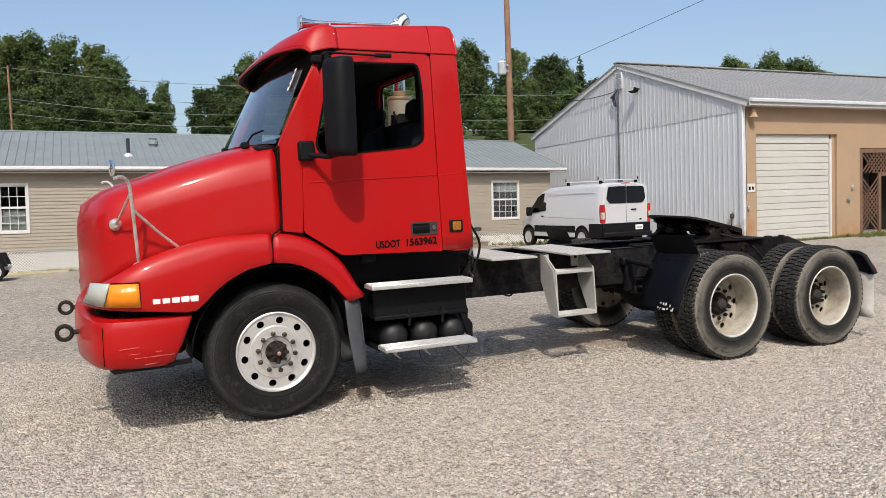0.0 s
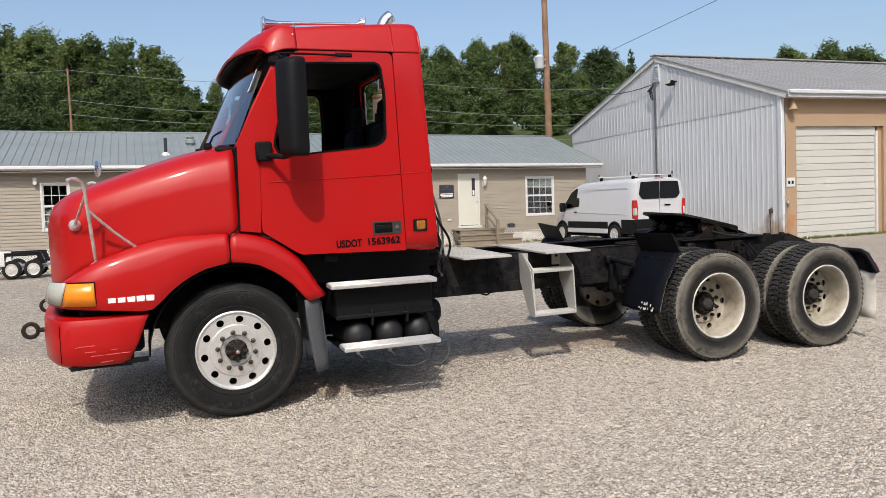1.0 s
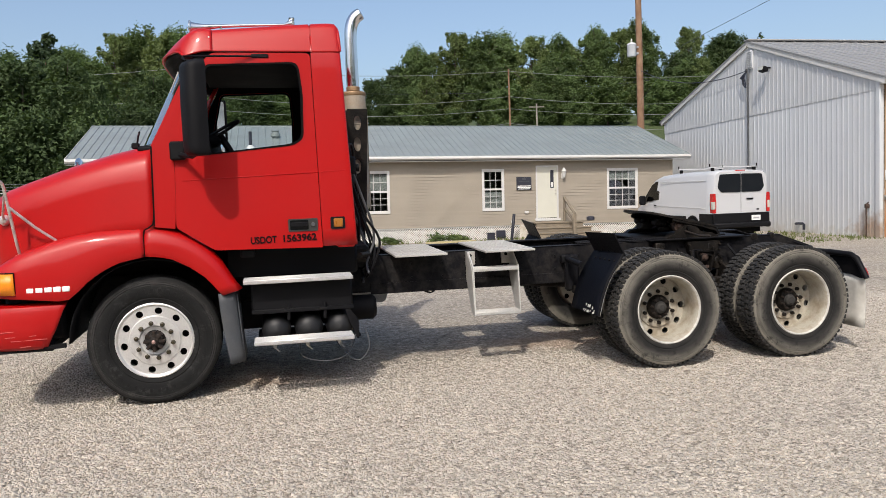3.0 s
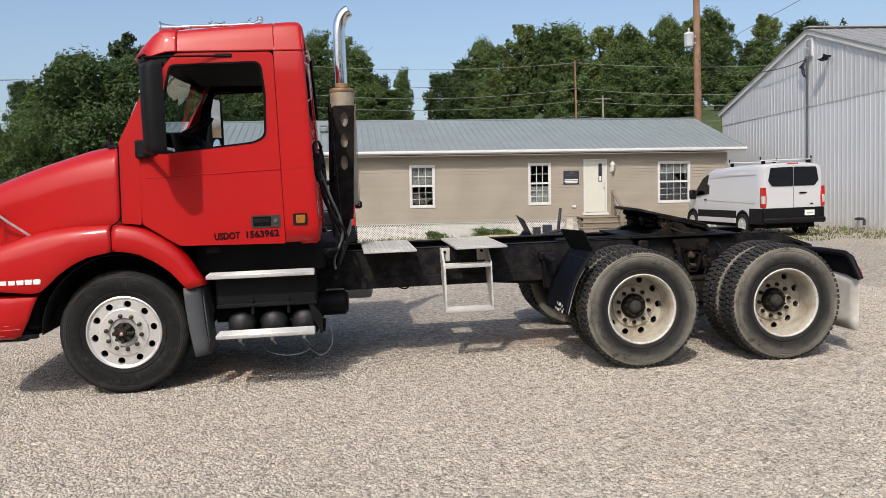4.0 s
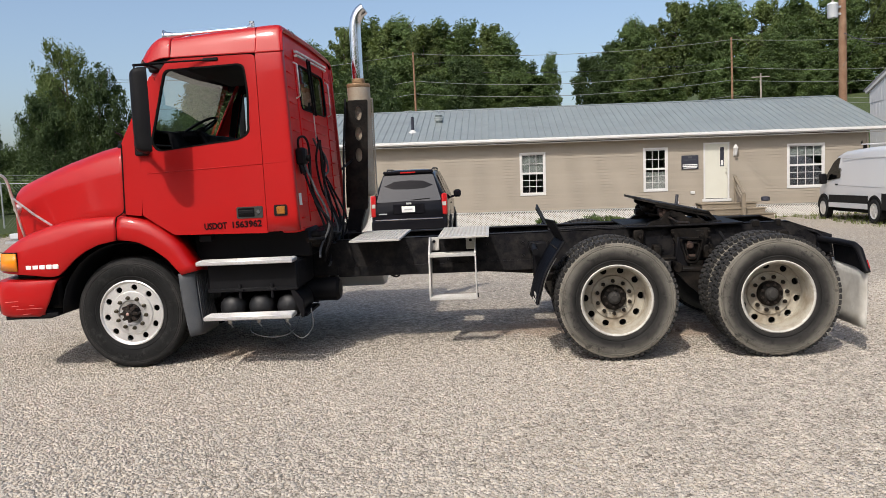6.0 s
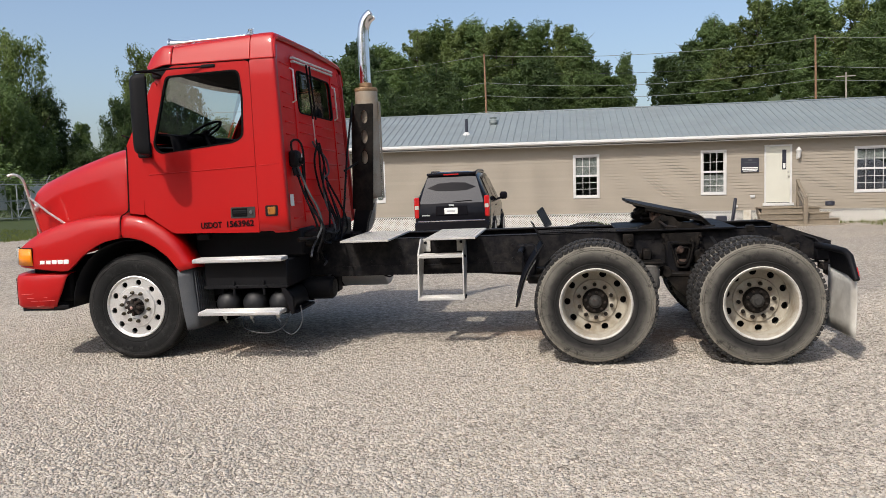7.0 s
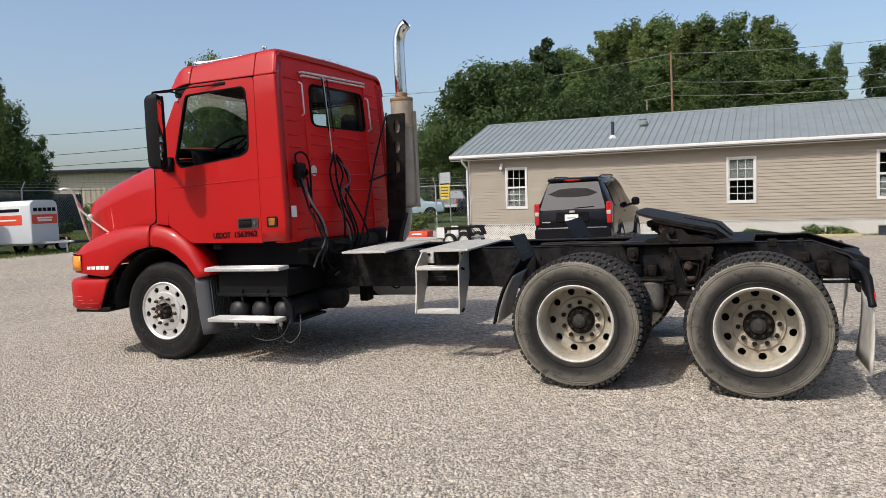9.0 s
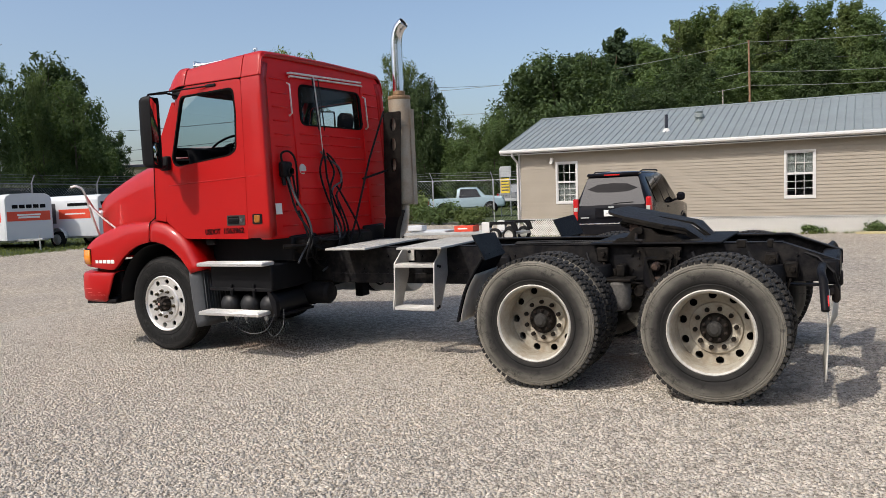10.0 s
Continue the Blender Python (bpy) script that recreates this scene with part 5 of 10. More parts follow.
# deck plates with raised diamonds
dp = Geo().box((0, 0, -0.02), (0.485, 1.06, 0.0), 0.003)
for i in range(12):
    for j in range(26):
        dp.box((-0.012, -0.003, 0), (0.012, 0.003, 0.003), 0.0, pose(0.02 + 0.0385 * i, 0.02 + 0.0395 * j, 0, 0, 0, 45 if (i + j) % 2 else -45))
dp_me = to_mesh("deck_plate", dp, DECK, 0)
for x, y, r in ((2.09, 0.37, 0.0), (2.935, 0.37, 0.0)):
    d = part("deck_plate", dp_me, None, truck, "dusty diamond tread deck plate")
    d.matrix_basis = pose(x, y, 1.094, 0, 0, r)
part("deck_support", Geo().box((2.1, 0.72, 1.068), (2.56, 1.40, 1.073), 0.002), BLACK, truck)
part("deck_support", Geo().box((2.95, 0.72, 1.068), (3.40, 1.40, 1.073), 0.002), BLACK, truck)

# folding steps below the second plate
lad = part("step_ladder", Geo().plate(rounded([(0.735, 1.065), (0.66, 1.065), (0.50, 0.92), (0.43, 0.50), (0.43, 0.475), (0.51, 0.475), (0.62, 0.90), (0.735, 0.93)], 0.01), [], lambda u, v: (2.83, u, v), (0.008, 0, 0)), ALU_D, truck, "aluminium access steps on the frame rail")
for x in (2.835, 3.275):
    out = rounded([(0.735, 1.06), (0.64, 1.06), (0.47, 0.93), (0.44, 0.48), (0.56, 0.48), (0.735, 0.80)], 0.012)
    part("side_plate", Geo().plate(out, [], lambda u, v: (x, u, v), (0.012, 0, 0)), ALU_D, lad)
for z, y in ((0.905, 0.47), (0.495, 0.44)):
    tr = Geo().box((2.84, y, z - 0.016), (3.28, y + 0.13, z + 0.016), 0.004)
    for k in range(5):
        tr.box((2.85, y + 0.008 + 0.025 * k, z + 0.016), (3.27, y + 0.016 + 0.025 * k, z + 0.022), 0.001)
    part("tread", tr, ALU_D, lad)
for x in (2.83, 3.19):
    part("mount", Geo().box((x, 0.715, 0.93), (x + 0.095, 0.735, 1.06), 0.004), ALU_D, lad)
    part("bolt", Geo().lathe([(0.0, -0.016), (0.014, -0.014), (0.016, 0.0)], 8, (x + 0.045, 0.715, 1.02)), BLACK, lad)
for y, z in ((0.57, 0.89), (0.53, 0.90), (0.50, 0.50), (0.53, 0.51)):
    part("bolt", Geo().lathe([(0.0, 0.014), (0.012, 0.012), (0.014, 0.0)], 8, (3.287, y, z), "x"), BLACK, lad)

# cab steps, battery box and air tanks
for x0, x1, z, o in ((0.765, 1.655, 0.965, 0.0), (0.83, 1.64, 0.475, 0.075)):
    st = Geo().box((x0, -0.085 - o, z), (x1, 0.10 - o, z + 0.036), 0.006)
    for k in range(6):
        st.box((x0 + 0.01, -0.075 - o + 0.03 * k, z + 0.036), (x1 - 0.01, -0.065 - o + 0.03 * k, z + 0.041), 0.001)
    for k in range(26):
        st.box((x0 + 0.015 + k * (x1 - x0 - 0.03) / 26, -0.089 - o, z + 0.012), (x0 + 0.026 + k * (x1 - x0 - 0.03) / 26, -0.085 - o, z + 0.03), 0.0)
    both("cab_step", st, ALU, label="ribbed aluminium cab step")
boxg = Geo().box((0.82, 0.05, 0.70), (1.66, 0.70, 0.965), 0.015)
boxg.box((0.82, 0.03, 0.70), (1.66, 0.05, 0.735), 0.006)
part("battery_box", boxg, PLASTIC, truck, label="black battery box behind the cab steps")
for x in (1.12, 1.42):
    part("clamp", Geo().tube([(x, 0.045, 0.64), (x, 0.03, 0.72), (x, 0.04, 0.77)], 0.014, 8).box((x - 0.04, 0.01, 0.705), (x + 0.04, 0.045, 0.73), 0.006), PLASTIC, truck)
for x in (1.015, 1.285, 1.55):
    tk = Geo().lathe([(0.0, -0.075), (0.05, -0.068), (0.09, -0.045), (0.116, -0.005), (0.122, 0.04), (0.122, 0.55), (0.0, 0.60)], 28, (x, 0.115, 0.548))
    part("air_tank", tk, TANK, truck, label="black air tank with domed end")
part("tank_cradle", Geo().box((0.86, 0.10, 0.44), (1.72, 0.62, 0.468), 0.006).plate(rounded([(0.0, 0.44), (0.0, 0.60), (-0.09, 0.72), (-0.12, 0.72), (-0.02, 0.44)], 0.01), [], lambda u, v: (1.70 + u, 0.04, v), (0, 0.05, 0)), BLACK, truck)
part("tank_backing", Geo().box((0.72, 0.66, 0.47), (1.70, 0.68, 0.72), 0.005), BLACK, truck)
both("under_cab", Geo().box((0.62, 0.30, 0.97), (1.74, 0.72, 1.235), 0.02), PLASTIC)
both("step_hanger", Geo().box((0.75, 0.08, 1.17), (0.87, 0.16, 1.24), 0.012), PLASTIC)
part("rear_tank", Geo().lathe([(0.0, 0.0), (0.11, 0.02), (0.115, 0.06), (0.115, 0.32), (0.09, 0.35), (0.0, 0.36)], 28, (1.58, 0.66, 0.60), "x"), PLASTIC, truck)
fuel = part("fuel_tank", Geo().lathe([(0.0, 0.80), (0.24, 0.805), (0.285, 0.82), (0.30, 0.85), (0.30, 2.17), (0.285, 2.20), (0.24, 2.215), (0.0, 2.22)], 40, (0, 1.96, 0.725), "x"), ALU_D, truck, "dusty aluminium fuel tank under the far side of the cab")
for x in (1.05, 1.64):
    part("tank_strap", Geo().lathe([(0.301, x - 0.035), (0.308, x - 0.033), (0.308, x + 0.033), (0.301, x + 0.035)], 40, (0, 1.96, 0.725), "x"), BLACK, fuel)
    part("tank_bracket", Geo().box((x - 0.05, 1.56, 0.41), (x + 0.05, 1.72, 0.80), 0.01), BLACK, fuel)
part("rail_liner", Geo().box((1.9, 0.728, 0.70), (3.95, 0.739, 0.80), 0.004), RAIL, truck)
for pts in ([(1.2, 0.05, 0.44), (1.22, 0.0, 0.33), (1.42, -0.02, 0.28), (1.6, 0.0, 0.33), (1.68, 0.05, 0.5)], [(1.5, 0.06, 0.44), (1.55, 0.02, 0.36), (1.68, 0.0, 0.26), (1.78, 0.03, 0.36), (1.76, 0.08, 0.52)]):
    part("drain_cable", Geo().tube(smooth_line(pts, 5), 0.004, 6), GREY_PL, truck, "thin cable hanging below the air tanks")
for x in (0.98, 1.25, 1.52):
    part("drain_valve", Geo().box((x, 0.05, 0.40), (x + 0.03, 0.09, 0.445), 0.008).tube([(x + 0.015, 0.06, 0.41), (x + 0.05, 0.04, 0.375)], 0.006, 6), ALU_D, truck)
part("airline", Geo().tube(smooth_line([(2.35, 0.78, 0.74), (2.48, 0.76, 0.68), (2.56, 0.76, 0.74), (2.68, 0.76, 0.77)], 5), 0.009, 6), BLACK, truck)

# grey splash guard behind the steer wheel
rows = []
for k in range(9):
    t = k / 8
    z = 0.895 - 0.585 * t
    x = 0.565 + 0.03 * t + 0.04 * t * t
    rows.append([(x, 0.005, z), (x + 0.015, 0.0, z), (x + 0.085 + 0.02 * (1 - t), 0.02, z + 0.01), (x + 0.11 + 0.02 * (1 - t), 0.05, z + 0.01), (x + 0.12 + 0.02 * (1 - t), 0.42, z + 0.01), (x + 0.02, 0.45, z)])
sg = Geo().grid(rows)
both("splash_guard", sg, GREY_PL, label="scuffed grey plastic splash guard", thick=0.012)
rb = Geo()
for k in range(9):
    rb.beam((0.708, 0.07 + 0.04 * k, 0.87), (0.742, 0.07 + 0.04 * k, 0.40), 0.012, 0.012, 0.003)
both("guard_ribs", rb, GREY_PL)

# front wings of the drive wheels: bolted flap, bracket and mudflap
for far in (False, True):
    def fl(g):
        return g.flipped() if far else g
    top = Geo().plate([(-0.12, 0.0), (0.42, 0.0), (0.42, 0.19), (-0.12, 0.21)], [], lambda u, v: (4.06 - 0.10 * v / 0.2 + 0.10 * (0.2 - u), u, 1.03 + v), (0.012, 0, 0))
    wing = part("wing_flap", fl(top), PLASTIC, truck, "black bolted rubber wing flap")
    for k in range(5):
        part("flap_bolt", fl(Geo().lathe([(0.0, -0.012), (0.012, -0.01), (0.014, 0.0)], 8, (4.055 + 0.10 * (0.2 + 0.08 - 0.11 * k), -0.08 + 0.11 * k, 1.06), "x")), BLACK, wing)
    prof = smooth_line([(4.055, 0, 1.05), (3.985, 0, 0.95), (3.915, 0, 0.84), (3.872, 0, 0.75), (3.835, 0, 0.64), (3.80, 0, 0.505)], 3)
    ys = (-0.12, 0.0, 0.15, 0.30, 0.42)
    rows = [[(p.x + 0.06 * (0.2 - y), y, p.z) for y in ys] for p in prof]
    fend = part("quarter_fender", fl(Geo().grid(rows)), NAVY, truck, "curved satin black quarter fender with chipped lower edge", thick=0.008)
    part("fender_back", fl(Geo().grid([[(x + 0.024, 0.15 + (y - 0.15) * 0.97, z - 0.004) for x, y, z in r] for r in rows[4:]])), FLAP, fend, "dusty pale rear face", thick=0.005)
    part("fender_edge", fl(Geo().tube([(r[0][0] + 0.004, r[0][1], r[0][2]) for r in rows], 0.011, 6)), FLAP_B, fend)
    rq = random.Random(3)
    for k in range(16):
        y, t = rq.uniform(-0.11, 0.16), 0.06 * rq.random() ** 2
        w, h = rq.uniform(0.003, 0.009), rq.uniform(0.008, 0.028)
        x = 3.797 + 0.06 * (0.2 - y) + 0.26 * t
        part("paint_chip", fl(Geo().box((-0.001, -w, 0), (0.003, w, h), 0.0, pose(x - 0.005, y, 0.512 + t, 0, 14, 0))), FLAP, fend)
    part("fender_rod", fl(Geo().tube([(3.86, 0.74, 0.945), (3.84, 0.55, 0.94), (3.845, 0.28, 0.925)], [0.026, 0.026, 0.03], 10).box((3.80, 0.66, 0.90), (3.90, 0.74, 0.98), 0.012)), PLASTIC, fend)
    for k in range(5):
        part("fender_bolt", fl(Geo().lathe([(0.0, -0.010), (0.010, -0.008), (0.012, 0.004)], 8, (4.0 + 0.06 * (0.2 - (-0.06 + 0.09 * k)), -0.06 + 0.09 * k, 0.985), "x")), BLACK, fend)
    # rear hanger and flap
    hg = Geo().tube([(6.58, 0.74, 0.88), (6.585, 0.35, 0.90), (6.60, 0.06, 0.90), (6.615, 0.0, 0.865), (6.63, -0.115, 0.68)], [0.033, 0.03, 0.028, 0.03, 0.027], 10)
    hg.plate(rounded([(0.50, 0.89), (0.10, 0.89), (0.0, 0.84), (-0.10, 0.69), (-0.05, 0.67), (0.08, 0.70), (0.50, 0.71)], 0.015), [], lambda u, v: (6.60 - 0.10 * (v - 0.9), u, v), (0.006, 0, 0))
    hang = part("flap_hanger", fl(hg), BLACK, truck, "black mudflap hanger arm")
    part("hanger_reflector", fl(Geo().beam((6.646, -0.078, 0.78), (6.650, -0.112, 0.71), 0.010, 0.010, 0.002)), LENS_R, hang)
    rows = [[(6.625 + 0.018 * math.sin(2.5 * t + y) - 0.09 * (1 - t) * (y + 0.1), y + 0.03 + 0.01 * t, 0.185 + 0.54 * t) for y in (-0.12, 0.02, 0.2, 0.38, 0.52)] for t in (0, 0.2, 0.4, 0.6, 0.8, 1)]
    part("mudflap", fl(Geo().grid(rows)), FLAP, truck, "dirty white rear mudflap", thick=0.01)

# fifth wheel, tipped down at the rear
outl = [(0.0, 0.0), (0.0, 0.30), (0.05, 0.42), (0.18, 0.47), (0.54, 0.47), (0.72, 0.42), (0.90, 0.28), (0.94, 0.19), (0.90, 0.13), (0.66, 0.075), (0.42, 0.045), (0.36, 0.0)]
full = outl + [(u, -v) for u, v in reversed(outl[1:-1])]
tip = pose(4.865, YC, 1.36, 0, 13.2, 0)


def on_plate(u, v, w=0.0):
    """A place on the tipped plate, whose rear horns bend down."""
    return tip @ Vector((u - 0.10 * max(0.0, u - 0.70), v, w - 0.52 * max(0.0, u - 0.70) - 0.06 * max(0.0, abs(v) - 0.36)))


fifth = part("fifth_wheel_plate", Geo().plate(rounded(full, [0.02] * len(full), 3), [], lambda u, v: tuple(on_plate(u, v)), tuple(tip.to_3x3() @ Vector((0, 0, -0.022)))), GREASE_W, truck, "greasy black tipped fifth wheel plate")
sk = Geo()
for a, b in list(zip(full, full[1:] + full[:1]))[3:-3]:
    sk.beam(on_plate(a[0], a[1] * 0.97, -0.035), on_plate(b[0], b[1] * 0.97, -0.035), 0.016, 0.03, 0.004)
for v in (-0.34, -0.16, 0.16, 0.34):
    sk.beam(on_plate(0.24, v, -0.055), on_plate(0.62, v, -0.05), 0.02, 0.07, 0.006)
part("plate_ribs", sk, GREASE, fifth)
# lock jaws, springs and clotted grease under the plate
rj = random.Random(12)
for k in range(22):
    u, v = rj.uniform(0.16, 0.60), rj.uniform(-0.42, 0.42)
    w = rj.uniform(0.025, 0.07)
    p = on_plate(u, v, -0.05 - rj.uniform(0.0, 0.09))
    part("lock_piece", Geo().box((-w, -w * 0.8, -w * 0.5), (w * 1.3, w * 0.8, w * 0.5), 0.014, Matrix.Translation(p) @ Matrix.Rotation(rj.uniform(-0.6, 0.6), 4, "Y") @ Matrix.Rotation(rj.uniform(0, 3), 4, "Z")), GREASE_W, fifth)
for k, v in enumerate((-0.40, 0.40)):
    part("pivot_boss", Geo().lathe([(0.0, -0.03), (0.03, -0.03), (0.036, -0.015), (0.062, -0.012), (0.066, 0.0), (0.066, 0.05)], 16, on_plate(0.30, v, -0.085)), RUST_C, fifth, "rust-streaked pivot boss")
    part("lock_spring", Geo().tube([on_plate(0.20, v * 0.8, -0.06), on_plate(0.30, v * 0.7, -0.09), on_plate(0.46, v * 0.75, -0.06)], 0.013, 8), RUST_C, fifth)
for y in (0.72, 1.62):
    pd = Geo().plate(rounded([(4.93, 1.075), (5.56, 1.075), (5.46, 1.13), (5.33, 1.145), (5.28, 1.20), (5.14, 1.21), (5.07, 1.13), (4.99, 1.12)], 0.02), [], lambda u, v: (u, y - 0.04, v), (0, 0.08, 0))
    part("pivot_stand", pd, GREASE, fifth)
part("pivot_pin", Geo().tube([(5.19, 0.64, 1.19), (5.19, 1.70, 1.19)], 0.03, 12), GREASE, fifth)
part("mount_plate", Geo().box((4.75, 0.66, 1.068), (5.85, 1.68, 1.085), 0.004), BLACK, truck)
part("release_arm", Geo().tube([(5.15, 0.70, 1.16), (5.2, 0.5, 1.12), (5.28, 0.42, 1.12)], 0.012, 8), HUB, fifth)

# exhaust stack on the far side, with its shield
MX, MY = 1.975, 2.13
muf = Geo().lathe([(0.07, 1.50), (0.12, 1.515), (0.130, 1.53), (0.132, 1.6), (0.132, 2.76)], 32, (MX, MY, 0), "z")
for z in (1.78, 2.45):
    muf.lathe([(0.132, z - 0.015), (0.137, z - 0.013), (0.137, z + 0.013), (0.132, z + 0.015)], 32, (MX, MY, 0), "z")
muffler = part("muffler", muf, MUFF, truck, "dusty tan heat-stained steel muffler")
pipe = smooth_line([(MX, MY, 2.82), (MX - 0.002, MY, 3.0), (MX - 0.004, MY, 3.3), (MX, MY, 3.46), (MX + 0.02, MY, 3.55), (MX + 0.06, MY, 3.615), (MX + 0.115, MY, 3.655)], 5)
part("muffler_head", Geo().lathe([(0.1325, 2.755), (0.136, 2.76), (0.136, 2.79), (0.131, 2.80), (0.10, 2.805), (0.066, 2.81)], 32, (MX, MY, 0), "z"), MUFF_H, muffler, "brown rusted muffler head")
part("exhaust_pipe", Geo().tube(pipe, [0.066] * (len(pipe) - 1) + [0.062], 20, caps=False), CHROME, muffler, "chrome curved exhaust tip", thick=0.004)
part("pipe_clamp", Geo().lathe([(0.068, 2.81), (0.074, 2.815), (0.074, 2.855), (0.068, 2.86)], 24, (MX, MY, 0), "z"), MUFF_H, muffler)
low = smooth_line([(MX, MY, 1.52), (MX - 0.01, MY, 1.35), (MX - 0.06, MY - 0.02, 1.18), (MX - 0.2, MY - 0.1, 1.08), (MX - 0.5, MY - 0.3, 1.02)], 9)
part("down_pipe", Geo().tube(low, [0.062 + 0.003 * (k % 2) for k in range(len(low))], 16), STEEL, truck, "dull ribbed lower exhaust pipe")
sh = Geo().plate(rounded([(1.83, 1.36), (2.04, 1.36), (2.10, 2.60), (1.872, 2.60)], 0.02), [oval(1.975 + 0.04 * (z - 2.2), z, 0.04, 0.078, 16)[::-1] for z in (1.98, 2.22, 2.45)], lambda u, v: (u, MY - 0.19, v), (0, 0.012, 0))
sh.beam((1.838, MY - 0.125, 1.38), (1.878, MY - 0.125, 2.59), 0.012, 0.12, 0.003)
shield = part("heat_shield", sh, GREASE, truck, "black heat shield with oval holes")
mesh_edge = Geo()
for k in range(44):
    mesh_edge.box((2.106, MY - 0.01, 1.50 + k * 0.026), (2.120, MY + 0.02, 1.511 + k * 0.026), 0.0)
mesh_edge.box((2.118, MY + 0.0, 1.50), (2.122, MY + 0.08, 2.64), 0.001)
part("shield_edge", mesh_edge, MUFF, shield)
stand = Geo().plate([(1.76, 1.05), (1.93, 1.05), (1.96, 1.22), (2.035, 1.44), (1.835, 1.44), (1.79, 1.22)], [], lambda u, v: (u, MY - 0.18, v), (0, 0.10, 0))
part("stack_bracket", stand, BLACK, truck, "black stack bracket")
part("stack_foot", Geo().beam((1.80, 1.55, 1.08), (1.84, MY, 1.10), 0.12, 0.06), BLACK, truck)
part("stack_strut", Geo().tube([(1.84, 1.98, 2.62), (1.86, 1.60, 2.05), (1.90, 1.20, 1.35), (1.90, 1.05, 1.08)], 0.012, 8).tube([(1.86, 1.45, 1.82), (1.88, 1.98, 1.93)], 0.013, 8), BLACK, truck, "black stack brace rods")

# grab rails, gladhands and hanging hoses on the cab back
def bx(z, o=0.04):
    return xb(z) - 0.03 + o


rails = [[(bx(2.93), 0.47, 2.915), (bx(2.93, 0.06), 0.50, 2.92), (bx(2.93, 0.06), 1.78, 2.955), (bx(2.93), 1.80, 2.955)],
         [(bx(2.8, 0.02), 0.475, 2.82), (bx(2.8, 0.055), 0.475, 2.80), (bx(2.5, 0.055), 0.475, 2.50), (bx(2.5, 0.02), 0.475, 2.48)],
         [(bx(2.8, 0.02), 1.85, 2.80), (bx(2.8, 0.055), 1.85, 2.78), (bx(2.5, 0.055), 1.87, 2.44), (bx(2.5, 0.02), 1.87, 2.42)]]
rails.append([(x - 0.004, y + 0.03 * (k in (0, 3)), z - 0.034) for k, (x, y, z) in enumerate(rails[0])])
for k, r in enumerate(rails):
    part("grab_rail", Geo().tube(r, 0.0115 if k in (0, 3) else 0.009, 10), CHROME_R, back, "chrome grab rail")
part("pogo_pole", Geo().tube([(bx(2.93, 0.06), 0.88, 2.93), (bx(2.5, 0.07), 0.90, 2.5), (bx(2.1, 0.07), 0.92, 2.10)], [0.008, 0.007, 0.006], 8), CHROME_R, back, "hose hanger rod")
for dy in (0.0, 0.10):
    part("hanger_strap", Geo().beam((bx(2.93, 0.075), 0.84 + dy, 2.90), (bx(2.3, 0.08), 0.87 + dy, 2.35), 0.03, 0.012), PLASTIC, back)
hoses = [[(0.93, 2.15), (0.90, 2.0), (0.93, 1.8), (1.02, 1.55), (1.05, 1.35), (0.95, 1.2), (0.72, 1.17), (0.5, 1.2)],
         [(0.95, 2.1), (1.12, 2.02), (1.26, 1.85), (1.18, 1.72), (1.02, 1.65), (0.97, 1.45), (1.0, 1.25), (0.94, 1.05), (0.8, 0.9)],
         [(0.92, 2.12), (1.02, 2.05), (1.16, 1.95), (1.15, 1.8), (1.02, 1.72), (0.93, 1.5), (0.92, 1.2), (0.86, 0.95), (0.66, 0.85)],
         [(0.99, 2.08), (1.04, 1.9), (0.94, 1.7), (0.9, 1.4), (0.9, 1.0), (0.82, 0.85)],
         [(0.90, 2.1), (0.85, 1.9), (0.93, 1.6), (0.96, 1.3), (0.86, 1.1), (0.6, 1.08), (0.42, 1.18)],
         [(0.27, 1.98), (0.26, 2.08), (0.33, 2.1), (0.40, 2.0), (0.41, 1.7), (0.36, 1.55)],
         [(0.28, 1.85), (0.31, 1.6), (0.38, 1.42), (0.40, 1.25), (0.34, 1.06), (0.26, 0.97)],
         [(0.34, 1.86), (0.37, 1.6), (0.42, 1.45), (0.42, 1.2), (0.35, 1.02), (0.44, 0.92)],
         [(0.31, 1.84), (0.30, 1.5), (0.33, 1.25), (0.34, 1.0)],
         [(1.1, 1.75), (1.2, 1.35), (1.24, 1.16), (1.05, 1.07), (0.7, 1.10), (0.52, 1.22)],
         [(1.0, 1.65), (1.06, 1.25), (0.96, 1.04), (0.62, 0.98), (0.46, 1.12)],
         [(0.36, 1.5), (0.40, 1.2), (0.50, 1.0), (0.66, 0.90), (0.78, 1.0), (0.86, 1.2)]]
for k, h in enumerate(hoses):
    pts = [(bx(max(z, 1.2), 0.07 + (0.13 if k < 5 or k > 8 else 0.15) * math.exp(-((z - 1.3) / 0.28) ** 2) + 0.035 * math.sin(k * 2.1 + 1.3 * i) + (0.03 if z < 1.3 else 0)), y, z) for i, (y, z) in enumerate(h)]
    part("air_hose", Geo().tube(smooth_line(pts, 6), 0.0112, 8), GREY_PL if k in (2, 6) else PLASTIC, truck, "black hanging air hose")
gh = Geo().box((bx(1.9, 0.01), 0.22, 1.84), (bx(1.9, 0.10), 0.36, 2.0), 0.02)
gh.lathe([(0.0, 0.0), (0.03, 0.0), (0.035, 0.03)], 14, (bx(1.9, 0.1), 0.30, 1.90), "x")
gh.tube([(bx(1.9, 0.05), 0.25, 1.84), (bx(1.8, 0.06), 0.25, 1.76)], 0.02, 8).tube([(bx(1.9, 0.05), 0.33, 1.84), (bx(1.8, 0.06), 0.33, 1.75)], 0.02, 8)
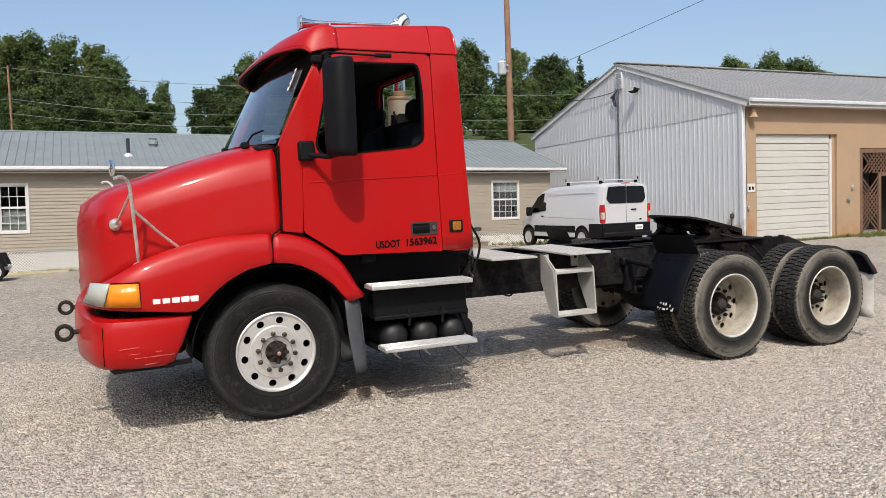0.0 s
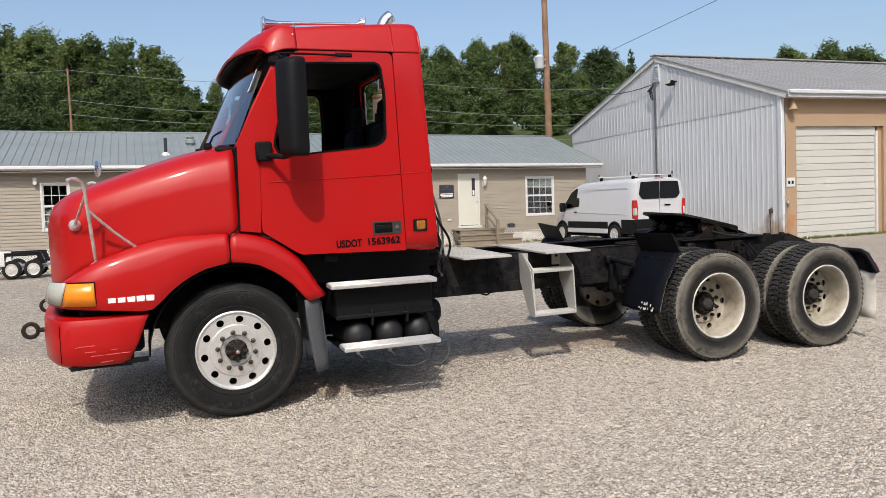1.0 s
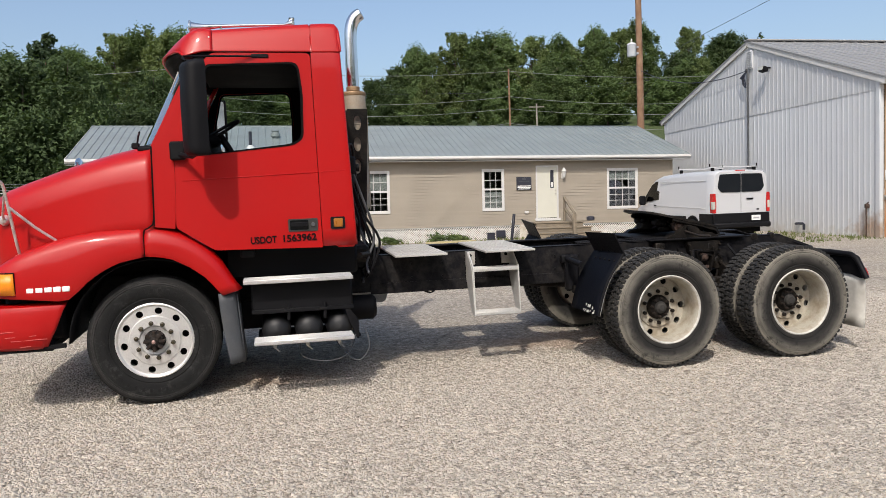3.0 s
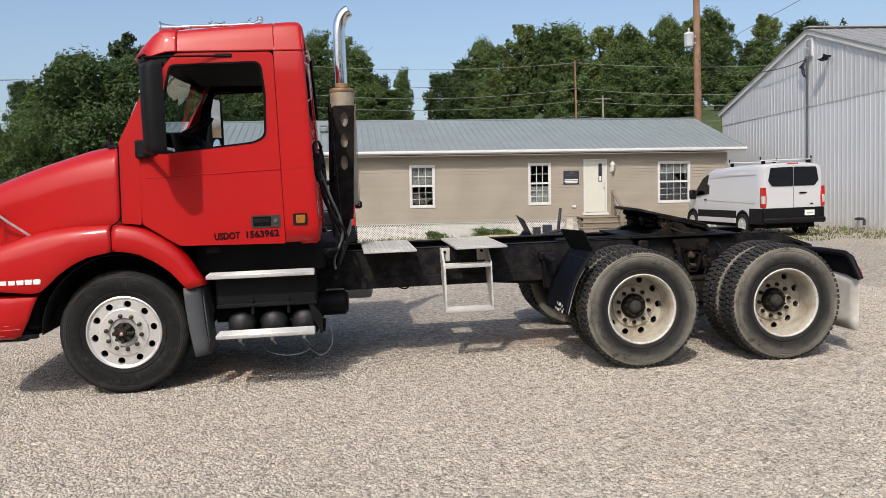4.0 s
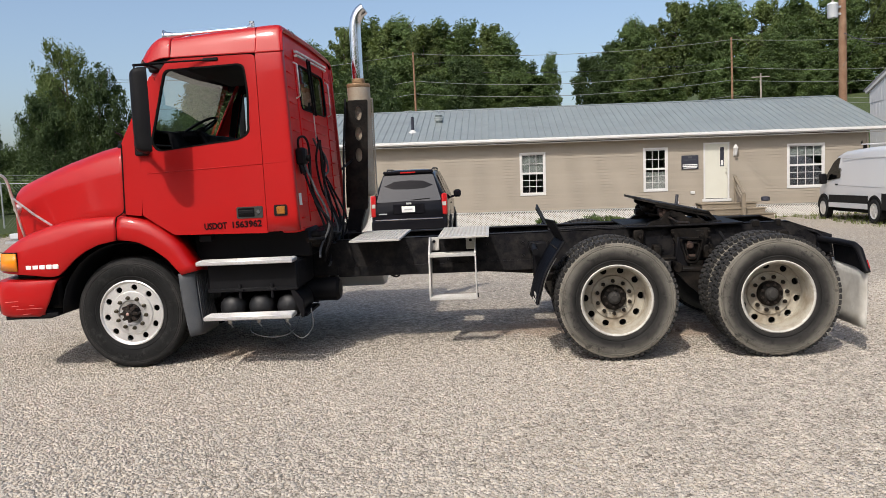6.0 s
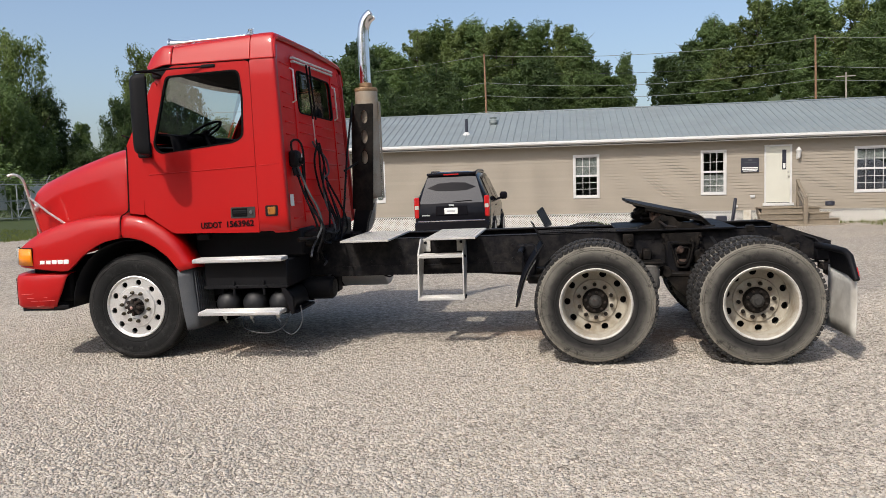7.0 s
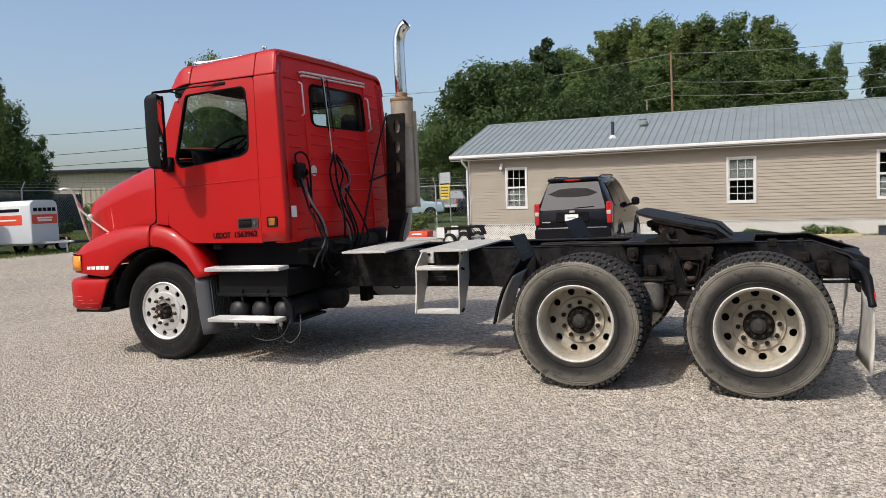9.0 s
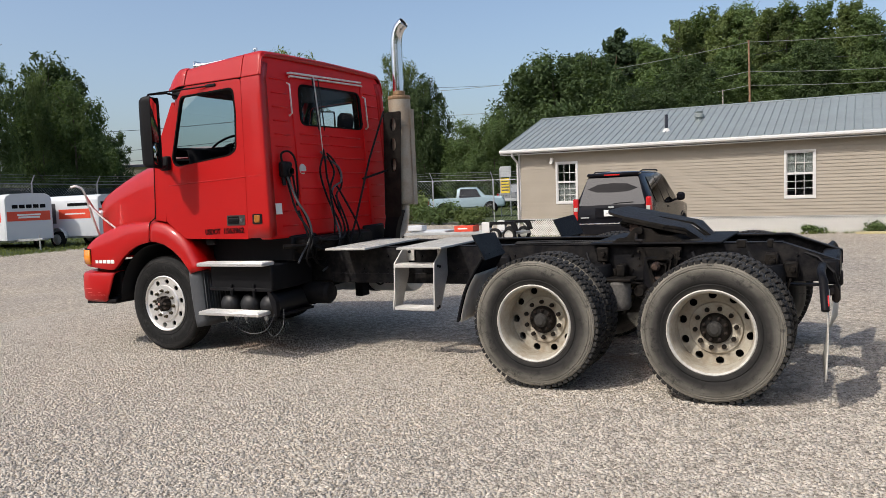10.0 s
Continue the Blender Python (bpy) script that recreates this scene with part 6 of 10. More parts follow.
part("gladhand_block", gh, PLASTIC, back, "black gladhand and hose coupling block")
part("round_vent", Geo().lathe([(0.0, 0.012), (0.03, 0.02), (0.055, 0.014), (0.06, 0.0)], 20, (bx(1.93, 0.0), 0.62, 1.93), "x"), ALU_D, back, "round grey vent")
part("data_sticker", Geo().plate([(0.115, 1.47), (0.205, 1.47), (0.205, 1.58), (0.115, 1.58)], [], lambda u, v: (xb(v) + 0.005 - 0.0, u, v), (-0.004, 0, 0)), WHITE_LABEL, truck, "white sticker")
part("clutter_below_cab", Geo().box((1.6, 0.35, 1.05), (1.86, 1.6, 1.20), 0.03).tube([(1.8, 0.35, 1.12), (1.86, 0.6, 1.15), (1.84, 1.2, 1.18)], 0.03, 8).tube([(1.75, 0.14, 1.14), (1.84, 0.3, 1.13), (1.86, 0.5, 1.14)], 0.022, 8), GREASE, truck)

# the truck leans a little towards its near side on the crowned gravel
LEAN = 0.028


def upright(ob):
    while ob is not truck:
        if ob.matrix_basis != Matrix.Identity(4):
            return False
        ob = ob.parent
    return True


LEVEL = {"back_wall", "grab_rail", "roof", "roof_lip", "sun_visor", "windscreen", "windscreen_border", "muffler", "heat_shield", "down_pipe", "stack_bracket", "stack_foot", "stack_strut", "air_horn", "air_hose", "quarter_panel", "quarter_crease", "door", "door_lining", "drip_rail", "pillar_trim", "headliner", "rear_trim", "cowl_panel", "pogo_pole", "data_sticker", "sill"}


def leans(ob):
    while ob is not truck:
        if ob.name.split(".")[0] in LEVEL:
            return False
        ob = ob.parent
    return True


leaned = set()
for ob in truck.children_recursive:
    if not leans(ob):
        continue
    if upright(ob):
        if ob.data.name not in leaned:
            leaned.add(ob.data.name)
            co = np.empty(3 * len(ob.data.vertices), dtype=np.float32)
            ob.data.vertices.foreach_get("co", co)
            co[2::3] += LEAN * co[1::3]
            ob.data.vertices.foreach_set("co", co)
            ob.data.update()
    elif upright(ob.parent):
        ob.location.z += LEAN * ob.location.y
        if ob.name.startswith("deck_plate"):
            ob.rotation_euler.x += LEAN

# ---- ground ----
def ground_z(x, y):
    """Height of the yard: level at the truck, a little lower by the buildings, rising to the west verge and to the wooded hill."""
    z = step(4, 12, y) * (0.04 - 0.17 * step(3, 11, x)) - 0.13 * step(17, 22, y) * (1 - step(3, 11, x))
    z += (0.28 * step(-7, -19, x) + 0.60 * step(-20, -32, x)) * step(-10, 8, y)
    z += (17.0 * step(42, 190, y) + 22 * step(190, 420, y)) * step(-150, -70, x)
    z += 0.028 * min(2.8, max(0.0, y)) * (1 - step(3.0, 7.5, y)) * step(-6, -2, x) * (1 - step(8, 12, x))
    z -= 0.036 * step(3.2, 6.0, x) * (1 - step(10, 16, x)) * (1 - step(3, 8, y))
    z += 3.0 * step(60, 140, -x) * step(-10, 30, y) + 4.0 * step(45, 110, x) * step(30, 90, y)
    return z


def ground_material():
    m = bpy.data.materials.new("gravel_ground")
    m.use_nodes = True
    n, ln = m.node_tree.nodes, m.node_tree.links
    bs = n["Principled BSDF"]
    tc = n.new("ShaderNodeTexCoord")

    def noise_node(scale, detail=4, rough=0.5):
        k = n.new("ShaderNodeTexNoise")
        k.inputs["Scale"].default_value, k.inputs["Detail"].default_value, k.inputs["Roughness"].default_value = scale, detail, rough
        ln.new(tc.outputs["Object"], k.inputs["Vector"])
        return k

    def ramp(src, stops):
        r = n.new("ShaderNodeValToRGB")
        ln.new(src, r.inputs[0])
        el = r.color_ramp.elements
        el[0].position, el[0].color = stops[0][0], (*stops[0][1], 1)
        el[1].position, el[1].color = stops[-1][0], (*stops[-1][1], 1)
        for p, c in stops[1:-1]:
            e = el.new(p)
            e.color = (*c, 1)
        return r

    def mixed(kind, fac, a, b):
        k = n.new("ShaderNodeMix")
        k.data_type, k.blend_type = "RGBA", kind
        if isinstance(fac, float):
            k.inputs["Factor"].default_value = fac
        else:
            ln.new(fac, k.inputs["Factor"])
        ln.new(a, k.inputs["A"])
        ln.new(b, k.inputs["B"])
        return k.outputs["Result"]

    vo = n.new("ShaderNodeTexVoronoi")
    vo.inputs["Scale"].default_value = 46
    ln.new(tc.outputs["Object"], vo.inputs["Vector"])
    vo2 = n.new("ShaderNodeTexVoronoi")
    vo2.inputs["Scale"].default_value = 110
    ln.new(tc.outputs["Object"], vo2.inputs["Vector"])
    sep = n.new("ShaderNodeSeparateColor")
    ln.new(vo.outputs["Color"], sep.inputs[0])
    stone = ramp(sep.outputs[0], [(0.0, (0.34, 0.305, 0.26)), (0.35, (0.46, 0.415, 0.354)), (0.75, (0.54, 0.49, 0.42)), (1.0, (0.63, 0.582, 0.515))])
    gap = ramp(vo.outputs["Distance"], [(0.0, (1, 1, 1)), (0.55, (0.88, 0.865, 0.845)), (1.0, (0.42, 0.40, 0.38))])
    base = mixed("MULTIPLY", 1.0, stone.outputs[0], gap.outputs[0])
    big = ramp(noise_node(0.35, 5, 0.6).outputs[0], [(0.3, (0.87, 0.87, 0.875)), (0.7, (1.09, 1.065, 1.015))])
    base = mixed("MULTIPLY", 1.0, base, big.outputs[0])
    clump = ramp(noise_node(15, 3, 0.6).outputs[0], [(0.36, (0.66, 0.655, 0.65)), (0.64, (1.23, 1.225, 1.22))])
    base = mixed("MULTIPLY", 1.0, base, clump.outputs[0])
    dust = noise_node(1.1, 8, 0.7)
    df = n.new("ShaderNodeMapRange")
    df.inputs[1].default_value, df.inputs[2].default_value, df.inputs[4].default_value = 0.5, 0.75, 0.5
    ln.new(dust.outputs[0], df.inputs[0])
    dcol = n.new("ShaderNodeRGB")
    dcol.outputs[0].default_value = (0.47, 0.424, 0.358, 1)
    base = mixed("MIX", df.outputs[0], base, dcol.outputs[0])
    # grass and weeds beyond the yard's edges
    grass = ramp(noise_node(9, 6, 0.7).outputs[0], [(0.25, (0.022, 0.036, 0.011)), (0.5, (0.055, 0.078, 0.026)), (0.8, (0.15, 0.15, 0.075))])
    xyz = n.new("ShaderNodeSeparateXYZ")
    wob = noise_node(0.5, 5, 0.6)
    ln.new(tc.outputs["Object"], xyz.inputs[0])

    def over(sock, edge, width, sign=1.0):
        a = n.new("ShaderNodeMath")
        a.operation = "MULTIPLY_ADD"
        a.inputs[1].default_value, a.inputs[2].default_value = 5.0, -2.5
        ln.new(wob.outputs[0], a.inputs[0])
        b = n.new("ShaderNodeMath")
        b.operation = "ADD"
        ln.new(sock, b.inputs[0])
        ln.new(a.outputs[0], b.inputs[1])
        r = n.new("ShaderNodeMapRange")
        r.inputs[1].default_value, r.inputs[2].default_value = edge, edge + width * sign
        ln.new(b.outputs[0], r.inputs[0])
        return r.outputs[0]

    west, north = over(xyz.outputs[0], -18.3, 1.2, -1.0), over(xyz.outputs[1], 33.0, 3.0)
    mx = n.new("ShaderNodeMath")
    mx.operation = "MAXIMUM"
    ln.new(west, mx.inputs[0])
    ln.new(north, mx.inputs[1])
    ln.new(mixed("MIX", mx.outputs[0], base, grass.outputs[0]), bs.inputs["Base Color"])
    bs.inputs["Roughness"].default_value = 0.9
    bs.inputs["Specular IOR Level"].default_value = 0.25
    h = n.new("ShaderNodeMath")
    h.operation = "MULTIPLY_ADD"
    h.inputs[1].default_value = 0.5
    ln.new(vo2.outputs["Distance"], h.inputs[0])
    ln.new(vo.outputs["Distance"], h.inputs[2])
    bp = n.new("ShaderNodeBump")
    bp.invert = True
    bp.inputs["Strength"].default_value, bp.inputs["Distance"].default_value = 0.9, 0.02
    ln.new(h.outputs[0], bp.inputs["Height"])
    ln.new(bp.outputs[0], bs.inputs["Normal"])
    return m


def spread(lo, hi, inner_lo, inner_hi, fine):
    """Coordinates that are dense in the inner stretch and widen outwards."""
    out = list(np.arange(inner_lo, inner_hi + 1e-6, fine))
    a, d = inner_lo, fine
    while a > lo:
        d *= 1.25
        a -= d
        out.insert(0, a)
    a, d = inner_hi, fine
    while a < hi:
        d *= 1.25
        a += d
        out.append(a)
    return out


gx, gy = spread(-900, 900, -14, 24, 0.4), spread(-500, 1300, -9, 26, 0.4)
gv = []
for yy in gy:
    for xx in gx:
        near = 1.0 if -12 < xx < 22 and -8 < yy < 20 else 0.0
        gv.append((xx, yy, ground_z(xx, yy) + near * 0.018 * noise.noise(Vector((xx * 0.6, yy * 0.6, 0))) - 0.006))
k = len(gx)
gf = [(j * k + i, j * k + i + 1, (j + 1) * k + i + 1, (j + 1) * k + i) for j in range(len(gy) - 1) for i in range(k - 1)]
gme = bpy.data.meshes.new("ground")
gme.from_pydata(gv, [], gf)
gme.polygons.foreach_set("use_smooth", [True] * len(gme.polygons))
GROUND = ground_material()
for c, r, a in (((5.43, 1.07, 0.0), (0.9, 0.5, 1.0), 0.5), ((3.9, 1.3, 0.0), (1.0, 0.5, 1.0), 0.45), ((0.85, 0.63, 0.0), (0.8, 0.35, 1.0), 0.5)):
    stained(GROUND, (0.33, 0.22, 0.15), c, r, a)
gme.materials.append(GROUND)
tagged(new("ground", gme), "pale crushed limestone gravel yard with grassy verge", "ground", "", "structure")

# ---- office building, settled a little lower at its east end ----
SIDING = mat("beige_vinyl_siding", (0.304, 0.264, 0.209), rough=0.6, var=0.06, scale=0.8, bump=0.05, bscale=60, island=0.035, dirt=(0.26, 0.227, 0.18), dirt_amount=0.3, dirt_scale=0.9)
ROOF_M = mat("grey_metal_roofing", (0.25, 0.28, 0.275), rough=0.45, metal=0.25, var=0.08, scale=0.5, bump=0.04, bscale=30, dirt=(0.20, 0.215, 0.21), dirt_amount=0.35, dirt_scale=0.7)
WHITE = mat("white_painted_trim", (0.58, 0.575, 0.56), rough=0.55, var=0.06, scale=2, bump=0.04, dirt=(0.5, 0.47, 0.42), dirt_amount=0.3, dirt_scale=3)
DOOR_W = mat("cream_door_paint", (0.56, 0.55, 0.47), rough=0.5, var=0.05, bump=0.03)
LATTICE = mat("white_lattice", (0.66, 0.64, 0.60), rough=0.65, var=0.08, scale=3)
# the gloom of crawl space and interiors is put into these two colours
VOID = mat("dark_crawl_space", (0.16, 0.15, 0.135), rough=0.95, var=0.3)
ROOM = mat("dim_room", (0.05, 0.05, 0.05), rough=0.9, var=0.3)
BLIND = mat("grey_blind", (0.42, 0.43, 0.42), rough=0.8, var=0.15, scale=2)
TIMBER = mat("weathered_timber", (0.20, 0.165, 0.12), rough=0.85, var=0.25, scale=4, bump=0.3, bscale=60, obj=0.2)
SLATE = mat("dark_sign_board", (0.025, 0.027, 0.04), rough=0.4, var=0.2)

house = thing("office_building", "single-storey beige clapboard office with grey metal roof and white lattice skirt", "building", pose(0, 22.3, 0, 0, 0.92, 0))
HX0, HX1, HZ0, HZ1, HD = -5.05, 17.05, 0.56, 3.06, 8.4
openings = [(-3.48, -2.70, 1.16, 2.66), (4.53, 5.39, 1.17, 2.67), (9.07, 9.86, 1.18, 2.69), (14.24, 15.47, 1.15, 2.67), (11.22, 12.11, 0.79, 2.84)]


def siding(x0, x1, z0, z1, pitch, holes):
    """Lapped boards along x, cut at the openings; the face looks to -y."""
    g = Geo()
    zs = [z0]
    while zs[-1] < z1 - 1e-6:
        zs.append(min(z1, zs[-1] + pitch))
    for a, b in zip(zs, zs[1:]):
        cuts = sorted({a, b, *(z for h in holes for z in h[2:] if a < z < b)})
        for c, d in zip(cuts, cuts[1:]):
            spans, at = [], x0
            for h in sorted(holes):
                if h[2] < (c + d) / 2 < h[3]:
                    spans.append((at, h[0]))
                    at = h[1]
            spans.append((at, x1))
            ya, yb = -0.018 * (b - c) / pitch, -0.018 * (b - d) / pitch
            for s, e in spans:
                if e - s > 0.01:
                    g.add([(s, ya, c), (e, ya, c), (e, yb, d), (s, yb, d), (s, 0.0, c), (e, 0.0, c)], [(0, 1, 2, 3), (4, 5, 1, 0)])
    return g


wall = part("wall", siding(HX0, HX1, HZ0, HZ1, 0.112, openings), SIDING, house, "beige lapped vinyl siding", smooth=0)


core = Geo().plate([(HX0, HZ0), (HX1, HZ0), (HX1, HZ1), (HX0, HZ1)], [[(a, c), (a, d), (b, d), (b, c)] for a, b, c, d in openings], lambda u, v: (u, 0.001, v), (0, 0.14, 0))
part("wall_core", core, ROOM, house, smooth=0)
for x, nm in ((HX0, -1), (HX1, 1)):
    g = Geo().plate([(0, HZ0), (HD, HZ0), (HD, HZ1), (HD / 2, 4.62), (0, HZ1)], [], lambda u, v: (x, u, v), (-0.12 * nm, 0, 0))
    part("end_wall", g, SIDING, house, smooth=0)
part("rear_wall", Geo().box((HX0, HD - 0.12, HZ0), (HX1, HD, HZ1)), SIDING, house, smooth=0)
part("floor_deck", Geo().box((HX0, 0.02, HZ0 - 0.1), (HX1, HD, HZ0 - 0.002)), ROOM, house)
for x in (HX0 - 0.01, HX1 - 0.07):
    part("corner_post", Geo().box((x, -0.03, HZ0), (x + 0.08, 0.05, HZ1), 0.006), WHITE if x < 0 else SIDING, house)
# roof sheets with standing seams
RX0, RX1 = HX0 - 0.62, HX1 + 0.60
for s, name in ((1, "roof_sheet"), (-1, "roof_sheet")):
    def rp(x, t, h=0.0):
        y = -0.36 + t * (HD / 2 + 0.36)
        z = 3.25 + t * 1.53 + h
        return (x, y if s > 0 else HD - y, z)
    g = Geo()
    rib = Geo().add([rp(q, t, h) for t in (0, 1) for q, h in ((-0.022, 0.0), (-0.008, 0.028), (0.008, 0.028), (0.022, 0.0))], [(0, 1, 5, 4), (1, 2, 6, 5), (2, 3, 7, 6), (0, 3, 2, 1), (4, 5, 6, 7)])
    rib_me = to_mesh("roof_rib", rib, ROOF_M, 0)
    g.add([rp(RX0, 0), rp(RX1, 0), rp(RX1, 1), rp(RX0, 1), rp(RX0, 0, -0.05), rp(RX1, 0, -0.05), rp(RX1, 1, -0.05), rp(RX0, 1, -0.05)], [(0, 1, 2, 3), (7, 6, 5, 4), (0, 4, 5, 1), (1, 5, 6, 2), (3, 7, 4, 0)])
    n = 88
    sheet = part(name, g, ROOF_M, house, "grey ribbed metal roof", smooth=0)
    for k in range(n + 1):
        part("roof_rib", rib_me, None, sheet).location.x = RX0 + 0.03 + (RX1 - RX0 - 0.06) * k / n
part("ridge_cap", Geo().grid([[(x, HD / 2 - 0.16, 4.745), (x, HD / 2, 4.80), (x, HD / 2 + 0.16, 4.745)] for x in (RX0, RX1)]), ROOF_M, house, thick=0.01)
part("fascia", Geo().box((RX0, -0.40, 3.09), (RX1, -0.36, 3.235), 0.006), WHITE, house, "white fascia and gutter")
part("gutter", Geo().box((RX0, -0.47, 3.12), (RX1, -0.40, 3.22), 0.02), WHITE, house)
part("soffit", Geo().box((RX0, -0.36, 3.04), (RX1, 0.0, 3.06)), WHITE, house)
for x, d in ((RX0, 0.0), (RX1, 0.0)):
    g = Geo()
    g.beam((x, -0.38, 3.16), (x, HD / 2, 4.69), 0.03, 0.16)
    g.beam((x, HD + 0.38, 3.16), (x, HD / 2, 4.69), 0.03, 0.16)
    part("barge_board", g, WHITE, house)
part("downpipe", Geo().tube([(HX0 - 0.1, -0.42, 3.12), (HX0 - 0.1, -0.40, 3.0), (HX0 - 0.02, -0.07, 2.75), (HX0 - 0.02, -0.07, 0.0)], 0.045, 8).box((HX0 - 0.08, -0.35, -0.06), (HX0 + 0.16, 0.0, 0.12), 0.02), WHITE, house, "white downpipe")
# lattice skirt
lat = Geo()
for k in range(240):
    x = HX0 + 0.02 + k * (HX1 - HX0 - 0.72) / 239
    lat.beam((x, 0.015, -0.16), (x + 0.68, 0.015, 0.52), 0.006, 0.033, 0)
    lat.beam((x + 0.68, 0.024, -0.16), (x, 0.024, 0.52), 0.006, 0.033, 0)
lat_ob = part("lattice_skirt", lat, LATTICE, house, "white diamond lattice skirting", smooth=0)
tagged(lat_ob, kind="stuff")
sk = Geo().box((HX0, 0.0, 0.52), (HX1, 0.03, 0.562), 0.004)
sk.box((HX0, 0.0, -0.2), (HX1, 0.03, -0.15), 0.004)
part("skirt_rail", sk, WHITE, house)
part("skirt_backing", Geo().box((HX0, 0.30, -0.3), (HX1, 0.34, 0.5)), VOID, house)


def window(x0, x1, z0, z1, cols, blind):
    w = part("window", Geo().box((x0 - 0.05, -0.035, z0 - 0.05), (x0 + 0.02, 0.03, z1 + 0.05), 0.006).box((x1 - 0.02, -0.035, z0 - 0.05), (x1 + 0.05, 0.03, z1 + 0.05), 0.006)
             .box((x0 + 0.02, -0.035, z1 - 0.02), (x1 - 0.02, 0.03, z1 + 0.05), 0.006).box((x0 + 0.02, -0.035, z0 - 0.05), (x1 - 0.02, 0.03, z0 + 0.03), 0.006), WHITE, house, "white sash window with divided panes")
    zm = (z0 + z1) / 2 + 0.03
    for a, b, yy in ((z0 + 0.03, zm, -0.005), (zm, z1 - 0.02, 0.012)):
        s = Geo()
        s.box((x0 + 0.02, yy - 0.014, a), (x0 + 0.05, yy + 0.014, b), 0.003).box((x1 - 0.05, yy - 0.014, a), (x1 - 0.02, yy + 0.014, b), 0.003)
        s.box((x0 + 0.05, yy - 0.014, a), (x1 - 0.05, yy + 0.014, a + 0.035), 0.003).box((x0 + 0.05, yy - 0.014, b - 0.035), (x1 - 0.05, yy + 0.014, b), 0.003)
        part("sash", s, WHITE, w)
        m = Geo()
        for k in range(1, cols):
            x = x0 + 0.05 + (x1 - x0 - 0.1) * k / cols
            m.box((x - 0.009, yy - 0.009, a + 0.03), (x + 0.009, yy + 0.005, b - 0.03), 0)
        rws = 3 if yy < 0 else 2
        for k in range(1, rws):
            z = a + 0.03 + (b - a - 0.06) * k / rws
            m.box((x0 + 0.05, yy - 0.008, z - 0.009), (x1 - 0.05, yy + 0.004, z + 0.009), 0)
        part("muntins", m, WHITE, w, smooth=0)
        p = part("pane", Geo().box((x0 + 0.04, yy - 0.002, a + 0.02), (x1 - 0.04, yy + 0.002, b - 0.02)), GLASS_H, w)
        p.visible_shadow = False
    if blind:
        bl = Geo()
        za, zb = blind
        for k in range(int((zb - za) / 0.035)):
            bl.box((x0 + 0.04, 0.06, za + k * 0.035), (x1 - 0.04, 0.075, za + k * 0.035 + 0.028), 0)
        part("blind", bl, BLIND, w, "grey window blind", smooth=0)
    # dark sheet close behind the panes, painted as the room's shade
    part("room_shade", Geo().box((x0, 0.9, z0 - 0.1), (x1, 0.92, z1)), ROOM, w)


for (a, b, c, d), cols, blind in zip(openings, (3, 3, 3, 4), ((1.18, 1.9), (1.9, 2.62), (1.2, 1.9), (2.25, 2.62))):
    window(a, b, c, d, cols, blind)
# near-black sheet that stands in for the unlit room behind the windows
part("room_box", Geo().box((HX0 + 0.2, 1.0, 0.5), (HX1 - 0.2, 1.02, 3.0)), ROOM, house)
# entrance door
dr = part("front_door", Geo().box((11.26, 0.0, 0.82), (12.07, 0.05, 2.80), 0.006), DOOR_W, house, "cream entrance door with a narrow glass slot")
part("door_frame", Geo().box((11.20, -0.03, 0.79), (11.262, 0.06, 2.86), 0.005).box((12.068, -0.03, 0.79), (12.13, 0.06, 2.86), 0.005).box((11.262, -0.03, 2.80), (12.068, 0.06, 2.86), 0.005), WHITE, dr)
part("door_threshold", Geo().box((11.15, -0.10, 0.70), (12.18, 0.05, 0.80), 0.006), WHITE, dr)
part("door_slot", Geo().box((11.80, -0.006, 1.98), (11.94, -0.001, 2.68), 0.002), SLATE, dr, "dark narrow door window")
part("slot_paper", Geo().box((11.83, -0.010, 2.02), (11.91, -0.007, 2.2)), WHITE_LABEL, dr)
part("door_knob", Geo().lathe([(0.0, -0.06), (0.03, -0.055), (0.035, -0.035), (0.015, -0.02), (0.025, 0.0)], 12, (12.01, 0.0, 1.75)), STEEL, dr)
part("door_lock", Geo().lathe([(0.0, -0.03), (0.025, -0.025), (0.03, 0.0)], 12, (12.01, 0.0, 1.90)), STEEL, dr)
# lantern by the door, and a small floodlight at the west window
ln_ = Geo().lathe([(0.0, 2.36), (0.05, 2.38), (0.06, 2.44), (0.085, 2.60), (0.10, 2.63), (0.06, 2.70), (0.02, 2.76), (0.0, 2.77)], 10, (12.32, -0.14, 0), "z")
ln_.tube([(12.32, 0, 2.42), (12.32, -0.08, 2.35), (12.32, -0.14, 2.37)], 0.014, 8).box((12.26, -0.03, 2.33), (12.38, 0.0, 2.55), 0.01)
part("wall_lantern", ln_, WHITE, house, "white wall lantern")
fl_ = Geo().box((-3.72, -0.10, 2.70), (-3.60, 0.0, 2.88), 0.02).lathe([(0.0, 0.0), (0.05, 0.0), (0.06, -0.12), (0.0, -0.12)], 12, (-3.66, -0.05, 2.70))
part("wall_floodlight", fl_, WHITE, house, "small white wall floodlight")
# dark sign with unreadable lettering
sign = part("sign", Geo().box((10.40, -0.05, 1.91), (11.01, -0.02, 2.42), 0.006), SLATE, house, "dark office sign with pale lettering")
for z, x0, x1, h in ((2.31, 10.64, 10.78, 0.07), (2.24, 10.5, 10.92, 0.022), (2.10, 10.47, 10.95, 0.02), (2.055, 10.44, 10.97, 0.035), (2.0, 10.44, 10.97, 0.035), (1.945, 10.47, 10.94, 0.03)):
    part("sign_bar", Geo().box((x0, -0.056, z), (x1, -0.05, z + h)), WHITE_LABEL if z < 2.1 else GREY_PL, sign)
